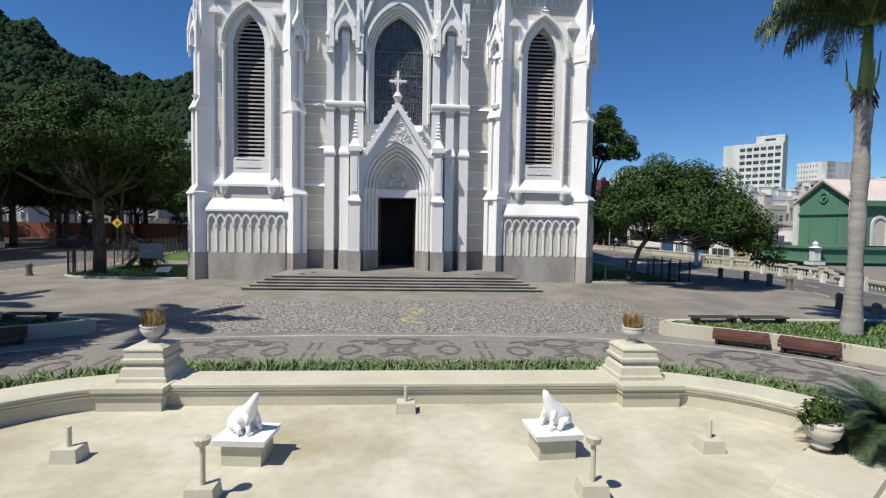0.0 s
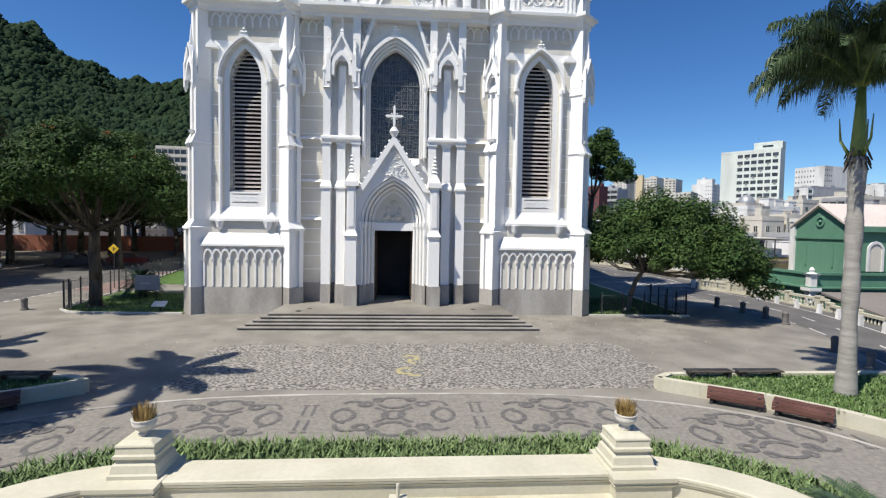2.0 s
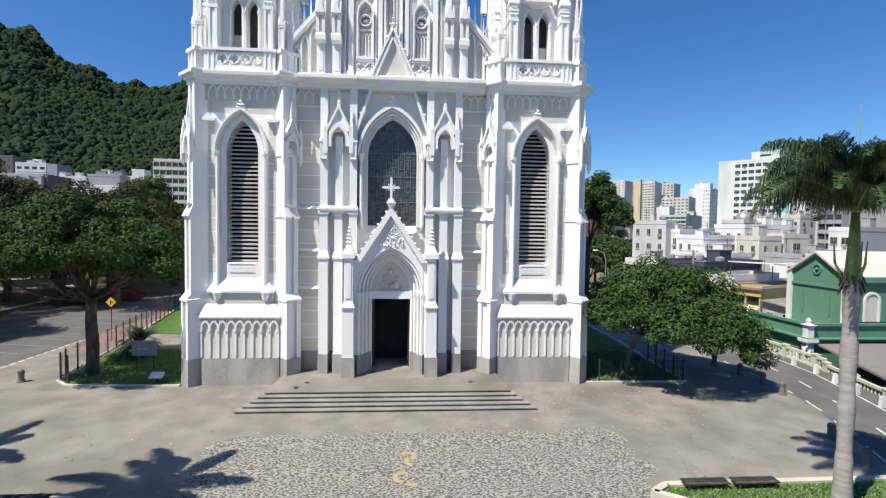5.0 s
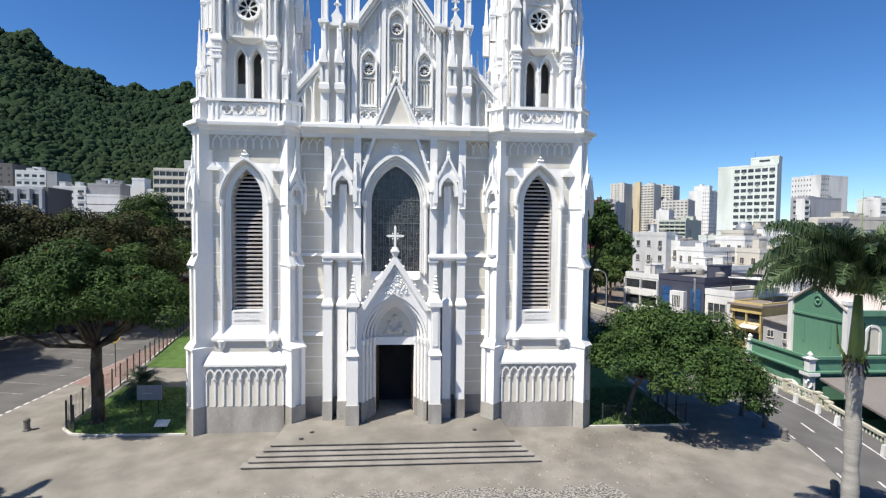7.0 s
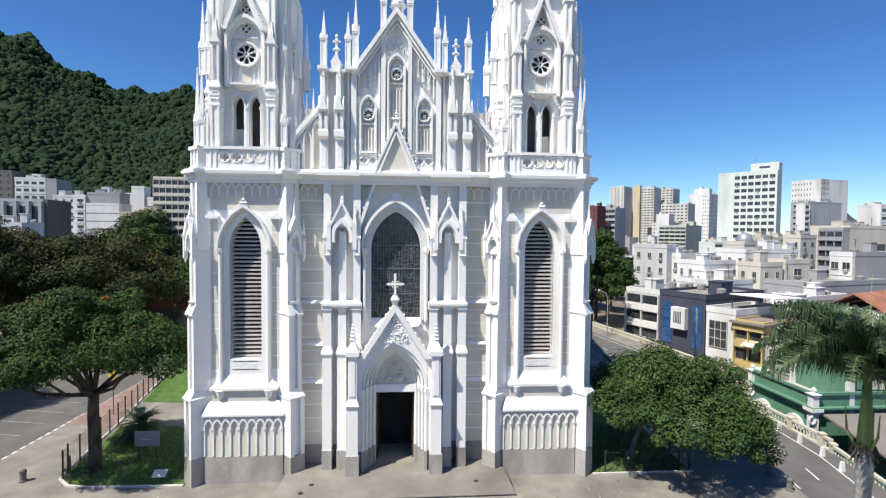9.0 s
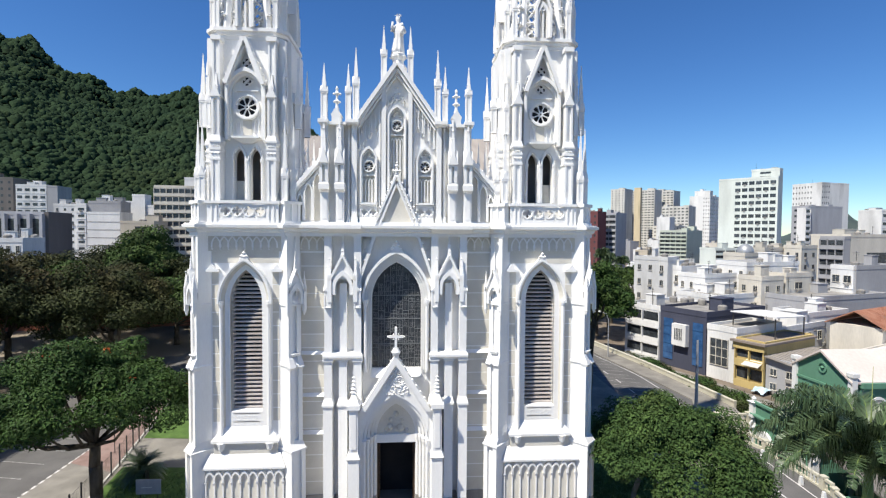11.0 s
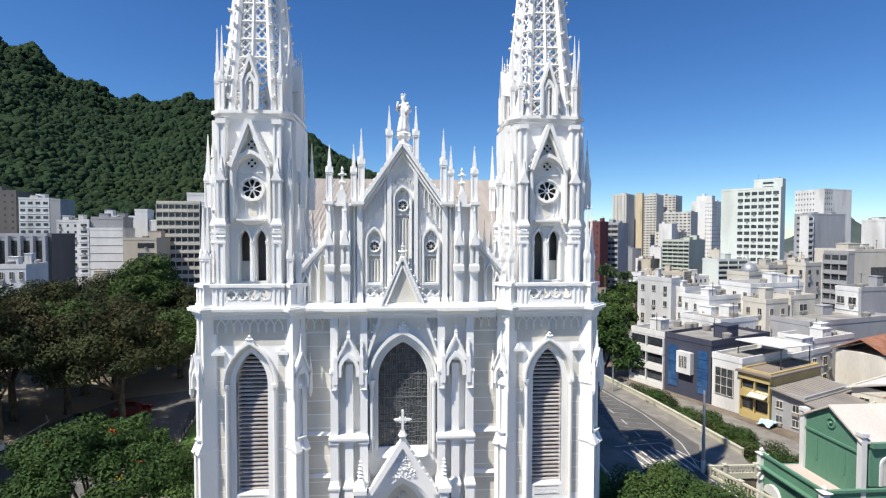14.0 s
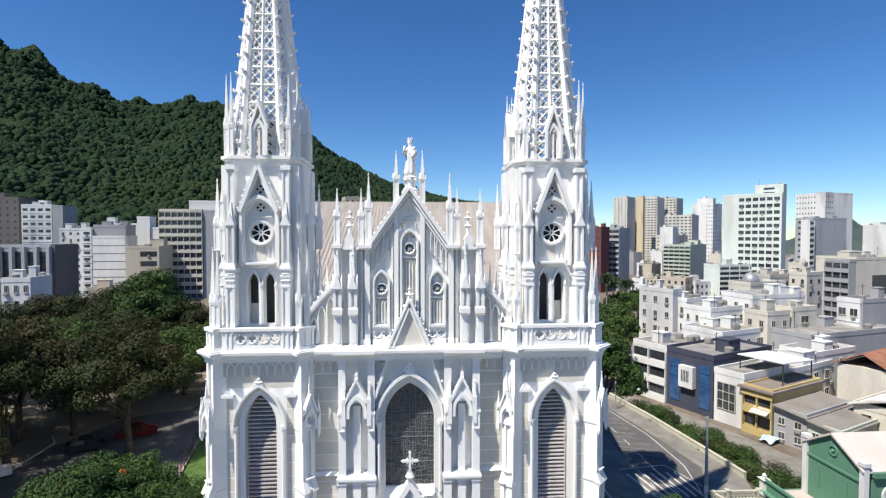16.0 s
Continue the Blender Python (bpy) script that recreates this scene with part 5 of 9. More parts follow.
for s in (-1, 1):
    b = BM()
    quatrefoil_panel(b, s * 1.57 - 0.5, s * 1.57 + 0.5, 17.6, 18.2, 2, 0.74, 0.88)
    box(b, s * 1.57 - 0.5, s * 1.57 + 0.5, 0.72, 1.0, 17.2, 17.6)
    box(b, s * 1.57 - 0.5, s * 1.57 + 0.5, 0.72, 1.0, 18.2, 18.28)
    part("pierced_panel", b, WHITE, gab, "pierced quatrefoil panel")
    for x in (3.97, 3.12):
        shared("gabfoot", "pier_foot", pier_foot, WHITE, gab, "corbelled pier foot", (s * x, 0, 0))
        shared("gabpanel", "panel", lambda b: box(b, -0.14, 0.14, 0.385, 0.42, 17.5, 18.7), WHITE, gab, "", (s * x, 0, 0))
        shared("gabshafts", "twin_shaft", pier_shafts, WHITE, gab, "twin shafts with a dark slot between", (s * x, 0, 0))
        shared("gabneedle", "needle", pier_needle, WHITE, gab, "gabled crocketed needle", (s * x, 0, 0))
    for x0, x1, y, z in ((2.22, 2.5, 0.62, 22.72), (2.62, 2.72, 0.76, 22.68), (0.62, 0.86, 0.68, 24.96), (0.92, 1.02, 0.8, 24.0)):
        b = BM()
        x0, x1 = sorted((s * x0, s * x1))
        box(b, x0, x1, y, 1.0, 17.2, z)
        box(b, x0 - 0.04, x1 + 0.04, y - 0.05, 1.0, 17.25, 17.6)
        part("pilaster", b, WHITE, gab)
    for x, w, y in ((4.03, 0.27, 0.3), (2.45, 0.36, 0.26)):
        b = BM()
        loft(b, [(s * x - w + 0.06, s * x + w - 0.06, y + 0.1, 1.52, 22.66), (s * x - w, s * x + w, y, 1.56, 22.76), (s * x - w, s * x + w, y, 1.56, 22.94)])
        part("pier_cap", b, WHITE, gab, "moulded cap over a pier")
    b = BM()
    box(b, s * 3.3 - 0.5, s * 3.3 + 0.5, 0.45, 1.5, 22.66, 22.82)
    prism(b, [(s * 3.33 - 0.24, 22.82), (s * 3.33 + 0.24, 22.82), (s * 3.33 + 0.24, 23.2), (s * 3.33 + 0.3, 23.2), (s * 3.33, 23.62), (s * 3.33 - 0.3, 23.2), (s * 3.33 - 0.24, 23.2)], 0.46, 1.24)
    part("pier_cap", b, WHITE, gab, "little gabled cap between the piers")
    for x, z, h, f in ((4.03, 22.94, 3.15, 0.8), (2.7, 22.94, 3.15, 0.72), (2.28, 22.94, 4.05, 0.62), (0.74, 24.96, 3.3, 0.72)):
        pinnacle(gab, s * x, 0.85, z, h, f, 0.5)
    b = BM()
    spin(b, [(0.16, 23.4), (0.08, 23.75), (0.07, 23.85), (0.17, 24.0), (0.07, 24.12), (0.06, 24.3), (0.15, 24.45), (0.05, 24.58), (0.09, 24.72), (0.02, 24.86)], 8, (s * 3.33, 0.85, 0))
    for q in (-1, 1):
        knob(b, (s * 3.33 + q * 0.17, 0.85, 24.42), 0.08)
        knob(b, (s * 3.33 + q * 0.15, 0.85, 23.98), 0.08)
    part("finial", b, WHITE, gab, "leafy stone finial")
# little gable over the cornice
b = BM()
prism(b, [(-0.92, 17.3), (0.92, 17.3), (0, 19.4)], 0.42, 0.6)
part("gable_panel", b, BEIGE, gab, "plain beige gable panel")
b = BM()
for s in (-1, 1):
    bar(b, (s * 1.2, 17.2), (s * 0.03, 19.85), 0.11, 0.2, 0.66)
    bar(b, (s * 0.94, 17.2), (s * 0.02, 19.4), 0.1, 0.24, 0.66)
    bar(b, (s * 1.07, 17.2), (s * 0.025, 19.6), 0.2, 0.36, 0.64)
    for k in range(13):
        knob(b, (s * (1.06 - 1.0 * k / 13), 0.32, 17.35 + 2.3 * k / 13), 0.055)
    for k in range(7):
        knob(b, (s * (1.24 - 1.1 * k / 7), 0.42, 17.5 + 2.3 * k / 7), 0.075)
part("gable_rake", b, WHITE, gab, "double raking mould with beads and crockets")
b = BM()
for k in range(6):
    knob(b, (0, 0.42, 19.85 + 0.15 * k), (0.16, 0.11, 0.17, 0.1, 0.12, 0.06)[k])
knob(b, (-0.18, 0.42, 20.18), 0.09)
knob(b, (0.18, 0.42, 20.18), 0.09)
part("gable_finial", b, WHITE, gab)
# figure on the gable, a plain draped form
b = BM()
spin(b, [(0.5, 25.6), (0.5, 26.05), (0.34, 26.2), (0.3, 26.4), (0.42, 26.62), (0.44, 26.75), (0.36, 26.82)], 8, (0.05, 1.15, 0))
for k in range(8):
    knob(b, (0.05 + 0.42 * math.cos(k * math.pi / 4), 1.15 + 0.42 * math.sin(k * math.pi / 4), 26.6), 0.09)
part("statue_base", b, WHITE, gab, "flared leafy pedestal")
b = BM()
rings = []
for r, z, fold in ((0.34, 26.78, 0.16), (0.3, 27.1, 0.18), (0.26, 27.5, 0.16), (0.25, 27.8, 0.1), (0.29, 28.1, 0.08), (0.27, 28.35, 0.05), (0.1, 28.5, 0), (0.09, 28.58, 0), (0.14, 28.7, 0), (0.13, 28.84, 0), (0.06, 28.94, 0)):
    rings.append([b.verts.new((r * (1 + fold * math.cos(7 * a + z)) * math.cos(a) - 0.03 * math.sin(z * 2.2), r * 0.85 * (1 + fold * math.cos(7 * a + z)) * math.sin(a), z)) for a in [q * math.pi / 14 for q in range(28)]])
for p, q in zip(rings, rings[1:]):
    for k in range(28):
        b.faces.new([p[k], p[(k + 1) % 28], q[(k + 1) % 28], q[k]])
b.faces.new(rings[0][::-1])
b.faces.new(rings[-1])
limb(b, [(0.24, -0.02, 28.32), (0.38, -0.12, 28.0), (0.18, -0.3, 27.95)], 0.1, 0.06)
limb(b, [(-0.24, -0.02, 28.32), (-0.36, -0.14, 28.05), (-0.3, -0.26, 28.5)], 0.1, 0.06)
limb(b, [(0.2, -0.26, 27.8), (0.22, -0.26, 28.25), (0.2, -0.24, 28.45)], 0.12, 0.08)
for k in range(6):
    knob(b, (0.13 * math.cos(k * math.pi / 3), 0.13 * math.sin(k * math.pi / 3), 28.96), 0.05)
statue = part("statue", b, WHITE, smooth=True)
statue.location = (0.05, 1.15, 0)
tagged(statue, "white plaster statue standing on the church gable", "statue")

# nave behind, with its sheet roof
b = BM()
box(b, -10.5, 10.5, 5.9, 44, 0, 18)
box(b, -5.7, 5.7, 1.6, 5.9, 5.2, 17.2)
nave = part("nave", b, WHITE, church, "plain white nave walls")
b = BM()
prism(b, [(5.92, 17.95), (27.5, 26.75), (44, 20.0), (44, 18.0), (5.92, 17.9)], -11.4, 11.4)
roof = part("roof", b, ROOFM, church, "faded pinkish sheet roof")
roof.matrix_basis = Matrix(((0, -1, 0, 0), (1, 0, 0, 0), (0, 0, 1, 0), (0, 0, 0, 1)))


def roof_sheet(b):
    w = 22.8 / 66
    for x0, x1, d in ((0, w * 0.7, 0.0), (w * 0.7, w, 0.07)):
        prof = [(5.9, 18.2), (27.5, 27.1), (44, 20.3), (44, 20.2), (27.5, 27.0), (5.9, 18.1)]
        q = [(b.verts.new((x0, y, z + d)), b.verts.new((x1, y, z + d))) for y, z in prof]
        for i in range(6):
            j = (i + 1) % 6
            b.faces.new([q[i][0], q[i][1], q[j][1], q[j][0]])


for k in range(66):
    shared("roofsheet", "roof_sheet", roof_sheet, ROOFM, church, "", (-11.4 + k * 22.8 / 66, 0, 0))

# steps and porch landing
steps = thing("church_steps", "broad grey stone steps rising to the church door", "steps")
for k in range(5):
    b = BM()
    z0, z1 = -0.05 if k == 0 else 0.11 * k, 0.11 * (k + 1)
    i = 0.26 * k
    yb = 0.62 if k == 4 else -4.2 + 0.34 * (k + 1) + 0.2
    x0, x1, y0 = -7.15 + i, 7.35 - i, -4.2 + 0.34 * k
    if k < 4:
        box(b, x0, x1, y0, yb, z1 - 0.04, z1)
    else:
        hexa(b, [(x0, y0, z0 + 0.07), (x1, y0, z0 + 0.07), (x1 - 0.55, 3.3, z0 + 0.07), (x0 + 0.55, 3.3, z0 + 0.07), (x0, y0, z1), (x1, y0, z1), (x1 - 0.55, 3.3, 0.68), (x0 + 0.55, 3.3, 0.68)])
    part("step", b, STEP if k < 4 else PAVE, steps)
    # riser under the tread, its shade painted in with the darker stone
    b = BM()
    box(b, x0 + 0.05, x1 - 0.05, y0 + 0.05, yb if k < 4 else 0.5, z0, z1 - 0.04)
    part("riser", b, RISER, steps, "weathered stone riser painted dark for shade")

# ---- trees ----
def from_lists(name, verts, faces, mat, parent=None, label="", smooth=False):
    me = bpy.data.meshes.new(name)
    me.from_pydata(verts, [], faces)
    me.materials.append(mat)
    if smooth:
        me.polygons.foreach_set("use_smooth", [True] * len(me.polygons))
    ob = new(name, me)
    if parent is not None:
        ob.parent = parent
    if label:
        ob["label"] = label
    return ob


def leaf_cloud(rng, lumps, per, size, flat=0.5, sky=0.0):
    """Many small folded leaf sprays, thick towards the rims of irregular lumps (x, y, z, r, squash)."""
    V, F = [], []
    for cx, cy, cz, r, sq in lumps:
        n = int(per * r * r)
        for _ in range(n):
            d = Vector((rng.gauss(0, 1), rng.gauss(0, 1), rng.gauss(0, 1))).normalized()
            rr = r * (0.55 + 0.5 * rng.random() ** 0.6)
            p = Vector((cx + d.x * rr, cy + d.y * rr, cz + d.z * rr * sq))
            nrm = (d * (1 - 0.5 * sky) + Vector((rng.uniform(-1, 1), rng.uniform(-1, 1), rng.uniform(-0.3, 1.2))) * flat * 1.4 * (1 - 0.4 * sky) + Vector((0, 0, sky))).normalized()
            u = nrm.orthogonal().normalized()
            u = (Matrix.Rotation(rng.uniform(0, 6.28), 3, nrm) @ u)
            v = nrm.cross(u)
            s = size * rng.uniform(0.6, 1.35)
            i = len(V)
            droop = nrm * (-0.3 * s)
            V += [p - u * s, p - v * s * 0.42, p + u * s + droop, p + v * s * 0.42 + droop * 0.2]
            F += [(i, i + 1, i + 2), (i, i + 2, i + 3)]
    return V, F


def tree(name, label, at, height, trunk_h, spread, mat, seed, lumps=26, per=120, size=0.3, r_trunk=0.35, lean=(0, 0), squash=0.55, group="", flowers=0, open_=0.85, rr_=(0.2, 0.34), low=0.28, tilt=0.0, sky=0.0, bark=None):
    rng = random.Random(seed)
    t = thing(name, label, "tree", at, group=group)
    b = BM()
    top = Vector((lean[0] * 0.4, lean[1] * 0.4, trunk_h))
    limb(b, [(0, 0, -0.15), (lean[0] * 0.05 + 0.05, lean[1] * 0.05, trunk_h * 0.35), (lean[0] * 0.2 - 0.04, lean[1] * 0.2, trunk_h * 0.7), top], r_trunk, r_trunk * 0.72, 10)
    taper(b, (-r_trunk * 1.3, r_trunk * 1.3, -r_trunk * 1.3, r_trunk * 1.3), (-r_trunk * 0.7, r_trunk * 0.7, -r_trunk * 0.7, r_trunk * 0.7), -0.2, 0.35)
    L = []
    ch = height - trunk_h
    for k in range(lumps):
        a = k * 2.39996 + rng.uniform(-0.3, 0.3)
        u = math.sqrt((k + 0.5) / lumps)
        rad = spread * u * open_
        r = spread * rng.uniform(*rr_)
        z = -tilt * u * math.cos(a) + trunk_h + ch * (low + (0.83 - low) * (1 - u * u) * rng.uniform(0.5, 1.0) + 0.12 * rng.uniform(-1, 1))
        p = Vector((lean[0] + rad * math.cos(a), lean[1] + rad * math.sin(a), z))
        L.append((p.x, p.y, p.z, r, squash))
        if k % 5 == 0:
            m = top.lerp(p, 0.5) + Vector((0, 0, -0.1 * ch))
            limb(b, [top - Vector((0, 0, 0.2)), m, p], r_trunk * 0.36, 0.03, 6)
    part("trunk", b, bark or BARK, t, smooth=True)
    V, F = leaf_cloud(rng, L, per, size, 0.5, sky)
    from_lists("crown", V, F, mat, t)
    if flowers:
        pick = [L[i] for i in rng.sample(range(len(L)), min(flowers, len(L)))]
        V, F = leaf_cloud(rng, [(x, y, z + r * sq * 0.8, 0.3, 0.6) for x, y, z, r, sq in pick], 160, 0.1)
        from_lists("flowers", V, F, FLOWER, t, "a few orange-red blossoms")
    return t


PALEBARK = material("pale_bark", (0.14, 0.12, 0.095), (0.24, 0.215, 0.18), 3, 25, 0.9, 0.5, stretch=(1, 1, 0.3))
FLOWER = material("orange_blossom", (0.42, 0.07, 0.015), (0.5, 0.14, 0.03), 3, 20, 0.6, 0.0)
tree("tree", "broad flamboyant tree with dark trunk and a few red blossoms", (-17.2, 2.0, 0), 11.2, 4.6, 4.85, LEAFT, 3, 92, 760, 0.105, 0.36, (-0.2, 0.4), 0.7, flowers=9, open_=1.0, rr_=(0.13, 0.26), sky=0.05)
tree("tree", "low wide leaning tree with feathery dark green crown beside the church", (14.4, 1.6, 0), 7.9, 2.7, 4.7, LEAFB, 8, 150, 700, 0.1, 0.17, (2.2, -0.9), 0.75, open_=1.0, rr_=(0.1, 0.25), low=0.08, tilt=0.8, sky=0.35, bark=PALEBARK)
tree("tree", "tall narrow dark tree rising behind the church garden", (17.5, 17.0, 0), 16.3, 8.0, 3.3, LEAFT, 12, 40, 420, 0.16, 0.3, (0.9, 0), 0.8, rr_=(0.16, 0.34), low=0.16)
tree("tree", "bright green round tree near the lower street", (26.0, 62.0, 0), 9.0, 2.0, 6.5, LEAF, 14, 26, 60, 0.45, 0.35, (0, 0), 0.8)
tree("tree", "dark green tree by the bend of the road", (27.0, 47.0, 0), 8.0, 2.0, 4.0, LEAFD, 15, 20, 70, 0.42, 0.3, (0, 0), 0.8)

tree("tree", "tall dense green tree standing behind the park", (-45.5, 62, 0), 18.6, 5.5, 6.4, LEAF, 51, 46, 130, 0.26, 0.42, (0, 0), 0.8)
park = [tree("park_tree", "large dark park tree with dense dull green and brownish crown", (-30, 27, 0), 14.6, 4.3, 6.3, LEAFD, 31, 34, 229, 0.18, 0.38, (0, 0), 0.75, "trees of the park", 0),
        tree("park_tree", "tall spreading park tree with brownish green leaves", (-40, 24, 0), 15.6, 4.7, 6.8, LEAFD, 32, 36, 215, 0.18, 0.4, (0, 0), 0.75, "trees of the park", 0),
        tree("park_tree", "round-topped park tree with dense green crown", (-24.5, 46, 0), 13.2, 3.8, 6.0, LEAF, 33, 32, 223, 0.18, 0.36, (0, 0), 0.8, "trees of the park", 0)]
rng = random.Random(77)
for k, (x, y, s) in enumerate(((-37.9, 10.4, 1.0), (-48, 16, 1.0), (-58, 26, 1.1), (-50, 36, 1.05), (-37, 38, 1.0), (-30, 56, 1.05), (-44, 50, 1.1), (-58, 46, 1.1), (-20, 62, 1.0), (-35, 70, 1.1), (-52, 66, 1.15), (-70, 56, 1.1), (-68, 36, 1.1), (-66, 14, 1.0), (-47, 2, 0.95), (-24, 84, 1.0), (-60, 84, 1.1), (-9, 74, 0.95), (-44, 31, 1.1), (-52, 25, 1.1), (-33, 47, 1.1), (-64, 66, 1.2), (-46, 60, 1.15), (-56, 56, 1.15), (-40, 62, 1.1), (-75, 28, 1.1), (-62, 6, 1.0), (-28, 66, 1.1), (-42, 40, 1.05), (-41.5, 13.5, 1.05), (-42, 4, 1.0), (-43, -5, 1.0), (-39.5, 33, 1.0))):
    c = copy_thing(park[k % 3], pose(x, y, 0, 0, 0, rng.uniform(0, 360)))
    c.scale = (s, s, s * rng.uniform(0.9, 1.06) * (0.8 if y > 34 else 1.0))


# ---- palms ----
def palm(at, h, seed, label, spread=3.5, NF=40):
    rng = random.Random(seed)
    t = thing("palm_tree", label, "palm tree", at, group="royal palms")
    b = BM()
    prof = [(0.36, -0.2), (0.31, 0.3), (0.25, 1.2)] + [(0.215 + 0.02 * math.sin(k * 0.9) + (0.012 if k % 2 else 0), 1.2 + (h - 1.4) * k / 24) for k in range(1, 25)] + [(0.2, h)]
    spin(b, prof, 14)
    part("trunk", b, PALMBARK, t, "smooth pale grey ringed trunk", True)
    b = BM()
    spin(b, [(0.18, h), (0.22, h + 0.2), (0.17, h + 1.0), (0.11, h + 2.1)], 12)
    for k in range(3):
        a = k * 2.1 + 0.4
        limb(b, [(0.2 * math.cos(a), 0.2 * math.sin(a), h), (0.45 * math.cos(a), 0.45 * math.sin(a), h + 0.5), (0.5 * math.cos(a), 0.5 * math.sin(a), h + 1.2)], 0.06, 0.015, 5)
    rod(b, (0, 0, h + 2.0), (0.05, 0.03, h + 5.4), 0.035, 0.006, 5)
    part("crownshaft", b, SHAFTG, t, "green crownshaft with old flower stalks", True)
    b = BM()
    for k in range(26):
        a = k * 2.4
        rod(b, (0.24 * math.cos(a), 0.24 * math.sin(a), h - 0.25 + 0.02 * k), (0.34 * math.cos(a), 0.34 * math.sin(a), h - 0.5 + 0.02 * k), 0.035, 0.02, 4)
    part("stalk_ring", b, BARK, t, "ring of dry brown stalks")
    for k in range(NF):
        V, F = [], []
        b = BM()
        a = k * 2.39996
        up = (1.54 - 0.98 * ((k + 0.5) / NF) ** 1.1) if NF > 20 else 1.5 - 1.15 * ((k + 0.5) / NF)
        ln = spread * rng.uniform(0.9, 1.12)
        pts = []
        p, el = Vector((0.1 * math.cos(a), 0.1 * math.sin(a), h + 2.15)), up
        for q in range(15):
            pts.append(p.copy())
            p = p + Vector((math.cos(a) * math.cos(el), math.sin(a) * math.cos(el), math.sin(el))) * ln / 14
            el -= (0.05 + 0.014 * q) if NF > 20 else 0.14
        limb(b, pts[::2], 0.035, 0.01, 4)
        for q in range(3, 96):
            f = q / 96 * 14
            i0 = int(f)
            p = pts[i0].lerp(pts[min(i0 + 1, 14)], f - i0)
            d = (pts[min(i0 + 1, 14)] - pts[max(i0 - 1, 0)]).normalized()
            side = d.cross(Vector((0, 0, 1)))
            side = side.normalized() if side.length > 0.01 else Vector((-math.sin(a), math.cos(a), 0))
            for s in (-1, 1):
                ll = 0.86 * math.sin(math.pi * (0.16 + 0.76 * q / 96)) * rng.uniform(0.75, 1.15)
                m = p + side * s * ll * 0.34 + d * ll * 0.34 + Vector((0, 0, rng.uniform(-0.05, 0.16)))
                e = p + side * s * ll * rng.uniform(0.35, 0.6) + d * ll * 0.5 - Vector((0, 0, ll * rng.uniform(0.35, 1.05)))
                w = d * (0.019 if NF > 20 else 0.04)
                i = len(V)
                V += [p - w, p + w, m + w * 1.1, m - w * 1.1, e]
                F += [(i, i + 1, i + 2, i + 3), (i + 3, i + 2, i + 4)]
        fr = from_lists("frond", V, F, PALMLEAF, t)
        part("frond_stem", b, SHAFTG, fr)
    return t


palm((14.7, -13.3, -0.2), 7.6, 5, "royal palm with pale grey trunk standing in the lawn bed", 3.3, 46)
palm_far = palm((66.0, 104.0, -6), 8.4, 7, "far royal palm over the low roofs", 3.0)
palm_left = palm((-13.7, -14.3, -0.1), 8.2, 6, "royal palm whose shade falls across the square", 3.5, 14)
copy_thing(palm_left, pose(-22.5, -11.6, -0.1, 0, 0, 70))

for x, y, h in ((62.0, 118, 8.6), (67.5, 121, 7.6), (57.5, 112, 10.0)):
    far = copy_thing(palm_far, pose(x, y, -6))
    far.scale = (0.85, 0.85, (h + 6) / 11.0)
palm_far.location = (70.0, 119.0, -6)
# trees of the green by the lower street
green = tree("street_tree", "bright green rounded street tree beside low houses", (35.0, 62.0, -5), 14.5, 5.0, 5.5, LEAF, 41, 30, 90, 0.32, 0.35, (0, 0), 0.8, "trees by the lower street")
for x, y, z, s in ((41, 74, -5, 1.0), (46, 80, -6, 1.05), (33, 78, -4, 1.0), (52, 92, -6, 0.95), (40, 92, -5, 1.1), (47, 100, -6, 1.05), (62, 112, -6, 1.0), (70, 118, -6, 0.95)):
    c = copy_thing(green, pose(x, y, z, 0, 0, x * 37))
    c.scale = (s, s, s)

# ---- wooded hills ----
# bearing in degrees from the square, and rise of the skyline in degrees
RIDGE = [(-70, 11.6), (-50, 16.6), (-42, 16.6), (-37.8, 16.1), (-35.9, 15.8), (-34, 14.8), (-32.4, 13.9), (-29.8, 13.1), (-27, 13.0), (-23.5, 13.7), (-19.7, 13.4), (-10.4, 10.4), (-8, 9.0), (-5.4, 7.5), (-1.6, 6.1), (2.4, 5.0), (10.3, 3.7), (14, 2.8), (18, 0.5)]
HILL_Y = -27.0


def ridge(a):
    for (a0, e0), (a1, e1) in zip(RIDGE, RIDGE[1:]):
        if a0 <= a <= a1:
            return e0 + (e1 - e0) * (a - a0) / (a1 - a0)
    return RIDGE[0][1] if a < RIDGE[0][0] else 0.3


def hill_z(a, r):
    D = 1600.0
    top = 8 - 12 * min(1, max(0, (-12 - a) / 8)) + D * math.tan(radians(ridge(a)))
    near = 230 + 5.0 * max(0, a + 25)
    u = max(0.0, (r - near) / (D - near))
    s = u * u * (3 - 2 * u) if u < 1 else max(0, 1 - (u - 1) * 0.8)
    p = Vector((r * math.sin(radians(a)), r * math.cos(radians(a)), 0)) / 60
    return top * (0.35 * u * (u < 1) + (1 if u >= 1 else 0.65) * s) * (1 + 0.10 * noise.noise(p * 1.0) * (0.2 if 0.9 < u < 1.1 else 1)) - 4


V, F = [], []
NA, NR = 110, 44
for i in range(NA + 1):
    a = -70 + 90 * i / NA
    for j in range(NR + 1):
        r = 190 + (2300 - 190) * (j / NR) ** 1.2
        V.append((r * math.sin(radians(a)), HILL_Y + r * math.cos(radians(a)), hill_z(a, r)))
for i in range(NA):
    for j in range(NR):
        k = i * (NR + 1) + j
        F.append((k, k + 1, k + NR + 2, k + NR + 1))
tagged(from_lists("hill", V, F, LEAFH, smooth=True), "steep dark green wooded hill behind the town", "hill", kind="structure")

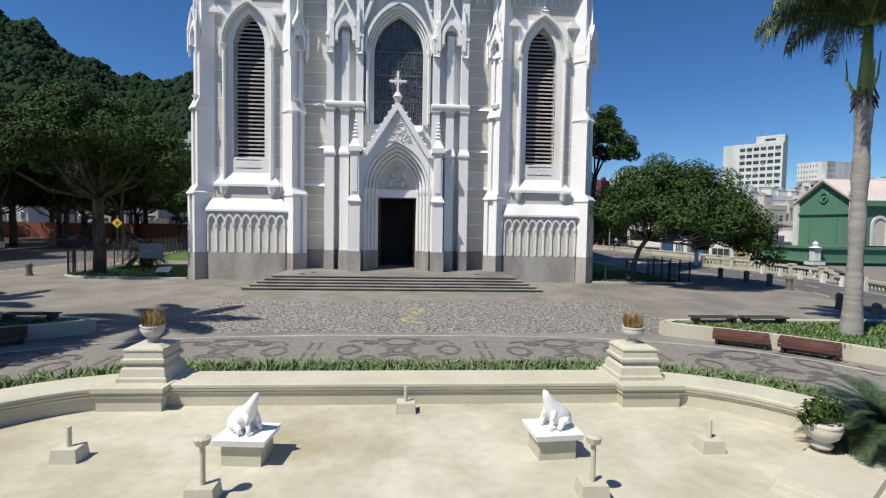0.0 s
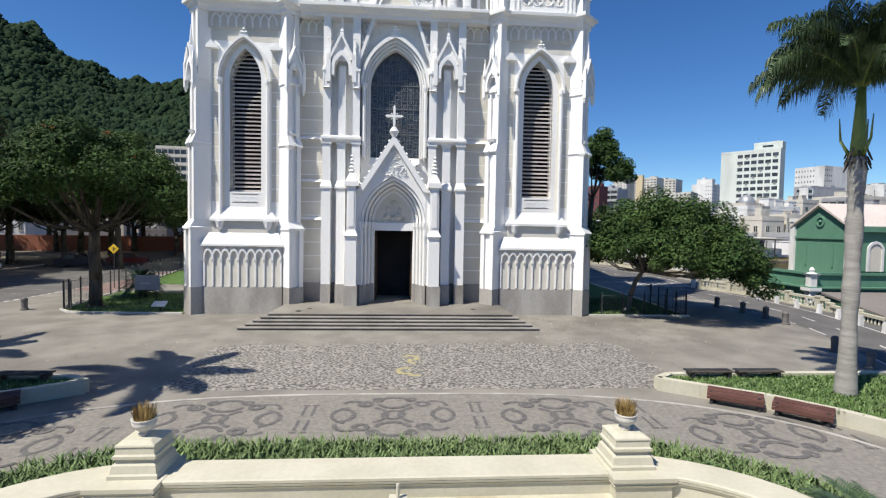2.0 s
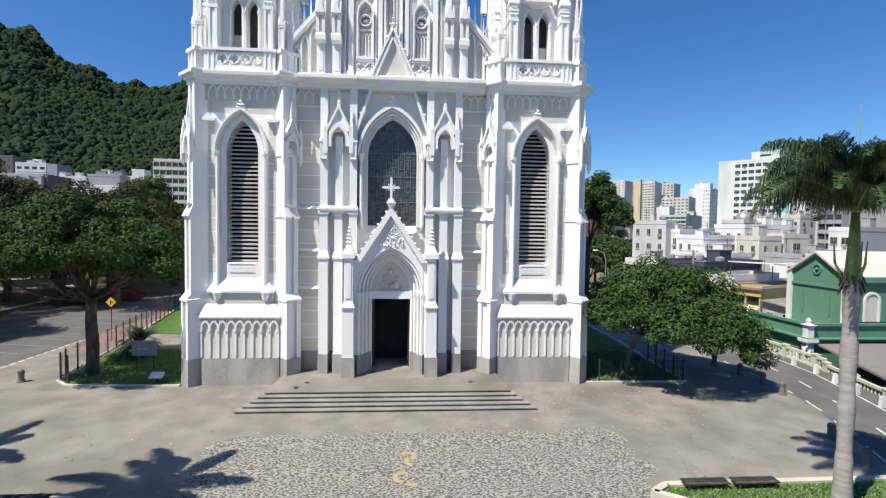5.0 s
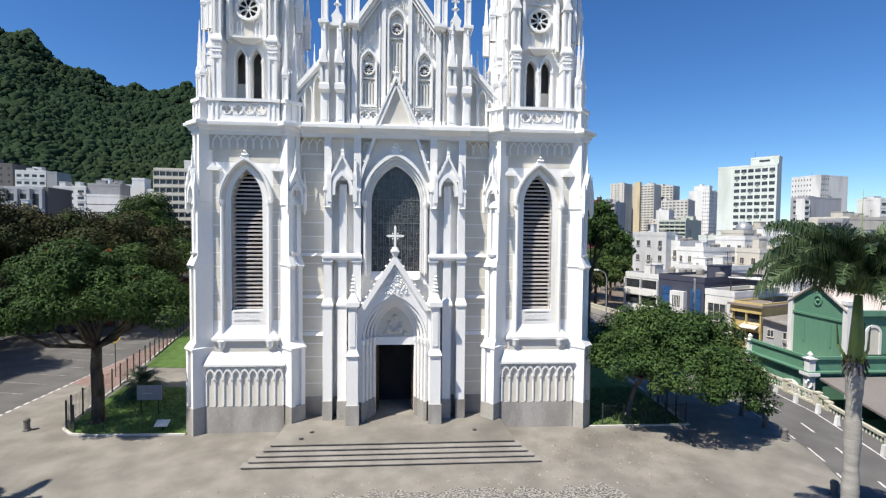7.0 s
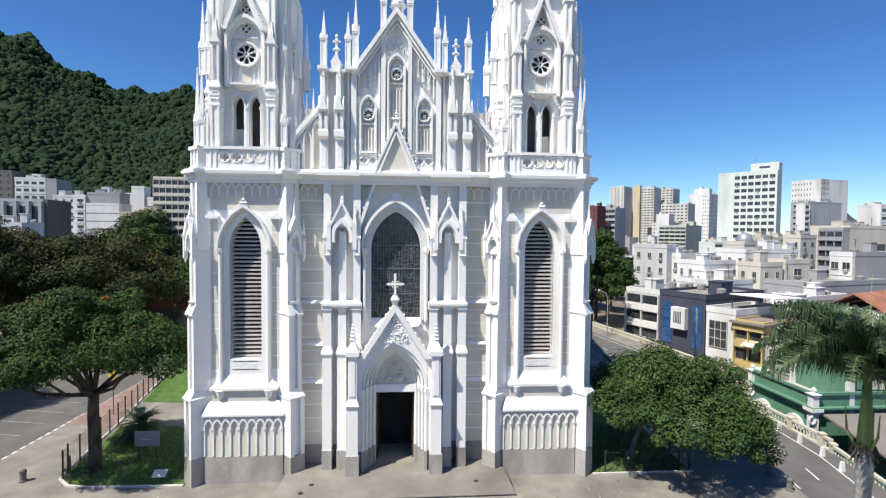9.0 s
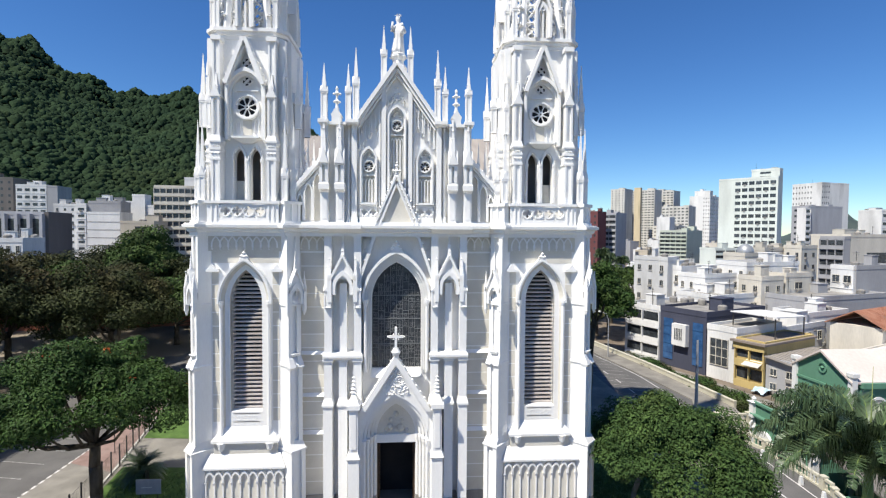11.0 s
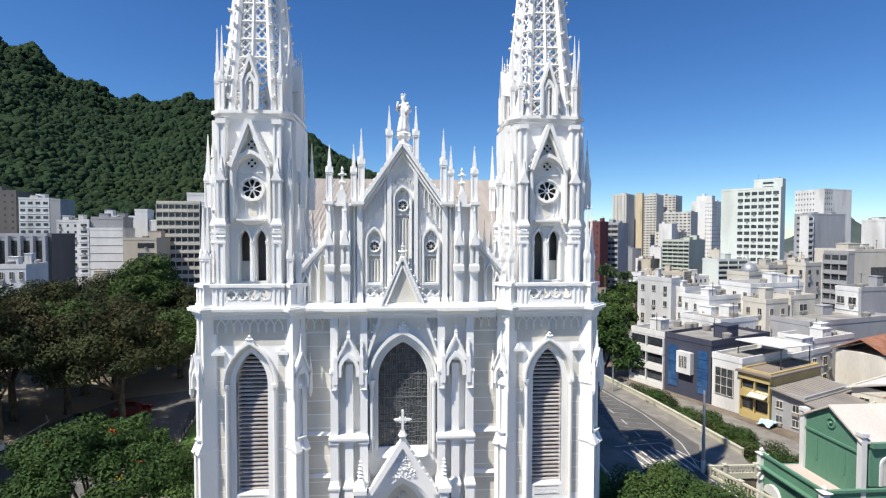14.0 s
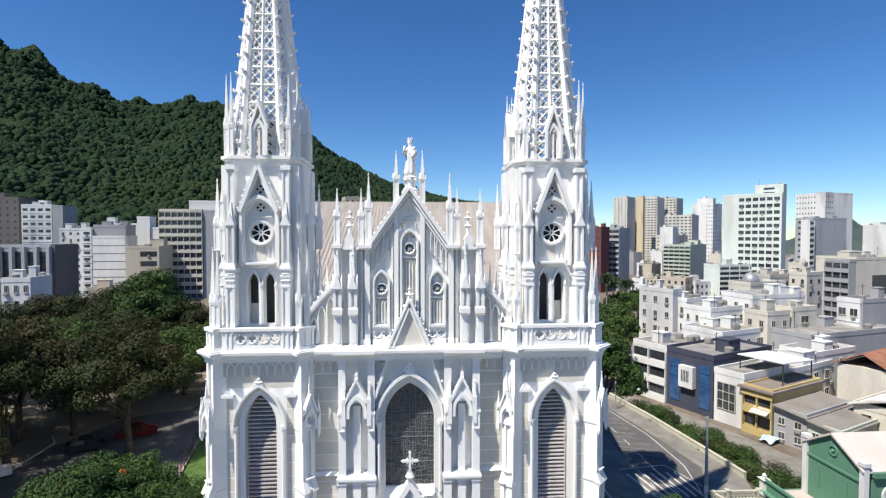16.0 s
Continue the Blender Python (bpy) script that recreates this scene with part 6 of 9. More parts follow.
def crowns(name, centres, radii, mat, seed, seg, rings):
    """Rounded, lumpy tree crowns, each a small uneven dome."""
    g = np.random.default_rng(seed)
    c, r = np.array(centres), np.array(radii)
    N = len(c)
    a = np.arange(seg) * 2 * np.pi / seg
    el = np.linspace(-0.35, 1.2, rings)
    d = np.concatenate([np.stack([np.cos(a + 0.5 * k) * np.cos(e), np.sin(a + 0.5 * k) * np.cos(e), np.full(seg, np.sin(e))], axis=1) for k, e in enumerate(el)] + [np.array([[0, 0, 1.0]])])
    M = len(d)
    p = c[:, None, :] + d[None] * (r[:, None] * g.uniform(0.72, 1.22, (N, M)))[:, :, None] * np.stack([g.uniform(0.8, 1.25, N), g.uniform(0.8, 1.25, N), g.uniform(0.8, 1.3, N)], axis=1)[:, None, :]
    f = []
    for k in range(rings - 1):
        for i in range(seg):
            j = (i + 1) % seg
            q = (k * seg + i, k * seg + j, (k + 1) * seg + j, (k + 1) * seg + i)
            f += [(q[0], q[1], q[2]), (q[0], q[2], q[3])]
    for i in range(seg):
        f.append(((rings - 1) * seg + i, (rings - 1) * seg + (i + 1) % seg, M - 1))
    f = np.array(f)
    F = (f[None] + (np.arange(N) * M)[:, None, None]).reshape(-1)
    me = bpy.data.meshes.new(name)
    me.vertices.add(N * M)
    me.vertices.foreach_set("co", p.astype(np.float32).ravel())
    me.loops.add(len(F))
    me.loops.foreach_set("vertex_index", F.astype(np.int32))
    me.polygons.add(len(F) // 3)
    me.polygons.foreach_set("loop_start", np.arange(len(F) // 3, dtype=np.int32) * 3)
    me.polygons.foreach_set("use_smooth", np.ones(len(F) // 3, dtype=bool))
    me.update(calc_edges=True)
    me.materials.append(mat)
    return new(name, me)


rng = random.Random(9)
near, far_ = ([], []), ([], [])
for _ in range(36000):
    a = rng.uniform(-44, 16)
    r = 225 + 1400 * rng.random() ** 0.8
    z = hill_z(a, r)
    if z < -2:
        continue
    s = rng.uniform(1.7, 3.6) * (0.8 + r / 1100) * (1.35 if rng.random() < 0.1 else 1.0)
    put_in = near if r < 620 else far_
    put_in[0].append((r * math.sin(radians(a)), HILL_Y + r * math.cos(radians(a)), z + 0.1 * s))
    put_in[1].append(s)
woods = crowns("hill_trees", near[0], near[1], LEAFH, 5, 9, 4)
tagged(woods, "dense dark green forest crowns on the lower slope", "forest", kind="stuff")
woods = crowns("hill_trees", far_[0], far_[1], LEAFH, 6, 7, 3)
tagged(woods, "dense dark green forest crowns covering the upper hill", "forest", kind="stuff")

# distant bare hill over the right-hand roofs
V, F = [], []
for i in range(41):
    u = i / 40
    a = radians(36.5 + 17 * u)
    h = 10 + 900 * math.tan(radians(4.3)) * math.exp(-((u - 0.33) / 0.1) ** 2) + 900 * math.tan(radians(1.4)) * math.exp(-((u - 0.55) / 0.2) ** 2)
    for j, f in enumerate((0.0, 0.55, 0.85, 1.0, 0.6)):
        r = 900 + 60 * j
        V.append((r * math.sin(a), HILL_Y + r * math.cos(a), -6 + f * (h + 6) * (1 + 0.03 * noise.noise((i * 0.6, j, 0)))))
for i in range(40):
    for j in range(4):
        k = i * 5 + j
        F.append((k, k + 1, k + 6, k + 5))
tagged(from_lists("far_hill", V, F, HAZE, smooth=True), "far wooded hill behind the tower blocks", "hill", kind="structure")

# ---- town ----
def paint(name, c, stain=0.66):
    return material(name, tuple(v * 0.9 for v in c), c, 0.32, 5, 0.88, 0.08, c=tuple(v * stain for v in c), cover=0.51, stretch=(1, 1, 0.22), vary=0.07)


P_WHITE = paint("white_building_paint", (0.72, 0.715, 0.695), 0.58)
P_CREAM = paint("cream_building_paint", (0.62, 0.58, 0.50))
P_BEIGE = paint("beige_building_paint", (0.52, 0.46, 0.37))
P_OCHRE = paint("ochre_building_paint", (0.60, 0.50, 0.33))
P_STONE = paint("pale_stone_paint", (0.60, 0.58, 0.53))
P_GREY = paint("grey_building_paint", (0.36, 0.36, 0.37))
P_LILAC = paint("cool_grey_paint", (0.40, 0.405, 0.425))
P_GREEN = paint("pale_green_paint", (0.50, 0.54, 0.46))
P_RED = paint("dark_red_paint", (0.16, 0.06, 0.06))
P_BLUE = paint("navy_paint", (0.06, 0.065, 0.095))
P_YELLOW = paint("ochre_yellow_paint", (0.52, 0.40, 0.17))
P_JADE = paint("jade_green_paint", (0.11, 0.245, 0.165))
P_MINT = paint("greenish_white_paint", (0.66, 0.70, 0.65), 0.75)
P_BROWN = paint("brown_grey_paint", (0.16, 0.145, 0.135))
CONC = material("stained_concrete_roof", (0.21, 0.2, 0.185), (0.34, 0.325, 0.30), 0.35, 6, 0.95, 0.1, c=(0.2, 0.19, 0.175), cover=0.52)
TILE = material("clay_roof_tile", (0.30, 0.13, 0.08), (0.4, 0.2, 0.13), 0.8, 10, 0.9, 0.3, c=(0.2, 0.13, 0.1), cover=0.55)
PANE = material("dark_window_glass", (0.035, 0.04, 0.045), (0.07, 0.08, 0.09), 1.5, 6, 0.18, 0.0, spec=0.5, piece=0.4)
TANK = material("blue_plastic_tank", (0.05, 0.10, 0.22), (0.07, 0.13, 0.27), 1, 10, 0.5, 0.0)
BPANE = material("blue_window_glass", (0.025, 0.07, 0.17), (0.04, 0.11, 0.25), 1.0, 5, 0.15, 0.0, spec=0.5)


def win(parent, x, y, z, w, h, rz, glass=PANE, frame_mat=None):
    """A window with glass set behind a thin surround."""
    key = ("win", round(w, 1), round(h, 1), glass.name)
    w, h = round(w, 1), round(h, 1)
    ob = shared(key, "window", lambda b: box(b, -w / 2, w / 2, -0.05, 0.1, 0, h), glass, parent, "", (x, y, z), rz)
    if frame_mat:
        shared(("sill", w), "window_sill", lambda b: box(b, -w / 2 - 0.08, w / 2 + 0.08, -0.16, 0.05, -0.12, 0.0), frame_mat, ob)
        shared(("wframe", w, h), "window_frame", lambda b: (box(b, -w / 2 - 0.05, -w / 2, -0.09, 0.05, 0, h), box(b, w / 2, w / 2 + 0.05, -0.09, 0.05, 0, h), box(b, -0.025, 0.025, -0.075, -0.05, 0, h), box(b, -w / 2 - 0.05, w / 2 + 0.05, -0.09, 0.05, h, h + 0.06)), frame_mat, ob)
    return ob


def building(name, label, at, rz, wx, wy, top, wall, left=None, front=None, base=-6.0, roof=CONC, extras=1, group="town buildings"):
    """at: near corner. front faces local -y, left faces local -x. A face: (floors, columns, style)."""
    t = thing(name, label, "building", (at[0], at[1], base), rz, group)
    h = top - base
    b = BM()
    box(b, 0, wx, 0, wy, 0, h)
    part("wall", b, wall, t)
    b = BM()
    box(b, -0.04, wx + 0.04, -0.04, wy + 0.04, h, h + 0.12)
    part("roof", b, roof, t, "flat stained roof")
    b = BM()
    for x0, x1, y0, y1 in ((-0.06, wx + 0.06, -0.06, 0.18), (-0.06, wx + 0.06, wy - 0.18, wy + 0.06), (-0.06, 0.18, 0.18, wy - 0.18), (wx - 0.18, wx + 0.06, 0.18, wy - 0.18)):
        box(b, x0, x1, y0, y1, h - 0.3, h + 0.6)
    part("parapet", b, wall, t)
    rng = random.Random(int(at[0] * 7 + at[1] * 3))
    for k in range(extras):
        b = BM()
        w, d = min(wx, wy) * rng.uniform(0.22, 0.45), min(wx, wy) * rng.uniform(0.2, 0.35)
        x, y = rng.uniform(0.2, max(0.3, wx - w - 0.2)), rng.uniform(0.2, max(0.3, wy - d - 0.2))
        hh = rng.uniform(1.2, 2.8)
        box(b, x, x + w, y, y + d, h + 0.1, h + hh)
        box(b, x - 0.1, x + w + 0.1, y - 0.1, y + d + 0.1, h + hh, h + hh + 0.12)
        box(b, x + w * 0.3, x + w * 0.6, y - 0.03, y, h + 0.2, h + hh * 0.8)
        part("roof_hut", b, wall, t)
    if extras:
        for k in range(rng.randint(1, 3)):
            x, y = rng.uniform(0.8, wx - 0.8), rng.uniform(0.8, max(0.9, wy - 0.8))
            shared("tank", "water_tank", lambda b: spin(b, [(0.62, 0.0), (0.7, 0.1), (0.75, 0.9), (0.7, 1.0), (0.2, 1.2)], 10), TANK if k % 2 else CONC, t, "", (x, y, h + 0.12))
        x, y = rng.uniform(0.8, wx - 0.8), rng.uniform(0.8, max(0.9, wy - 0.8))
        shared("mast", "antenna", lambda b: (rod(b, (0, 0, 0), (0, 0, 3.2), 0.05), rod(b, (-0.6, 0, 2.9), (0.6, 0, 2.9), 0.03), rod(b, (-0.4, 0, 2.5), (0.4, 0, 2.5), 0.03)), METALD, t, "", (x, y, h + 0.12), rng.uniform(0, 180))
    for face, span, r in ((left, wy, -90), (front, wx, 0)):
        if not face:
            continue
        n, cols, style = face[:3]
        glass = PANE
        u0, u1 = face[3] if len(face) > 3 else (0.0, 1.0)
        fh = (h - 0.4) / n if style != "low" else 3.1
        for f in range(n):
            z = h - 0.4 - fh * (f + 1)
            if z < -1:
                break
            if style == "slab":
                sw = span - 0.3
                shared(("slabdark", round(sw, 1), round(fh, 1)), "window", lambda b: box(b, -sw / 2, sw / 2, -0.03, 0.1, 0, fh * 0.5), PANE, t, "", (0 if r else span / 2, span / 2 if r else 0, z + fh * 0.42), r)
                shared(("slab", round(span, 1), wall.name, round(fh, 1)), "balcony", lambda b: (box(b, -span / 2, span / 2, -0.5, 0.0, 0, 0.14), box(b, -span / 2, span / 2, -0.5, -0.42, 0.14, fh * 0.34), [box(b, -span / 2 + span * q / max(1, cols) - 0.09, -span / 2 + span * q / max(1, cols) + 0.09, -0.42, 0.0, 0.14, fh) for q in range(cols + 1)]), wall, t, "", (0 if r else span / 2, span / 2 if r else 0, z), r)
                continue
            for c in range(cols):
                u = (u0 + (u1 - u0) * (c + 0.5) / cols) * span
                ww = span * (u1 - u0) / cols * (0.78 if style == "office" else 0.62 if style == "grid" else 0.3 if style == "small" else 0.38)
                hh = fh * (0.75 if style == "tall" else 0.52 if style == "office" else 0.36 if style in ("small", "grid") else 0.45)
                win(t, 0 if r else u, u if r else 0, z + fh * (0.22 if style == "office" else 0.34), ww, hh, r, glass, P_CREAM if at[1] < 86 and at[1] > -60 else None)
                if at[1] < 180 and (c * 5 + f * 3) % 4 == 0:
                    shared("ac", "air_conditioner", lambda b: (box(b, -0.4, 0.4, -0.35, 0.0, 0, 0.5), box(b, -0.3, 0.3, -0.38, -0.35, 0.08, 0.42)), CONC, t, "", (0 if r else u, u if r else 0, z + fh * 0.34 - 0.55), r)
            if style == "grid":
                shared(("band", round(span, 1), wall.name), "string_course", lambda b: box(b, -span / 2, span / 2, -0.12, 0.0, 0, 0.16), wall, t, "", (0 if r else span / 2, span / 2 if r else 0, z), r)
        if style == "fins":
            shared(("findark", round(span, 1)), "window", lambda b: box(b, -span / 2 + 0.3, span / 2 - 0.3, -0.08, 0.05, 1.0, h - 1.2), PANE, t, "", (0 if r else span / 2, span / 2 if r else 0, 0), r)
            for c in range(cols + 1):
                u = c / cols * span
                shared(("fin", round(h, 1), wall.name), "fin", lambda b: box(b, -0.35, 0.35, -1.2, 0, 0, h), wall, t, "", (0 if r else u, u if r else 0, 0), r)
    return t


# tower blocks to the right
building("tower_block", "tall greenish white office slab with a grid of dark windows", (159.4, 173), 40, 8, 23.1, 41.1, P_MINT, (16, 6, "office", (0.02, 0.72)), None, extras=0)
building("tower_block", "white plant room block on the office slab roof", (166.0, 180.5), 40, 6, 11.0, 45.6, P_MINT, (26, 1, "none"), None, extras=1)
building("tower_block", "pale beige apartment tower with many small windows", (243.5, 506.9), 40, 20.0, 16.4, 65.5, P_STONE, (26, 4, "small"), extras=2)
building("tower_block", "narrow ochre stair wall between beige towers", (257.0, 497.0), 40, 4.0, 7.0, 66.0, P_OCHRE, None, None, extras=0)
building("tower_block", "beige apartment tower crowded with small windows", (283.5, 516.9), 40, 20.0, 35.6, 66.0, P_STONE, (24, 9, "grid"), extras=3)
building("tower_block", "pale apartment tower with narrow windows", (311.9, 526.9), 40, 20.0, 21.8, 66.0, P_STONE, (24, 5, "grid"), extras=3)
building("apartment_building", "cream apartment block with balconies", (265.5, 417.5), 40, 18.0, 25.2, 41.8, P_STONE, (16, 7, "grid"), extras=2)
building("tower_block", "white apartment tower with blank side", (330.7, 486.9), 40, 29.8, 21.2, 57.3, P_WHITE, (15, 3, "small", (0.0, 0.35)), (15, 5, "small"), extras=2)
building("tower_block", "white water tank block above an apartment tower", (335.5, 494.9), 40, 10.0, 16.0, 63.5, P_WHITE, None, None, extras=1)
building("apartment_building", "plain white blank-walled block", (216.3, 362.3), 40, 11.0, 10.6, 29.4, P_WHITE, None, None)
building("apartment_building", "pale cream block beside the green block", (229.3, 379.9), 40, 26.4, 17.6, 22.6, P_CREAM, (9, 4, "small"), (9, 4, "small"), extras=2)
building("apartment_building", "pale green block with strip windows and a blank shaded side", (148.6, 222.8), 40, 23.8, 13.9, 17.7, P_GREEN, (11, 5, "slab"), None, extras=2)
building("apartment_building", "low pale green and grey block with open floors", (135.5, 178.5), 10, 26.4, 9.0, 9.8, P_MINT, None, (7, 5, "slab", (0.3, 1.0)), extras=2)
building("apartment_building", "grey office tower with one strip of white balconies", (240.6, 250.5), 15, 30.0, 10.1, 33.2, P_LILAC, (11, 2, "small"), None, extras=2)
building("apartment_building", "narrow strip of white balconies on a grey tower", (237.6, 249.2), 15, 4.0, 5.0, 31.9, P_WHITE, None, (11, 1, "slab"), extras=0)
building("tower_block", "white apartment tower with grid windows and blank gable", (293.4, 300.6), 15, 28.6, 20.8, 52.9, P_WHITE, (15, 7, "small", (0.3, 1.0)), (15, 4, "small", (0.0, 0.3)), extras=1)
building("apartment_building", "long white office block with a strip window", (214.9, 180), 10, 34, 10, 27.5, P_WHITE, None, (9, 8, "grid"))
building("apartment_building", "grey block with rows of strip windows", (130.8, 110), 12, 2.5, 7.1, 15.6, P_GREY, (7, 3, "slab"), None, extras=0)
building("apartment_building", "beige block with a plain stained wall", (133.4, 110.6), 12, 22, 12, 16.2, P_CREAM, None, (1, 1, "none"), extras=3)
# white house; the shade of its right face is painted as grey
building("apartment_building", "white house block whose shaded wall is painted grey", (91.8, 66), 12, 14, 4.6, 9.9, P_GREY, None, None, extras=2)
building("apartment_building", "white stair front with four wide windows on the house with the grey-painted shade", (91.3, 66.1), 12, 0.4, 4.5, 9.8, P_WHITE, (4, 2, "grid"), None, extras=0)
building("apartment_building", "beige block with a plain stained wall", (102.0, 92), 20, 6.8, 4.4, 13.3, P_CREAM, (6, 2, "small"), (6, 2, "small"), extras=2)
building("apartment_building", "beige low block with a roof terrace", (93.5, 94), 20, 8.5, 6, 12.6, P_CREAM, None, (5, 3, "small"), extras=2)
building("apartment_building", "dark red narrow apartment tower", (97.0, 215.1), 40, 8.7, 6.4, 27.0, P_RED, (10, 2, "small"), None)
building("apartment_building", "grey apartment tower with shaded side", (109.7, 222.4), 40, 11.7, 7.7, 26.6, P_LILAC, (11, 2, "slab"), None, extras=2)
building("town_house", "white three-storey house with small dark windows", (58.0, 77), 28, 3.4, 8.5, 10.9, P_WHITE, (5, 3, "small"), None, extras=1)
building("town_house", "white stained house with set-back terrace", (60.6, 76), 24, 7.5, 7, 9.0, P_WHITE, (4, 3, "small"), (4, 3, "small"), extras=2)
building("town_house", "white stained house with strip windows and terraces", (62.3, 70), 20, 11.0, 6.5, 7.8, P_WHITE, (4, 3, "small"), (4, 4, "grid"), extras=2)
building("town_house", "stained concrete house with upper terrace", (72.0, 71), 12, 14.5, 8, 10.2, P_WHITE, (5, 3, "small"), (5, 5, "small", (0.0, 0.5)), extras=3)
building("town_house", "cream house with stained roof terrace", (70.4, 64.5), 15, 6.1, 5, 7.8, P_CREAM, (4, 2, "small"), (4, 2, "small"), extras=1)
building("town_house", "pinkish plain walled house with one small window", (77.2, 66.5), 15, 7.0, 6, 8.3, P_CREAM, (4, 1, "small"), (4, 1, "small"), extras=1)
building("town_house", "wide low hall under a stained concrete roof", (73.5, 57.5), 15, 24, 9, 4.6, P_GREY, None, None, extras=1)
building("town_house", "pale low house with roof terraces", (59.5, 62.0), 20, 12, 9, 4.4, P_WHITE, (3, 3, "small"), (3, 4, "small"), extras=2)
building("town_house", "white house with a row of windows under a flat roof", (70.0, 52.5), 20, 12, 6, 2.6, P_WHITE, (3, 2, "small"), (3, 4, "small"), extras=2)
dome = building("domed_hall", "cream round-fronted building with a small silver dome", (81.0, 84), 15, 11.5, 6, 11.6, P_CREAM, (5, 3, "small"), (5, 8, "small"), extras=0)
b = BM()
spin(b, [(1.85, 17.6), (1.85, 18.6), (1.65, 19.2), (1.25, 19.75), (0.7, 20.1), (0.1, 20.35), (0.05, 21.0)], 18, (3.2, 2.6, 0))
part("dome", b, material("dome_metal", (0.3, 0.31, 0.32), (0.4, 0.41, 0.42), 1, 8, 0.45, 0.05, metal=0.4), dome, "silver grey ribbed dome", True)
rng = random.Random(21)
mats = (P_WHITE, P_CREAM, P_WHITE, P_GREY, P_BEIGE)
for k in range(44):   # packed roofs further off
    y = rng.uniform(150, 330)
    x = 12 + (y + 27) * rng.uniform(0.42, 1.12)
    hh = rng.uniform(0, 6) + max(0, y - 190) * 0.05
    building("town_house", "plain pale town house among packed roofs", (x, y), rng.choice((40, 40, 20)), rng.uniform(7, 13), rng.uniform(6, 11), hh, mats[k % 5], (3, 4, "low") if y < 230 else None, (3, 4, "low") if y < 230 else None, extras=1)

# street row below the balustrade
ROWX, ROWY, ROWA = 49.2, 45.7, 23.6
TARP_AT = (51.0, 38.4, -5.9)


def row_at(s):
    return (ROWX + 0.4 * s, ROWY - 0.9165 * s)


building("street_house", "white house with open balconies on the lower street", row_at(-10.6), ROWA, 12, 7.2, 3.4, P_WHITE, (3, 2, "slab"), None)
blue = building("shop_building", "navy blue shop front with glazed strips and a white boxed bay", row_at(-2.0), ROWA, 16, 8.5, 3.6, P_BLUE, None, None, extras=1)
b = BM()
box(b, -0.9, 0, 3.0, 5.6, 4.0, 7.6)
part("bay_window", b, P_WHITE, blue, "white projecting boxed bay")
b = BM()
for k in range(5):
    box(b, -0.97, -0.9, 3.7 + 0.3 * k, 3.85 + 0.3 * k, 5.0, 6.9)
part("window", b, PANE, blue, "narrow dark slits")
for u in (1.5, 7.0):
    b = BM()
    box(b, -0.1, 0.05, u - 1.0, u + 0.8, 1.2, 8.2)
    for q in range(4):
        box(b, -0.16, -0.1, u - 1.0, u + 0.8, 2.4 + 1.5 * q, 2.5 + 1.5 * q)
    part("window", b, BPANE, blue, "tall blue glazing")
building("street_house", "white house with one large dark gridded window", row_at(2.9), ROWA, 12, 4.7, 1.9, P_WHITE, None, None, extras=0)
b = BM()
wh = thing("shop_window", "large dark gridded window in a white wall", "window", (row_at(1.4)[0] - 0.04, row_at(1.4)[1], -6), ROWA)
box(b, -0.08, 0.06, -0.3, 2.6, 2.2, 6.4)
part("pane", b, PANE, wh)
b = BM()
for q in range(4):
    box(b, -0.14, -0.08, -0.3 + 0.95 * q, -0.22 + 0.95 * q, 2.2, 6.4)
for q in range(4):
    box(b, -0.14, -0.08, -0.3, 2.6, 2.2 + 1.38 * q, 2.28 + 1.38 * q)
part("window_frame", b, P_CREAM, wh)
yel = building("street_house", "ochre yellow house with balcony under a brown flat roof", row_at(7.0), ROWA, 13, 4.1, 0.6, P_YELLOW, (2, 2, "slab"), None, extras=0)
b = BM()
box(b, -0.9, 13.2, -0.5, 4.6, 6.65, 6.95)
part("roof_slab", b, paint("brown_roof_sheet", (0.24, 0.20, 0.17)), yel, "brown overhanging flat roof")
b = BM()
box(b, -0.55, 0.0, -0.2, 4.3, 5.7, 6.6)
box(b, 0.0, 13.0, -0.25, 0.0, 5.4, 6.64)
part("parapet", b, P_YELLOW, yel, "yellow projecting parapet band")
b = BM()
hexa(b, [(-1.5, 0.1, 3.55), (0.0, 0.1, 4.1), (0.0, 2.5, 4.1), (-1.5, 2.5, 3.55), (-1.5, 0.1, 3.65), (0.0, 0.1, 4.2), (0.0, 2.5, 4.2), (-1.5, 2.5, 3.65)])
part("awning", b, P_CREAM, yel, "pale sloping awning")
tarp = thing("tarpaulin", "pale blue tarpaulin slung over boxes beside the street", "tarpaulin", TARP_AT, 23)
V, FT = [], []
for i in range(9):
    for j in range(7):
        V.append((-1.3 + i * 0.32, -0.9 + j * 0.3, 1.0 + 0.28 * noise.noise((i * 0.6, j * 0.6, 2)) - 0.12 * abs(i - 4) - 0.1 * abs(j - 3)))
for i in range(8):
    for j in range(6):
        k = i * 7 + j
        FT.append((k, k + 7, k + 8, k + 1))
from_lists("sheet", V, FT, material("pale_blue_tarp", (0.36, 0.50, 0.58), (0.50, 0.62, 0.68), 1.5, 12, 0.6, 0.1), tarp)
b = BM()
box(b, -0.8, 0.6, -0.5, 0.5, -0.1, 0.55)
part("box", b, P_BROWN, tarp)
cano = thing("roof_canopy", "white sheet canopy on slim posts over a roof terrace", "canopy", (58.0, 46.0, 1.0), ROWA)
b = BM()
hexa(b, [(-4, -3, 3.2), (4.5, -3, 2.8), (4.5, 4, 2.8), (-4, 4, 3.2), (-4, -3, 3.35), (4.5, -3, 2.95), (4.5, 4, 2.95), (-4, 4, 3.35)])
part("canopy_sheet", b, P_WHITE, cano)
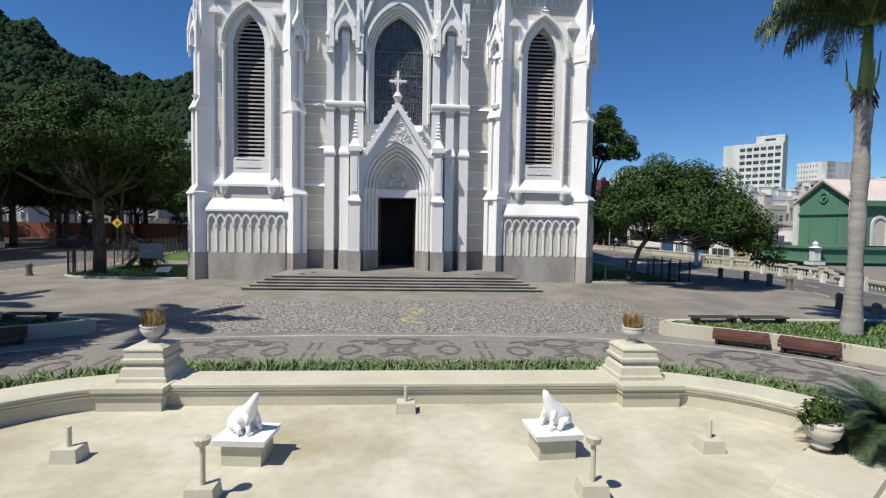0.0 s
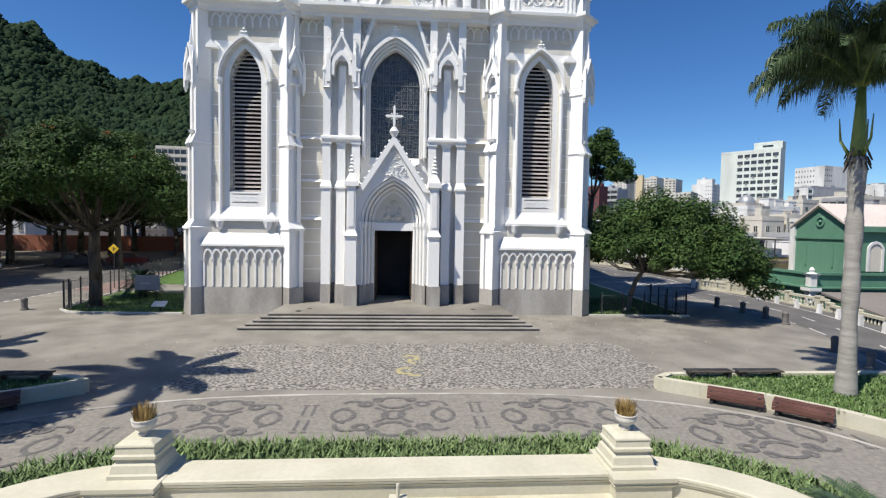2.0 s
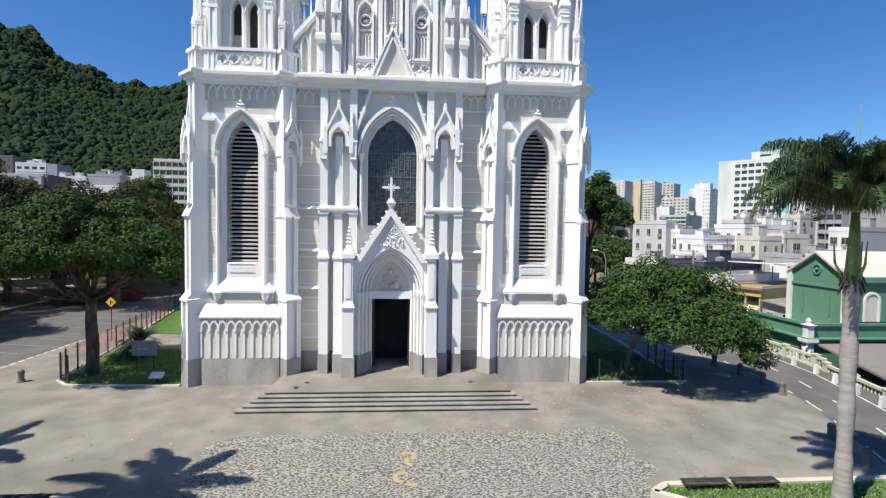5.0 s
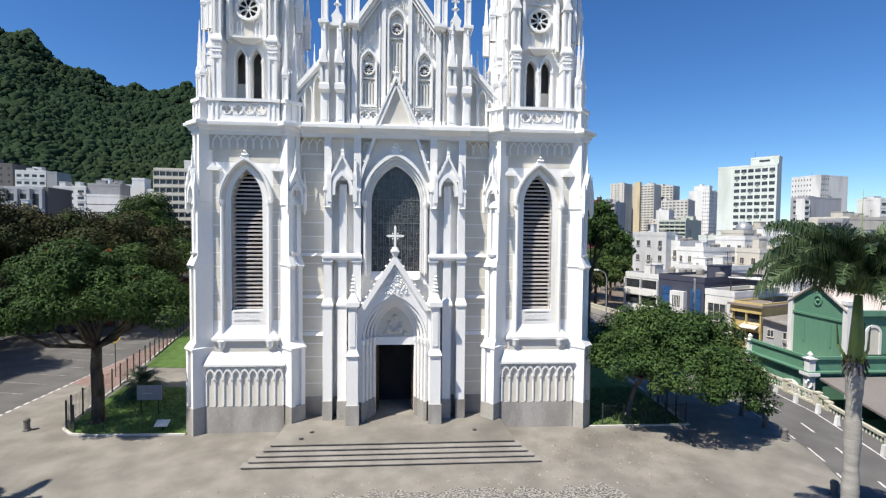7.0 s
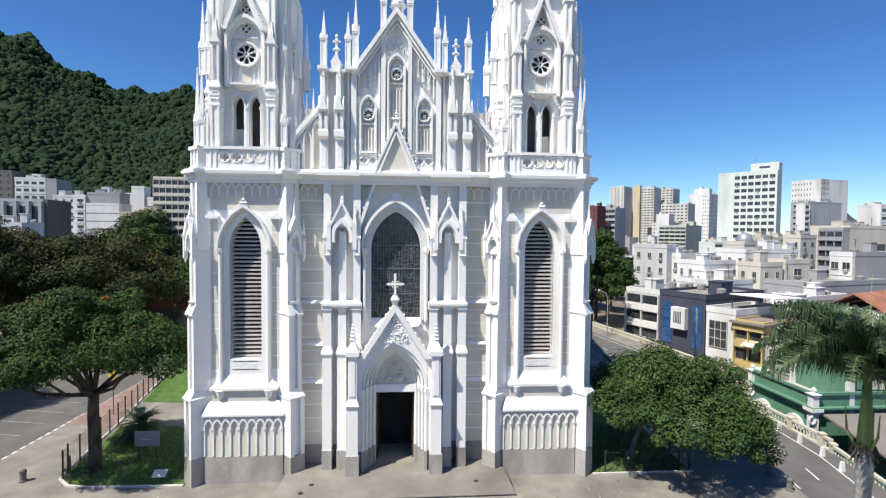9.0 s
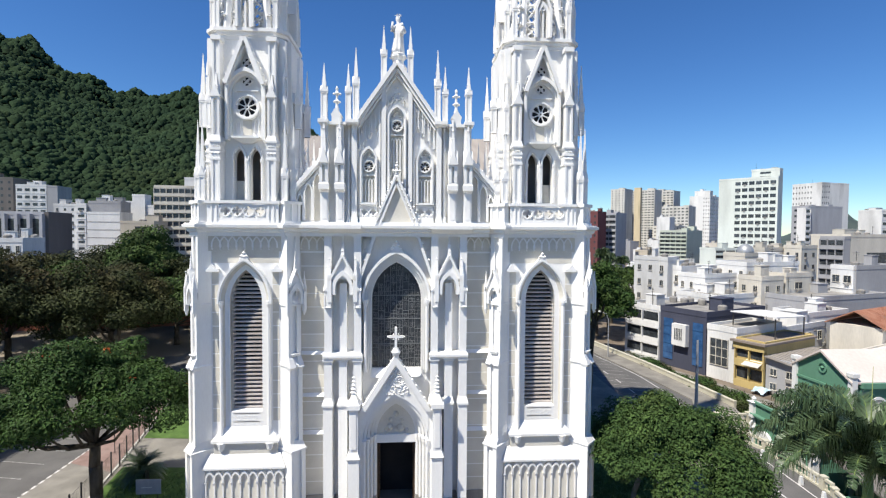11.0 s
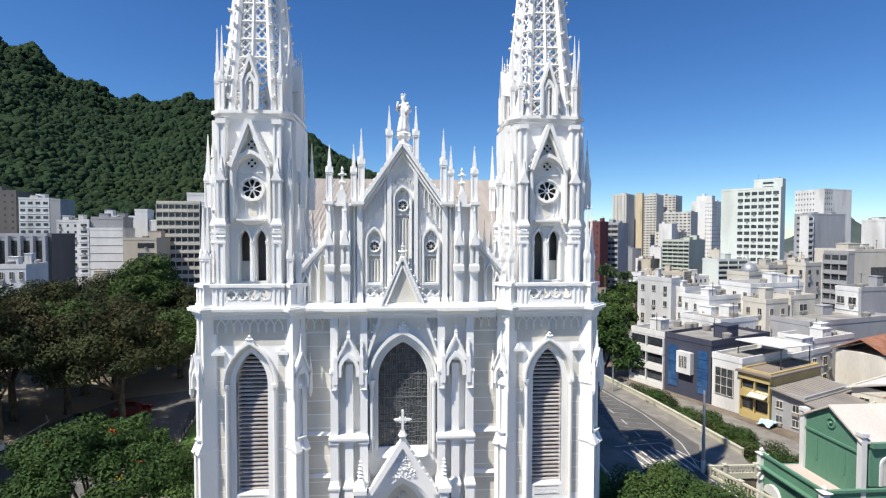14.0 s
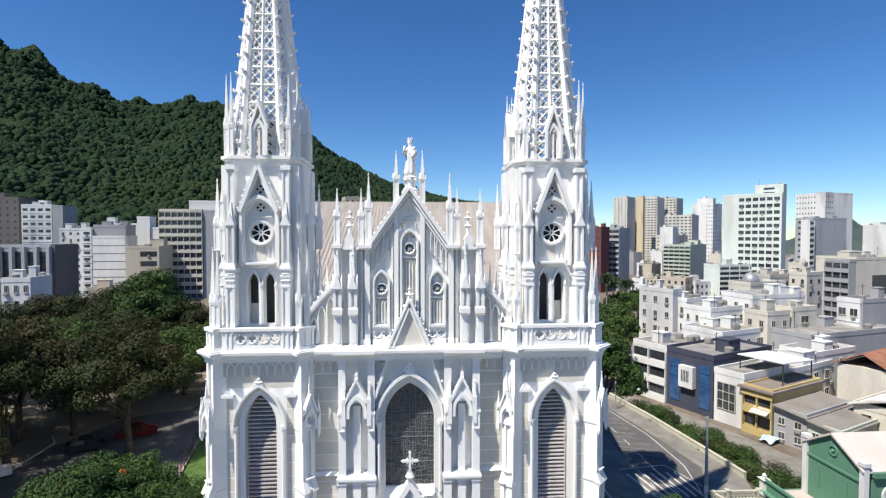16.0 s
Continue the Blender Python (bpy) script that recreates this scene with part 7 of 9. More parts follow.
for x, y in ((-3.7, -2.7), (4.2, -2.7), (-3.7, 3.7), (4.2, 3.7)):
    b = BM()
    rod(b, (x, y, -1.2), (x, y, 3.0), 0.09)
    part("post", b, METALD, cano)
building("town_house", "white roof terrace house behind the street row", (61.6, 48.4), ROWA, 14, 9, 0.9, P_WHITE, None, (2, 4, "low"), extras=1)
low_roof = paint("grey_brown_sheet", (0.27, 0.245, 0.22))
for lab, at, wy, top, wall in (("blue-grey house under a sloping grey-brown sheet roof", row_at(11.4), 4.2, -1.5, P_GREY), ("pale green and white low house under a stained sheet roof", row_at(15.5), 4.0, -2.3, P_GREEN)):
    o = building("street_house", lab, at, ROWA, 12, wy, top, wall, (2, 2, "punch"), None, extras=0)
    b = BM()
    z = top + 6
    hexa(b, [(-0.7, -0.3, z + 0.1), (12.3, -0.3, z + 0.1), (12.3, wy - 0.05, z + 0.75), (-0.7, wy - 0.05, z + 0.75), (-0.7, -0.3, z + 0.2), (12.3, -0.3, z + 0.2), (12.3, wy - 0.05, z + 0.87), (-0.7, wy - 0.05, z + 0.87)])
    sheet_part = part("roof_sheet", b, low_roof, o, "ribbed grey-brown sheet roof")
    for k in range(16):
        b = BM()
        hexa(b, [(-0.5 + k * 0.8, -0.32, z + 0.2), (-0.4 + k * 0.8, -0.32, z + 0.2), (-0.4 + k * 0.8, wy - 0.05, z + 0.87), (-0.5 + k * 0.8, wy - 0.05, z + 0.87), (-0.5 + k * 0.8, -0.32, z + 0.26), (-0.4 + k * 0.8, -0.32, z + 0.26), (-0.4 + k * 0.8, wy - 0.05, z + 0.93), (-0.5 + k * 0.8, wy - 0.05, z + 0.93)])
        part("rib", b, low_roof, sheet_part)
pink = building("town_house", "pink-walled house under a long stained white sheet roof", (66.5, 29.5), ROWA, 20, 9, -0.6, P_CREAM, (2, 3, "punch"), (2, 5, "low"), extras=0)
white_sheet = material("stained_white_sheet", (0.62, 0.6, 0.56), (0.74, 0.72, 0.69), 0.5, 8, 0.8, 0.1, c=(0.4, 0.37, 0.33), cover=0.5)
for y0, y1 in ((-0.6, 4.5), (9.6, 4.5)):
    b = BM()
    hexa(b, [(-0.6, y0, 5.4), (20.5, y0, 5.4), (20.5, y1, 7.1), (-0.6, y1, 7.1), (-0.6, y0, 5.52), (20.5, y0, 5.52), (20.5, y1, 7.24), (-0.6, y1, 7.24)])
    part("roof_sheet", b, white_sheet, pink, "stained white sheet roof slope")
for x, y, wx, wy, zt in ((74, 43, 15, 7, 2.2), (66, 26, 13, 7, -0.2)):
    t = thing("tiled_house", "low house under a stained clay tile roof", "building", (x, y, -6), ROWA, "town buildings")
    b = BM()
    box(b, 0, wx, 0, wy, 0, zt + 6)
    part("wall", b, P_CREAM, t)
    b = BM()
    h = zt + 6
    for s in (0, 1):
        n = 40
        for k in range(n):
            x0, x1 = -0.5 + (wx + 1) * k / n, -0.5 + (wx + 1) * (k + 0.55) / n
            ya, yb = (-0.6, wy / 2) if s == 0 else (wy + 0.6, wy / 2)
            za, zb = h - 0.2, h + 2.2
            hexa(b, [(x0, ya, za), (x1 + 0.2, ya, za), (x1 + 0.2, yb, zb), (x0, yb, zb), (x0, ya, za + 0.18), (x1, ya, za + 0.18), (x1, yb, zb + 0.18), (x0, yb, zb + 0.18)])
    part("roof", b, TILE, t, "weathered clay tile roof")

# left town under the hill
building("apartment_building", "white slab block with strip windows below the hill", (-189.0, 226.6), 5, 13.4, 12, 37.9, P_WHITE, None, (11, 4, "grid"), base=-1, extras=2)
# same white block; grey paint puts the side's shade into its colour
building("apartment_building", "flank of the white slab block with its shade painted grey", (-175.4, 227.8), 5, 4.6, 12, 37.5, P_GREY, None, None, base=-1, extras=0)
building("apartment_building", "grey office block with tall vertical fins", (-100.1, 100.7), 5, 10.9, 12, 20.5, P_LILAC, None, (1, 4, "fins"), base=-1, extras=0)
# shaded side of the finned block, its shade given as brown paint
building("apartment_building", "flank of the finned office block painted brown for shade", (-89.1, 101.7), 5, 0.9, 10, 20.4, P_BROWN, None, None, base=-1, extras=0)
building("town_house", "white two-storey villa with dark windows", (-80.1, 75), 10, 4.9, 8, 14.4, P_WHITE, None, (5, 3, "punch"), base=-1, extras=2)
building("apartment_building", "stained white apartment block with balconies", (-126.5, 160), 5, 7.4, 10, 25.4, P_WHITE, None, (11, 3, "small"), base=-1, extras=3)
building("apartment_building", "strip of wide windows on the stained apartment block", (-119.0, 160.4), 5, 3.2, 10, 25.6, P_WHITE, None, (11, 1, "grid"), base=-1, extras=0)
blk = building("apartment_building", "blank white panelled wall of a stained apartment block", (-115.7, 160.8), 5, 11.1, 10, 22.6, P_WHITE, None, None, base=-1, extras=0)
for k in range(7):
    shared("panelline", "panel_joint", lambda b: box(b, 0, 11.1, -0.05, 0, 0, 0.2), P_BROWN, blk, "", (0, 0, 3 + 2.9 * k))
building("apartment_building", "stained grey roof storey above a panelled wall", (-115.5, 161.5), 5, 10.8, 8, 26.6, P_GREY, None, None, base=-1, extras=2)
building("apartment_building", "white low block behind the others", (-119.7, 175), 5, 13.0, 8, 27.5, P_WHITE, None, None, base=-1, extras=1)
building("apartment_building", "white stair tower behind the others", (-107.8, 176), 5, 4.6, 6, 30.2, P_WHITE, None, None, base=-1, extras=0)
building("apartment_building", "white small block behind the others", (-103.0, 177), 5, 8, 6, 26.0, P_WHITE, None, None, base=-1, extras=1)
building("apartment_building", "beige office block with dark glazed bands", (-95.2, 145), 5, 10.4, 12, 19.1, P_BEIGE, None, (6, 1, "office", (0.36, 1.0)), base=-1, extras=1)
building("apartment_building", "grey slab block with white balcony bands", (-90.6, 158), 5, 14.7, 12, 32.3, P_CREAM, None, (11, 7, "slab"), base=-1, extras=0)
# bluish paint carries the shade on this side of the slab block
building("apartment_building", "blank flank of the balcony slab block painted bluish for shade", (-75.7, 159.5), 5, 5.6, 11, 32.0, P_LILAC, None, None, base=-1, extras=0)
building("apartment_building", "white plant room on the slab block", (-81.7, 162), 5, 10.5, 8, 35.7, P_WHITE, None, None, base=-1, extras=0)
building("apartment_building", "brownish apartment tower below the hill", (-220.0, 233), 5, 23.6, 13, 42.0, P_BROWN, None, (13, 7, "small"), base=-1)
building("town_house", "low stained house with pinkish wall", (-92.5, 121), 5, 10.5, 8, 7.6, P_BEIGE, None, (3, 3, "small"), base=-1, extras=2)
for k in range(16):
    a = radians(rng.uniform(-50, -20))
    r = rng.uniform(120, 190)
    x, y = r * math.sin(a), -27 + r * math.cos(a)
    building("town_house", "pale town house below the hill", (x, y), rng.choice((5, 5, 30)), rng.uniform(7, 12), rng.uniform(6, 9), rng.uniform(1, 4), (P_BROWN, P_BEIGE, P_GREY)[k % 3], None, (3, 4, "low"), base=-1)
# pale blocks on the slope behind the church
for x, y, w, zt in ((-14, 330, 16, 44), (22, 360, 20, 42), (-42, 300, 14, 48), (50, 380, 18, 40), (80, 360, 16, 36)):
    building("apartment_building", "ochre apartment block on the slope", (x, y), 20, w, 10, zt, P_BEIGE, (9, 3, "punch"), (9, 4, "punch"), base=-1)

# plain houses that close the square on its far side
for k in range(9):
    building("square_house", "plain cream house closing the far side of the square", (-80 + 19 * k, -92 + 3 * (k % 2)), 0, 18.4, 10, 11 + 2 * (k * 5 % 4), (P_CREAM, P_WHITE, P_BEIGE)[k % 3], None, None, base=-0.4, extras=0)

# ---- fountain ----
def rim_path(off):
    """The fountain's edge line, moved outwards by off."""
    r = 3.3 + off
    p = [(FX - 4.6 - r, -34), (FX - 4.6 - r, -21.1)]
    p += [(FX - 4.6 - r * math.cos(radians(a)), -21.1 + r * math.sin(radians(a))) for a in range(9, 91, 9)]
    return p + [(2 * FX - x, y) for x, y in p[::-1]]


def ring_wall(b, o0, o1, z0, z1, p0=None, p1=None):
    A, B = rim_path(o0), rim_path(o1)
    C, D = rim_path(o0 if p0 is None else p0), rim_path(o1 if p1 is None else p1)
    for i in range(len(A) - 1):
        hexa(b, [(*A[i], z0), (*A[i + 1], z0), (*B[i + 1], z0), (*B[i], z0), (*C[i], z1), (*C[i + 1], z1), (*D[i + 1], z1), (*D[i], z1)])


fountain = thing("fountain_basin", "empty cream-painted fountain basin with moulded rim and stained floor", "fountain", (0, 0, 0))
b = BM()
plate(b, rim_path(-0.28), -0.6, -0.35)
part("basin_floor", b, BASIN, fountain, "dry cement floor with yellowish stains")
b = BM()
ring_wall(b, -0.385, 0.385, -0.6, -0.1)
ring_wall(b, -0.40, 0.40, -0.1, -0.065, -0.425, 0.425)
ring_wall(b, -0.41, 0.41, -0.065, -0.045)
ring_wall(b, -0.43, 0.43, -0.045, 0.0, -0.44, 0.44)
ring_wall(b, -0.42, 0.42, 0.0, 0.016)
ring_wall(b, -0.44, 0.44, 0.016, 0.07)
ring_wall(b, -0.44, 0.44, 0.07, 0.09, -0.41, 0.41)
part("basin_rim", b, CREAM, fountain, "moulded cream coping")
for s in (-1, 1):
    b = BM()
    x = FX + s * 4.98
    box(b, x - 0.58, x + 0.58, -18.45, -17.25, -0.6, -0.1)
    taper(b, (x - 0.6, x + 0.6, -18.47, -17.22), (x - 0.63, x + 0.63, -18.5, -17.2), -0.1, -0.05)
    box(b, x - 0.61, x + 0.61, -18.48, -17.2, -0.05, 0.02)
    box(b, x - 0.64, x + 0.64, -18.52, -17.18, 0.02, 0.1)
    part("rim_block", b, CREAM, fountain)
    ped = thing("pedestal", "cream stepped pedestal on the fountain rim", "pedestal", (x - s * 0.08, -17.72, 0.1), group="fountain pedestals")
    b = BM()
    loft(b, [(-h, h, -h, h, z) for h, z in ((0.46, 0.0), (0.46, 0.07), (0.43, 0.1), (0.4, 0.24), (0.36, 0.28), (0.34, 0.33))])
    part("base", b, CREAM, ped)
    b = BM()
    loft(b, [(-h, h, -h, h, z) for h, z in ((0.35, 0.33), (0.4, 0.37), (0.4, 0.42), (0.365, 0.45), (0.35, 0.57), (0.37, 0.59), (0.36, 0.62), (0.24, 0.68))])
    part("cap", b, CREAM, ped)
    urn = thing("urn", "pale stone urn holding a tuft of dry straw-yellow grass", "urn", (x - s * 0.08, -17.72, 0.78), group="fountain urns")
    b = BM()
    spin(b, [(0.1, 0.0), (0.12, 0.03), (0.07, 0.07), (0.18, 0.16), (0.23, 0.27), (0.2, 0.3), (0.24, 0.34), (0.21, 0.34), (0.15, 0.24)], 16)
    part("bowl", b, KERB, urn, smooth=True)
DRY = material("dry_grass", (0.22, 0.14, 0.045), (0.42, 0.3, 0.12), 6, 30, 0.8, 0.0, piece=0.6)
for u in [o for o in scene.objects if o.name.startswith("urn")]:
    rng = random.Random(len(u.name))
    V, F = [], []
    for k in range(520):   # thin upright blades that lean out towards their tips
        a, r, h = rng.uniform(0, 6.28), 0.17 * math.sqrt(rng.random()), rng.uniform(0.16, 0.42)
        c, d, o = math.cos(a), math.sin(a), rng.uniform(0.0, 0.1)
        i = len(V)
        V += [(r * c - 0.006 * d, r * d + 0.006 * c, 0.28), (r * c + 0.006 * d, r * d - 0.006 * c, 0.28), ((r + o * 0.5) * c + 0.005 * d, (r + o * 0.5) * d - 0.005 * c, 0.28 + h * 0.6), ((r + o) * c, (r + o) * d, 0.28 + h)]
        F += [(i, i + 1, i + 2), (i, i + 2, i + 3)]
    from_lists("dry_grass", V, F, DRY, u, "dry straw-yellow grass")

# white seated figures on plinths, and the jets
for x, y, rz in ((-1.62, -20.35, -25), (3.02, -20.3, 25)):
    pl = thing("plinth", "white cement plinth on the basin floor", "plinth", (x, y, -0.35), rz * 0.2, "statue plinths")
    b = BM()
    box(b, -0.29, 0.29, -0.25, 0.25, 0, 0.32)
    part("block", b, CREAM, pl)
    b = BM()
    taper(b, (-0.36, 0.36, -0.32, 0.32), (-0.38, 0.38, -0.34, 0.34), 0.32, 0.41)
    part("slab", b, WHITE, pl)
    b = BM()
    loft_rings = ((0.34, 0.03, 0.05, 0.04), (0.27, 0.1, 0.13, 0.1), (0.15, 0.17, 0.17, 0.14), (0.02, 0.26, 0.14, 0.13), (-0.07, 0.37, 0.1, 0.1), (-0.11, 0.46, 0.085, 0.08), (-0.15, 0.53, 0.06, 0.06), (-0.19, 0.6, 0.02, 0.02))
    rows = []
    for u, w, ry, rz_ in loft_rings:
        rows.append([b.verts.new((u + 0.55 * rz_ * math.cos(k * math.pi / 5), ry * math.sin(k * math.pi / 5), w + rz_ * math.cos(k * math.pi / 5))) for k in range(10)])
    for p, q in zip(rows, rows[1:]):
        for k in range(10):
            b.faces.new([p[k], p[(k + 1) % 10], q[(k + 1) % 10], q[k]])
    b.faces.new(rows[0][::-1])
    b.faces.new(rows[-1])
    for s in (-1, 1):
        limb(b, [(0.2, s * 0.12, 0.13), (0.06, s * 0.17, 0.13), (-0.02, s * 0.18, 0.02)], 0.075, 0.035, 8)
        limb(b, [(-0.04, s * 0.09, 0.3), (-0.1, s * 0.11, 0.15), (-0.13, s * 0.12, 0.01)], 0.045, 0.03, 7)
    st = part("statue", b, WHITE, smooth=True)
    st.matrix_basis = pose(x, y, 0.06, 0, 0, rz if x > 0 else 180 + rz)
    tagged(st, "white plaster frog sitting upright on a cement plinth", "statue", "fountain statues")
for x, y, h in ((-4.2, -20.3, 0.28), (-1.83, -21.45, 0.5), (0.72, -18.55, 0.26), (3.2, -21.55, 0.5), (5.6, -20.3, 0.28)):
    j = thing("fountain_jet", "pale nozzle pipe on a square cement block", "fountain jet", (x, y, -0.35), group="fountain jets")
    b = BM()
    taper(b, (-0.19, 0.19, -0.16, 0.16), (-0.17, 0.17, -0.14, 0.14), 0, 0.2)
    part("block", b, CREAM, j)
    b = BM()
    spin(b, [(0.035, 0.2), (0.035, 0.2 + h)] + ([(0.09, 0.22 + h), (0.11, 0.3 + h), (0.06, 0.33 + h)] if h > 0.4 else [(0.03, 0.22 + h)]), 10)
    part("nozzle", b, CREAM, j)

# pot with shrub, stone blocks and a cycad at the basin's near corner
pot = thing("plant_pot", "round pale pot with a green shrub on the rim", "plant pot", (7.12, -20.74, -0.12))
pot.scale = (0.78, 0.78, 0.78)
b = BM()
spin(b, [(0.16, 0), (0.2, 0.06), (0.14, 0.12), (0.28, 0.24), (0.34, 0.4), (0.31, 0.45), (0.36, 0.52), (0.3, 0.52)], 18)
part("bowl", b, P_CREAM, pot, smooth=True)
rng = random.Random(51)
V, F = leaf_cloud(rng, [(0, 0, 0.75, 0.34, 0.7), (-0.3, 0, 0.6, 0.2, 0.7), (0.25, 0.1, 0.65, 0.22, 0.7)], 2600, 0.07)
from_lists("shrub", V, F, LEAF, pot, "small-leaved green shrub")
blk2 = thing("stone_steps", "cream stepped blocks at the corner of the basin", "steps", (6.9, -21.4, -0.35), 35)
for k, (w, z0, z1) in enumerate(((1.05, 0, 0.07), (0.85, 0.07, 0.16))):
    b = BM()
    taper(b, (-w, w, -0.55 + 0.15 * k, 0.6), (-w + 0.02, w - 0.02, -0.53 + 0.15 * k, 0.58), z0, z1)
    part("step", b, CREAM, blk2)
# brown that paints the shadow tint on the left stepped block
SHADE_BROWN = material("brown_stained_cement", (0.24, 0.14, 0.08), (0.36, 0.23, 0.14), 1.5, 12, 0.85, 0.1, c=(0.42, 0.34, 0.24), cover=0.56)
blk3 = thing("stone_steps", "stepped block at the corner of the basin, its shadow tint painted brown", "steps", (-5.55, -21.5, -0.35), -35)
for k, (w, z0, z1) in enumerate(((1.0, 0, 0.09), (0.8, 0.09, 0.2))):
    b = BM()
    taper(b, (-w, w, -0.55 + 0.15 * k, 0.6), (-w + 0.02, w - 0.02, -0.53 + 0.15 * k, 0.58), z0, z1)
    part("step", b, SHADE_BROWN, blk3)
cyc = thing("cycad", "dark green cycad with stiff arching fronds", "plant", (8.35, -20.65, -0.38))
V, F = [], []
rng = random.Random(8)
for k in range(90):
    a, el = k * 2.4, rng.uniform(0.2, 1.35)
    p = Vector((0, 0, 0.35))
    for q in range(30):
        d = Vector((math.cos(a) * math.cos(el), math.sin(a) * math.cos(el), math.sin(el)))
        s = d.cross(Vector((0, 0, 1))).normalized()
        for w in (-1, 1):
            e = p + s * w * 0.2 * math.sin(math.pi * (q + 2) / 33) + d * 0.12
            i = len(V)
            V += [p - d * 0.02, p + d * 0.024, e]
            F.append((i, i + 1, i + 2))
        p = p + d * 0.045
        el -= 0.045
from_lists("fronds", V, F, PALMLEAF, cyc)
b = BM()
spin(b, [(0.2, -0.1), (0.22, 0.2), (0.12, 0.4)], 10)
part("stem", b, BARK, cyc)
cyc2 = copy_thing(cyc, pose(-17.0, 6.6, 0.0, 0, 0, 40))
cyc2.scale = (1.2, 1.2, 1.7)
tagged(cyc2, "dark cycad with dry drooping fronds in the church garden", "plant")


# ---- grass ----
def blades(name, label, spots, n, h, seed, mat):
    rng = random.Random(seed)
    V, F = [], []
    for _ in range(n):
        x, y, z = spots(rng)
        a = rng.uniform(0, 6.28)
        hh = h * rng.uniform(0.5, 1.2)
        l, w = hh * rng.uniform(0.2, 0.7), 0.012 + 0.02 * rng.random()
        ca, sa = math.cos(a), math.sin(a)
        i = len(V)
        V += [(x - sa * w, y + ca * w, z), (x + sa * w, y - ca * w, z), (x + ca * l * 0.4 + sa * w * 0.8, y + sa * l * 0.4 - ca * w * 0.8, z + hh * 0.7), (x + ca * l * 0.4 - sa * w * 0.8, y + sa * l * 0.4 + ca * w * 0.8, z + hh * 0.7), (x + ca * l, y + sa * l, z + hh * rng.uniform(0.8, 1.0))]
        F += [(i, i + 1, i + 2, i + 3), (i + 3, i + 2, i + 4)]
    return tagged(from_lists(name, V, F, mat), label, "grass", kind="stuff")


BLADE = material("grass_blades", (0.1, 0.155, 0.055), (0.18, 0.245, 0.1), 2, 20, 0.7, 0.0, piece=0.4)
OUT = rim_path(0.45)
FAR = rim_path(1.75)


def ribbon_spot(rng):
    i = rng.choices(range(2, len(OUT) - 3), [max(0.01, math.dist(OUT[k], OUT[k + 1])) for k in range(2, len(OUT) - 3)])[0]
    t, u = rng.random(), rng.random()
    ax, ay = OUT[i][0] + (OUT[i + 1][0] - OUT[i][0]) * t, OUT[i][1] + (OUT[i + 1][1] - OUT[i][1]) * t
    bx, by = FAR[i][0] + (FAR[i + 1][0] - FAR[i][0]) * t, FAR[i][1] + (FAR[i + 1][1] - FAR[i][1]) * t
    return ax + (bx - ax) * u, ay + (by - ay) * u, -0.37


blades("grass_border", "long green grass border behind the fountain rim", ribbon_spot, 17000, 0.4, 61, BLADE)
b = BM()
for i in range(len(OUT) - 1):
    b.faces.new([b.verts.new((*p, -0.366)) for p in (OUT[i], OUT[i + 1], FAR[i + 1], FAR[i])])
tagged(part("grass_ground", b, GRASSG), "dark turf of the grass border", "grass", kind="structure")


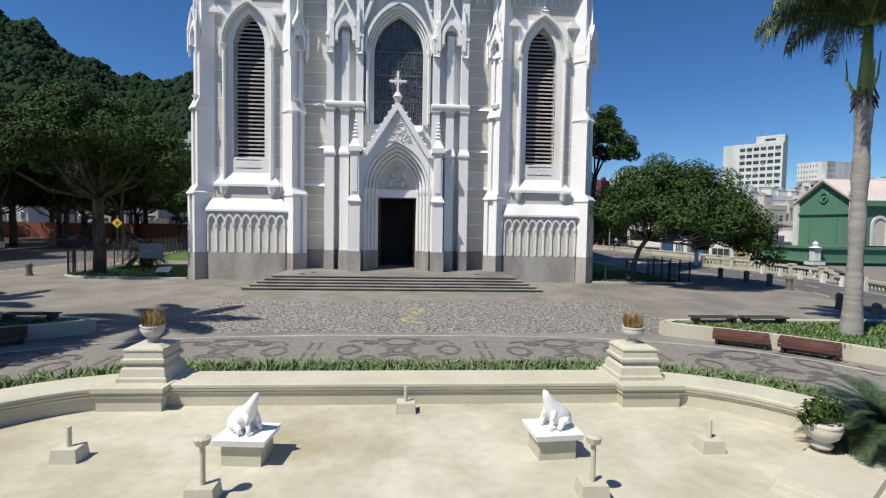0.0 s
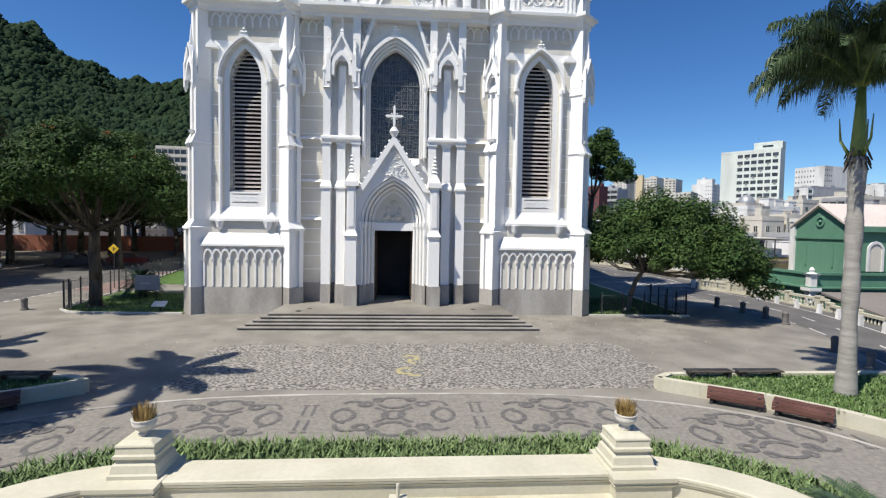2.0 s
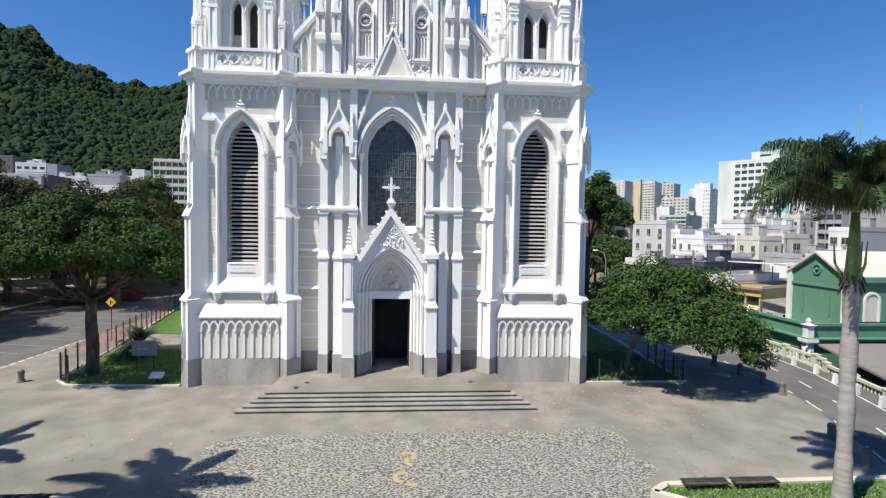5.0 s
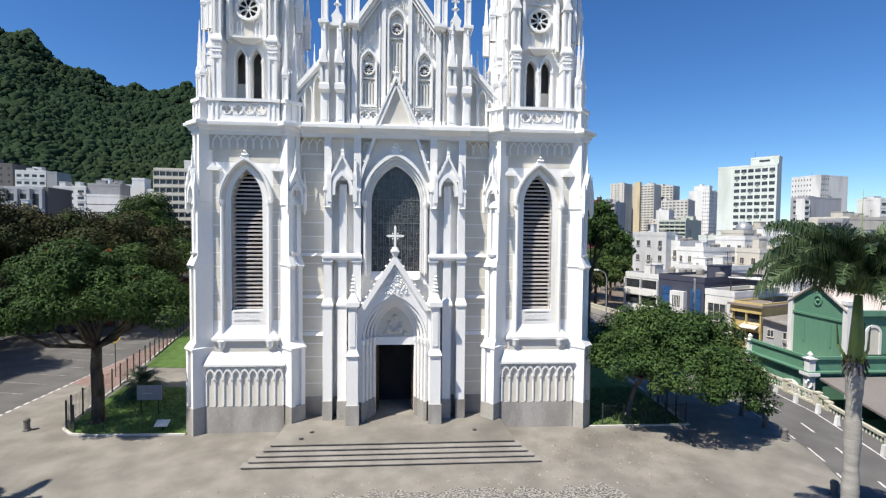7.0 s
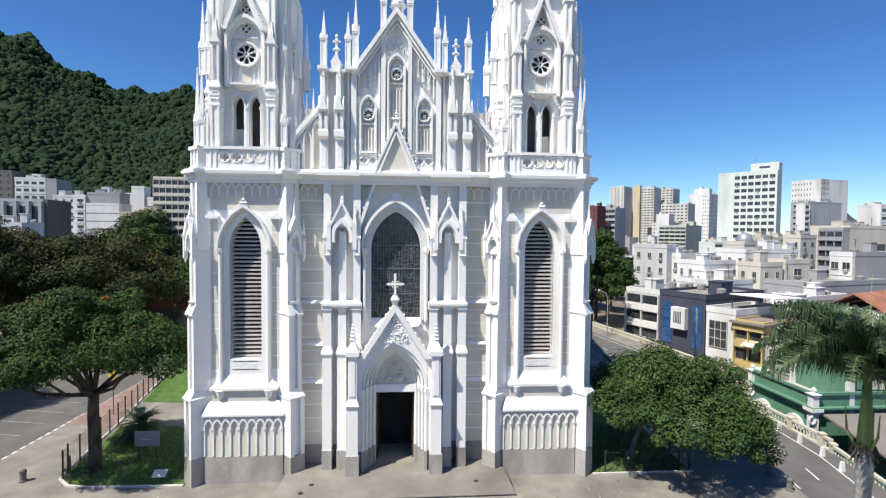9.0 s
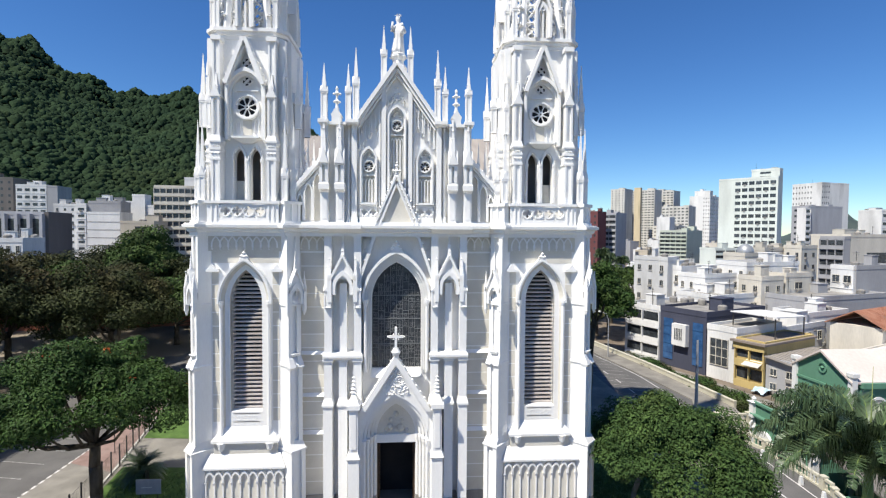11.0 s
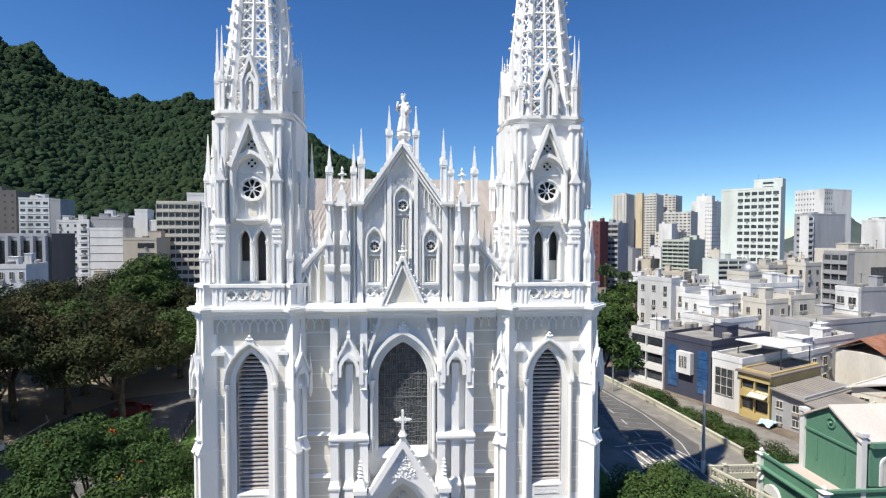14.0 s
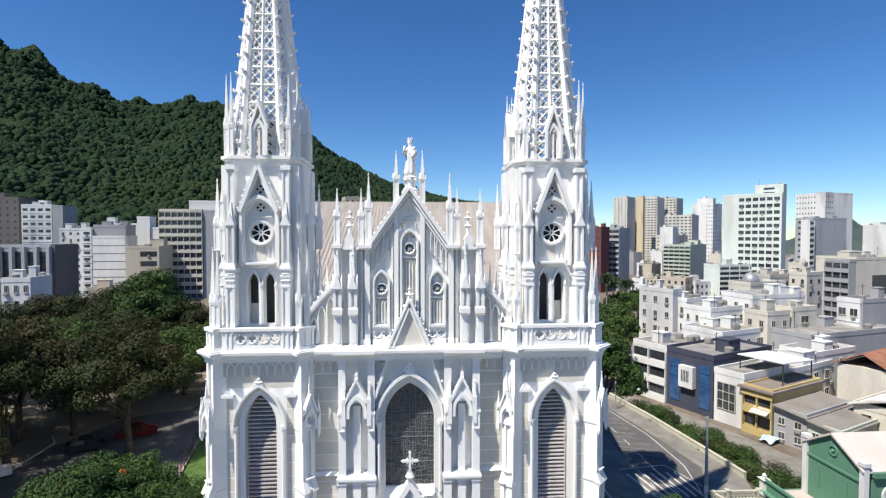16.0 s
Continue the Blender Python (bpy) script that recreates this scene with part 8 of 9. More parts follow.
# ---- raised lawn beds with benches ----
def bed(s):
    m = lambda p: (p[0] if s > 0 else 2 * FX - p[0] - 1.0, p[1])
    line = [(9.35, -11.8), (10.4, -12.55), (11.86, -13.55), (13.07, -14.83), (13.7, -15.8), (14.4, -17.6)]
    poly = [m(p) for p in line + [(19.0, -17.6), (19.4, -11.3), (10.0, -11.35)]]
    t = thing("lawn_bed", "raised lawn bed edged by a low white wall", "planter", (0, 0, 0), group="lawn beds")
    b = BM()
    plate(b, poly if s > 0 else poly[::-1], -0.5, -0.03)
    part("lawn", b, GRASSG, t)
    for k in range(len(poly)):
        (ax, ay), (bx, by) = poly[k], poly[(k + 1) % len(poly)]
        d = math.hypot(bx - ax, by - ay)
        nx, ny = -(by - ay) / d * 0.13, (bx - ax) / d * 0.13
        b = BM()
        hexa(b, [(ax - nx, ay - ny, -0.55), (bx - nx, by - ny, -0.55), (bx + nx, by + ny, -0.55), (ax + nx, ay + ny, -0.55), (ax - nx, ay - ny, 0.05), (bx - nx, by - ny, 0.05), (bx + nx, by + ny, 0.05), (ax + nx, ay + ny, 0.05)])
        part("edge_wall", b, CREAM, t)

    def spot(rng):
        while True:
            x, y = rng.uniform(9.5, 19), rng.uniform(-16.5, -11.5)
            if x > 9.6 + (-11.8 - y) * 1.05:
                p = m((x, y))
                return p[0], p[1], -0.03
    blades("lawn_grass", "short bright green lawn grass in the raised bed", spot, 6000, 0.1, 70 + s, BLADE)
    for (ax, ay), (bx, by) in ((m((10.5, -12.7)), m((11.8, -13.6))), (m((11.95, -13.75)), m((13.0, -14.85)))):
        ben = thing("bench", "red-brown slatted wooden bench set into the bed wall", "bench", ((ax + bx) / 2, (ay + by) / 2, -0.38), math.degrees(math.atan2(by - ay, bx - ax)), "slatted benches")
        ln = math.hypot(bx - ax, by - ay) / 2 - 0.04
        o = -1 if s > 0 else 1
        for q in range(5):
            b = BM()
            y0 = o * (0.02 + 0.1 * q)
            box(b, -ln, ln, min(y0, y0 + o * 0.08), max(y0, y0 + o * 0.08), 0.41 - 0.012 * q, 0.445 - 0.012 * q)
            part("slat", b, WOODR, ben)
        for q in range(2):
            b = BM()
            y0 = o * (0.5 + 0.02 * q)
            box(b, -ln, ln, min(y0, y0 + o * 0.03), max(y0, y0 + o * 0.03), 0.28 - 0.1 * q, 0.37 - 0.1 * q)
            part("slat", b, WOODR, ben)
        for x in (-ln + 0.12, ln - 0.12):
            b = BM()
            box(b, x - 0.04, x + 0.04, -0.5 if s > 0 else 0, 0 if s > 0 else 0.5, 0, 0.4)
            part("bracket", b, METALD, ben)
    for x in (11.3, 13.1):
        p = m((x, -11.95))
        bk = thing("plank_bench", "dark low plank bench along the back of the bed", "bench", (p[0], -11.55, -0.16), 0, "plank benches")
        for q in range(3):
            b = BM()
            box(b, -0.8, 0.8, -0.22 + 0.15 * q, -0.09 + 0.15 * q, 0.33, 0.37)
            part("slat", b, METALD if q else BARK, bk)
        for xx in (-0.65, 0.65):
            b = BM()
            box(b, xx - 0.05, xx + 0.05, -0.2, 0.2, -0.1, 0.33)
            part("leg", b, METALD, bk)


bed(1)
bed(-1)

# ---- bollards, marks and small things on the square ----
for x, y in ((-20.35, 1.0), (21.4, 3.4), (21.7, 1.3), (21.75, -0.6), (21.5, -2.4), (19.6, -7.6), (19.1, -9.8), (18.0, -13.0)):
    z = ground_z(x, y)
    bo = thing("bollard", "short dark stone bollard at the edge of the square", "bollard", (x, y, z), group="bollards")
    b = BM()
    spin(b, [(0.2, -0.05), (0.2, 0.08), (0.15, 0.1), (0.15, 0.48), (0.17, 0.5), (0.17, 0.56)], 12)
    part("post", b, RISER, bo)
    b = BM()
    spin(b, [(0.17, 0.56), (0.15, 0.64), (0.09, 0.7), (0.02, 0.72)], 12)
    part("cap", b, RISER, bo, smooth=True)
b = BM()
YEL = material("yellow_paint", (0.42, 0.36, 0.16), (0.3, 0.27, 0.17), 5, 30, 0.8, 0.1)
for cx, cy, a0, a1, r in ((1.0, -8.4, -60, 150, 0.28), (1.25, -8.75, 130, 260, 0.3), (0.85, -9.9, 60, 290, 0.3), (1.2, -10.15, 180, 300, 0.25)):
    n = 8
    for k in range(n):
        a, c = radians(a0 + (a1 - a0) * k / n), radians(a0 + (a1 - a0) * (k + 1) / n)
        b.faces.new([b.verts.new((cx + rr * math.cos(t), cy + rr * math.sin(t), ground_z(0, cy + rr * math.sin(t)) + 0.012)) for rr, t in ((r - 0.09, a), (r + 0.09, a), (r + 0.09, c), (r - 0.09, c))])
tagged(part("yellow_mark", b, YEL), "faded yellow painted curls on the cobbles", "paint mark", kind="structure")
for x, y in ((-4.3, -1.4), (4.4, -1.5), (-4.7, -2.2)):
    dr = thing("drain_cover", "small round dark metal drain cover in the landing", "drain cover", (x, y, 0.575), group="drain covers")
    b = BM()
    spin(b, [(0.13, 0), (0.13, 0.015), (0.1, 0.02)], 12)
    part("plate", b, METALD, dr)

# ---- gardens beside the church ----
for poly, lab in (([(-18.55, 2.0), (-18.3, 1.1), (-17.5, 0.4), (-16.4, 0.15), (-11.4, 0.0), (-11.4, 8.0), (-19.4, 8.6)], "thin shaded grass under the tree beside the church"), ([(-20.5, 13.6), (-11.4, 12.8), (-11.4, 44), (-25.4, 38)], "sunny lawn beside the nave"), ([(11.5, 0.0), (17.3, 0.0), (17.8, 26), (11.5, 26)], "shaded lawn beside the church")):
    b = BM()
    sheet(b, poly, 0.03)
    for (ax, ay), (bx, by) in zip(poly, poly[1:] + poly[:1]):
        b.faces.new([b.verts.new(p) for p in ((ax, ay, -0.02), (bx, by, -0.02), (bx, by, 0.03), (ax, ay, 0.03))])
    tagged(part("lawn", b, GRASSG), lab, "lawn", kind="structure")
blades("lawn_grass", "thin green grass under the church tree", lambda r: (r.uniform(-18.2, -11.5), r.uniform(0.6, 7.6), 0.02), 2600, 0.12, 81, BLADE)
blades("lawn_grass", "green lawn grass in the garden beside the church", lambda r: (r.uniform(11.6, 17.2), r.uniform(0.1, 7.0), 0.02), 5000, 0.12, 82, BLADE)
GPATH = [(-11.4, -0.05), (-16.4, 0.07), (-17.6, 0.3), (-18.45, 1.05), (-18.75, 2.0), (-19.8, 8.8), (-20.9, 14.3), (-25.6, 38)]


def kerbs(path, label):
    L, R = strip(path, -0.07, 0.07)
    b = BM()
    for i in range(len(L) - 1):
        hexa(b, [(*L[i], -0.1), (*L[i + 1], -0.1), (*R[i + 1], -0.1), (*R[i], -0.1), (*L[i], 0.09), (*L[i + 1], 0.09), (*R[i + 1], 0.09), (*R[i], 0.09)])
    tagged(part("kerb", b, KERB), label, "kerb", kind="structure")


kerbs(GPATH, "pale kerb round the church garden")
b = BM()
sheet(b, [(-19.9, 8.0), (-21.0, 14.3), (-25.6, 38), (-23.5, 39), (-23.5, 9.5)], 0.008)
tagged(part("footpath", b, material("reddish_paving", (0.20, 0.135, 0.115), (0.28, 0.195, 0.17), 1.2, 25, 0.9, 0.3, c=(0.24, 0.2, 0.175), cover=0.5)), "reddish worn paving of the footpath along the street", "pavement", kind="structure")
kerbs([(11.4, -0.05), (17.4, -0.05), (17.9, 10), (17.9, 26)], "low pale kerb of the garden beside the church")


def fence(path, h, gap, label):
    f = thing("fence", label, "fence", (0, 0, 0))
    for (ax, ay), (bx, by) in zip(path, path[1:]):
        d = math.dist((ax, ay), (bx, by))
        n = max(1, round(d / gap))
        for k in range(n):
            x, y = ax + (bx - ax) * k / n, ay + (by - ay) * k / n
            shared(("post", h), "post", lambda b: (box(b, -0.035, 0.035, -0.035, 0.035, 0, h), knob(b, (0, 0, h + 0.02), 0.05)), METALD, f, "", (x, y, 0))
        for z in (0.15, h - 0.12):
            b = BM()
            rod(b, (ax, ay, z), (bx, by, z), 0.012, 0.012, 4)
            part("rail", b, METALD, f)
        b = BM()
        m = int(d / 0.16)
        for k in range(m):
            x, y = ax + (bx - ax) * k / m, ay + (by - ay) * k / m
            rod(b, (x, y, 0.15), (x, y, h - 0.12), 0.006, 0.006, 3)
        tagged(part("wire_mesh", b, METALD, f), kind="stuff")


fence([(-17.5, 0.4), (-18.35, 1.12), (-18.65, 2.0), (-19.7, 8.8), (-20.8, 14.3), (-25.4, 37.5)], 1.6, 1.35, "thin dark metal post fence round the church garden")
fence([(12.2, 0.1), (17.3, 0.1), (17.6, 6)], 1.3, 1.3, "dark metal fence round the shaded garden")

sign = thing("notice_board", "blank grey notice board on two legs in the garden", "sign", (-14.9, 3.2, 0.03))
b = BM()
box(b, -0.72, 0.72, -0.03, 0.03, 0.85, 1.75)
part("panel", b, paint("grey_sign", (0.36, 0.37, 0.40)), sign)
for x in (-0.5, 0.5):
    b = BM()
    rod(b, (x, 0.03, -0.05), (x, 0.03, 1.6), 0.03)
    part("leg", b, METALD, sign)
b = BM()
box(b, -0.4, 0.2, -0.036, -0.03, 1.24, 1.28)
part("writing", b, P_WHITE, sign, "faint pale line of writing")
plaq = thing("plaque_stand", "small slanted pale plaque on a low stand", "plaque", (-12.9, 0.55, 0.03))
b = BM()
hexa(b, [(-0.36, -0.2, 0.3), (0.36, -0.2, 0.3), (0.36, 0.2, 0.52), (-0.36, 0.2, 0.52), (-0.36, -0.2, 0.34), (0.36, -0.2, 0.34), (0.36, 0.2, 0.56), (-0.36, 0.2, 0.56)])
part("panel", b, P_WHITE, plaq)
b = BM()
rod(b, (0, 0.1, -0.05), (0, 0.05, 0.42), 0.05)
part("leg", b, METALD, plaq)
rs = thing("road_sign", "yellow diamond warning sign on a thin post", "road sign", (-21.3, 11.0, 0))
b = BM()
rod(b, (0, 0.03, -0.1), (0, 0.03, 3.2), 0.035)
part("post", b, METALD, rs)
b = BM()
prism(b, [(-0.38, 2.95), (0, 2.57), (0.38, 2.95), (0, 3.33)], -0.02, 0.0)
part("panel", b, material("sign_yellow", (0.72, 0.48, 0.03), (0.65, 0.42, 0.03), 3, 20, 0.5), rs)
b = BM()
box(b, -0.06, 0.02, -0.025, -0.02, 2.75, 3.1)
box(b, 0.02, 0.14, -0.025, -0.02, 2.9, 3.0)
part("symbol", b, METALD, rs)
sp = thing("dwarf_palm", "scruffy dry dwarf palm in the garden", "palm", (-16.4, 5.9, 0))
V, F = [], []
rng = random.Random(5)
for k in range(24):
    a, el = k * 2.4, rng.uniform(-0.1, 1.2)
    p = Vector((0, 0, 1.0))
    for q in range(12):
        d = Vector((math.cos(a) * math.cos(el), math.sin(a) * math.cos(el), math.sin(el)))
        s = d.cross(Vector((0, 0, 1))).normalized()
        for w in (-1, 1):
            e = p + s * w * 0.26 * math.sin(math.pi * (q + 1) / 14) + d * 0.16 - Vector((0, 0, 0.05))
            i = len(V)
            V += [p - d * 0.015, p + d * 0.02, e]
            F.append((i, i + 1, i + 2))
        p = p + d * 0.13
        el -= 0.14
from_lists("fronds", V, F, PALMLEAF, sp)
b = BM()
limb(b, [(0, 0, -0.05), (0.05, 0, 0.5), (0, 0, 1.05)], 0.16, 0.1)
part("trunk", b, BARK, sp)

# ---- road markings ----
b = BM()


def stripe(b, p, q, w, dz=0.006):
    d = math.dist(p, q)
    if d < 1e-4:
        return
    nx, ny = -(q[1] - p[1]) / d * w / 2, (q[0] - p[0]) / d * w / 2
    b.faces.new([b.verts.new((x, y, ground_z(x, y) + dz)) for x, y in ((p[0] + nx, p[1] + ny), (q[0] + nx, q[1] + ny), (q[0] - nx, q[1] - ny), (p[0] - nx, p[1] - ny))])


def along(path, s):
    for a, c in zip(path, path[1:]):
        d = math.dist(a, c)
        if s <= d:
            return (a[0] + (c[0] - a[0]) * s / d, a[1] + (c[1] - a[1]) * s / d)
        s -= d
    return path[-1]


EDGE_R = [(26.3, 38), (27.9, 28.4), (27.9, 20.6), (26.2, 14), (27.2, 8), (26.7, 1.5), (25.0, -5), (22.6, -14)]
MID_R = [(23.6, 44), (24.6, 28), (24.4, 17), (25.2, 7), (24.6, 0.5), (22.9, -6), (20.4, -14)]
PLAZA_R = [(22.75, 20), (22.75, 8), (22.65, 0), (21.95, -4), (20.35, -9), (17.65, -16)]
s = 0
while s < 62:
    stripe(b, along(EDGE_R, s), along(EDGE_R, s + 1.0), 0.1)
    s += 1.0
s = 0
while s < 60:
    stripe(b, along(MID_R, s), along(MID_R, s + 1.4), 0.11)
    s += 3.4
s = 0
while s < 36:
    stripe(b, along(PLAZA_R, s), along(PLAZA_R, s + 1.5), 0.1)
    s += 2.6
for k in range(7):
    stripe(b, (21.3 + 0.8 * k, 19.2), (22.1 + 0.72 * k, 14.7), 0.22)
stripe(b, (20.8, 20.1), (25.9, 20.7), 0.12)
stripe(b, (25.9, 20.7), (27.3, 16.4), 0.12)
for k in range(46):
    stripe(b, (-23.75 + 0.01 * k, -6 + 0.7 * k), (-23.75 + 0.01 * k, -5.55 + 0.7 * k), 0.16)
stripe(b, (-23.58, -20), (-23.58, 40), 0.07)
tagged(part("road_marking", b, PAINT), "white painted lane dashes, parking bays and hatching", "road marking", kind="structure")
b = BM()
for k in range(12):
    stripe(b, (-25.2, 1.0 + 2.1 * k), (-29.6, 1.9 + 2.1 * k), 0.065)
    stripe(b, (22.9, 22.4 + 1.5 * k), (27.0 - 0.05 * k, 21.0 + 1.5 * k), 0.06)
tagged(part("road_marking", b, material("worn_road_paint", (0.20, 0.195, 0.185), (0.42, 0.41, 0.39), 4, 30, 0.85, 0.1)), "worn white parking bay lines", "road marking", kind="structure")

# white marker posts along the lane
for k in range(11):
    x, y = along([(p[0] - 0.15, p[1]) for p in EDGE_R], 31 + 2.0 * k)
    z = ground_z(x, y)
    mp = thing("marker_post", "short white marker post beside the lane", "bollard", (x + 0.35, y, z), group="marker posts")
    b = BM()
    taper(b, (-0.12, 0.12, -0.12, 0.12), (-0.08, 0.08, -0.08, 0.08), -0.05, 0.55)
    part("post", b, P_WHITE, mp)

# ---- balustrade ----
bal = thing("balustrade", "weathered white balustrade above the lower street", "balustrade")
BALUSTER = [(0.055, 0.0), (0.07, 0.05), (0.04, 0.1), (0.075, 0.24), (0.05, 0.36), (0.035, 0.46), (0.06, 0.52)]
for i in (2, 3, 4, 6, 7, 8, 9, 10):
    (ax, ay), (bx, by) = BAL[i], BAL[i + 1]
    d = math.dist((ax, ay), (bx, by))
    ux, uy = (bx - ax) / d, (by - ay) / d
    rz = math.degrees(math.atan2(uy, ux))
    z = -0.4 if by < -4 else (-0.1 if by < 4 else 0)
    for name, w, z0, z1 in (("low_wall", 0.24, -0.4, 0.56), ("coping", 0.34, 0.56, 0.68)) if i < 5 else (("base_rail", 0.2, -0.3, 0.2), ("top_rail", 0.22, 0.72, 0.88)):
        b = BM()
        box(b, 0, d, -w / 2, w / 2, z0, z1)
        o = part(name, b, CREAM, bal)
        o.matrix_basis = pose(ax, ay, z, 0, 0, rz)
    n = int(d / 0.3) if i > 5 else 0
    for k in range(n):
        x, y = ax + ux * (k + 0.5) * d / n, ay + uy * (k + 0.5) * d / n
        if k % 9 == 0:
            shared("balpost", "pier", lambda b: (box(b, -0.16, 0.16, -0.16, 0.16, -0.3, 0.9), box(b, -0.2, 0.2, -0.2, 0.2, 0.9, 1.0)), CREAM, bal, "", (x, y, z), rz)
        else:
            shared("baluster", "baluster", lambda b: spin(b, BALUSTER, 6), CREAM, bal, "", (x, y, z + 0.2))

pole = thing("utility_pole", "grey concrete utility pole beside the balustrade", "utility pole", (26.45, 14.5, 0))
b = BM()
spin(b, [(0.16, -0.1), (0.13, 3.4), (0.09, 7.3)], 10)
part("post", b, P_GREY, pole)
b = BM()
spin(b, [(0.18, 0), (0.175, 1.1)], 10)
part("painted_foot", b, P_WHITE, pole, "white painted foot")
lamp = thing("street_lamp", "slim curved grey street lamp behind the trees", "street lamp", (27.6, 36.5, 0.1))
b = BM()
limb(b, [(0, 0, -0.1), (0, 0, 5.0), (-0.3, 0, 5.8), (-1.2, 0, 6.2)], 0.08, 0.04)
part("post", b, P_GREY, lamp)
b = BM()
taper(b, (-1.8, -1.15, -0.12, 0.12), (-1.7, -1.2, -0.08, 0.08), 6.12, 6.28)
part("lamp_head", b, P_WHITE, lamp)

# ---- green houses below the balustrade ----
gh = thing("green_house", "jade green flat-roofed house with white corner columns and cornice", "building", (0, 0, 0))
b = BM()
box(b, 31.2, 46, 7.1, 7.5, -6, 1.9)
box(b, 31.2, 31.6, 7.5, 13.6, -6, 1.9)
box(b, 31.6, 46, 13.2, 13.6, -6, 1.0)
part("wall", b, P_JADE, gh)
b = BM()
box(b, 31.6, 46, 7.5, 13.2, 0.9, 1.1)
part("roof", b, paint("pinkish_terrace", (0.55, 0.46, 0.41)), gh, "pinkish flat roof terrace")
for z0, z1, o in ((0.7, 0.9, 0.25), (0.9, 1.02, 0.4), (1.9, 2.1, 0.15)):
    b = BM()
    box(b, 31.2 - o, 46, 7.1 - o, 7.1 + 0.1, z0, z1)
    box(b, 31.2 - o, 31.3, 7.1, 13.6, z0, z1)
    part("cornice", b, P_JADE, gh)
for x, y in ((31.2, 7.1), (31.2, 13.6)):
    b = BM()
    box(b, x - 0.26, x + 0.26, y - 0.26, y + 0.26, -6, 0.5)
    taper(b, (x - 0.26, x + 0.26, y - 0.26, y + 0.26), (x - 0.46, x + 0.46, y - 0.46, y + 0.46), 0.5, 0.72)
    box(b, x - 0.46, x + 0.46, y - 0.46, y + 0.46, 0.72, 0.95)
    box(b, x - 0.25, x + 0.25, y - 0.25, y + 0.25, 0.95, 1.8)
    taper(b, (x - 0.25, x + 0.25, y - 0.25, y + 0.25), (x - 0.4, x + 0.4, y - 0.4, y + 0.4), 1.8, 2.0)
    spin(b, [(0.4, 2.0), (0.14, 2.12), (0.2, 2.3), (0.05, 2.5)], 8, (x, y, 0))
    for q in range(7):   # scrolled bracket beside the capital
        a = q * 0.7
        rod(b, (x - 0.3 - 0.25 * math.sin(a), y - 0.3, 0.1 + 0.3 * math.cos(a)), (x - 0.3 - 0.25 * math.sin(a + 0.7), y - 0.3, 0.1 + 0.3 * math.cos(a + 0.7)), 0.08, 0.07, 6)
    part("corner_column", b, P_WHITE, gh, "white stepped corner column with finial")
for y in (8.7, 12.1):
    b = BM()
    prism(b, [(0.9 * math.cos(k * math.pi / 10), 0.9 * math.sin(k * math.pi / 10)) for k in range(11)], -0.2, 0.12)
    o = part("lunette", b, P_WHITE, gh, "white half-round lunette")
    o.matrix_basis = pose(31.16, y, -1.0, 0, 0, -90)
g2 = thing("gabled_house", "green gabled house with round emblem and white pilasters", "building", (34.3, 12.6, -6), -90)
b = BM()
prism(b, [(0, 0), (5.2, 0), (5.2, 11.7), (2.6, 13.3), (0, 11.7)], 0, 12)
part("wall", b, P_JADE, g2)
for s in (0, 1):
    b = BM()
    x0, x1 = (-0.3, 2.6) if s == 0 else (5.5, 2.6)
    hexa(b, [(x0, -0.3, 11.5), (x1, -0.3, 13.3), (x1, 12, 13.3), (x0, 12, 11.5), (x0, -0.3, 11.65), (x1, -0.3, 13.48), (x1, 12, 13.48), (x0, 12, 11.65)])
    part("roof", b, paint("pale_pink_sheet", (0.60, 0.52, 0.47)), g2, "pale pinkish sheet roof")
b = BM()
ring(b, 2.6, 12.0, 0.32, 0.44, -0.1, 0.0, 16)
knob(b, (2.6, -0.06, 12.0), 0.16)
part("emblem", b, P_JADE, g2, "round relief emblem")
b = BM()
box(b, 0, 5.2, -0.12, 0, 10.6, 10.78)
for x in (1.3, 3.9):
    box(b, x - 0.06, x + 0.06, -0.08, 0, 8.4, 10.2)
part("moulding", b, P_JADE, g2)
for x in (-0.1, 5.3):
    b = BM()
    box(b, x - 0.22, x + 0.22, -0.2, 0.2, 0, 12.0)
    box(b, x - 0.3, x + 0.3, -0.28, 0.28, 12.0, 12.3)
    part("pilaster", b, P_WHITE, g2, "white corner pilaster")
g3 = thing("green_hall", "dark green hall front with white arched windows", "building", (34.9, 7.2, -6), 0)
b = BM()
box(b, 0, 16, 0, 0.18, 8.2, 11.2)
part("wall", b, P_JADE, g3)
b = BM()
box(b, -0.1, 16.2, -0.3, 0.3, 11.2, 11.6)
part("cornice", b, P_JADE, g3)
for k in range(6):
    b = BM()
    cx = 1.4 + 2.4 * k
    arch_band(b, cx, 1.0, 10.3, 1.36, 10.5, 9.8, 8.2, -0.1, 0.02, 6)
    w = part("window", b, P_WHITE, g3, "white arched window surround")
    b = BM()
    arch_panel(b, cx, 1.0, 9.8, 10.3, 8.2, -0.03, 0.0, 6)
    part("pane", b, P_CREAM, w)
shed = thing("shed_roof", "dark grey sloping shed roofs below the balustrade", "roof", (30.5, -8, 0))
b = BM()
hexa(b, [(0.3, 0, -1.9), (18, 0, -1.9), (18, 14.4, 0.55), (0.9, 14.4, 0.55), (0.3, 0, -1.75), (18, 0, -1.75), (18, 14.4, 0.7), (0.9, 14.4, 0.7)])
part("roof_sheet", b, paint("sooty_shed_roof", (0.2, 0.18, 0.165)), shed)
b = BM()
box(b, 1.4, 18, 0.4, 13.6, -6, -2.2)
part("wall", b, P_JADE, shed)

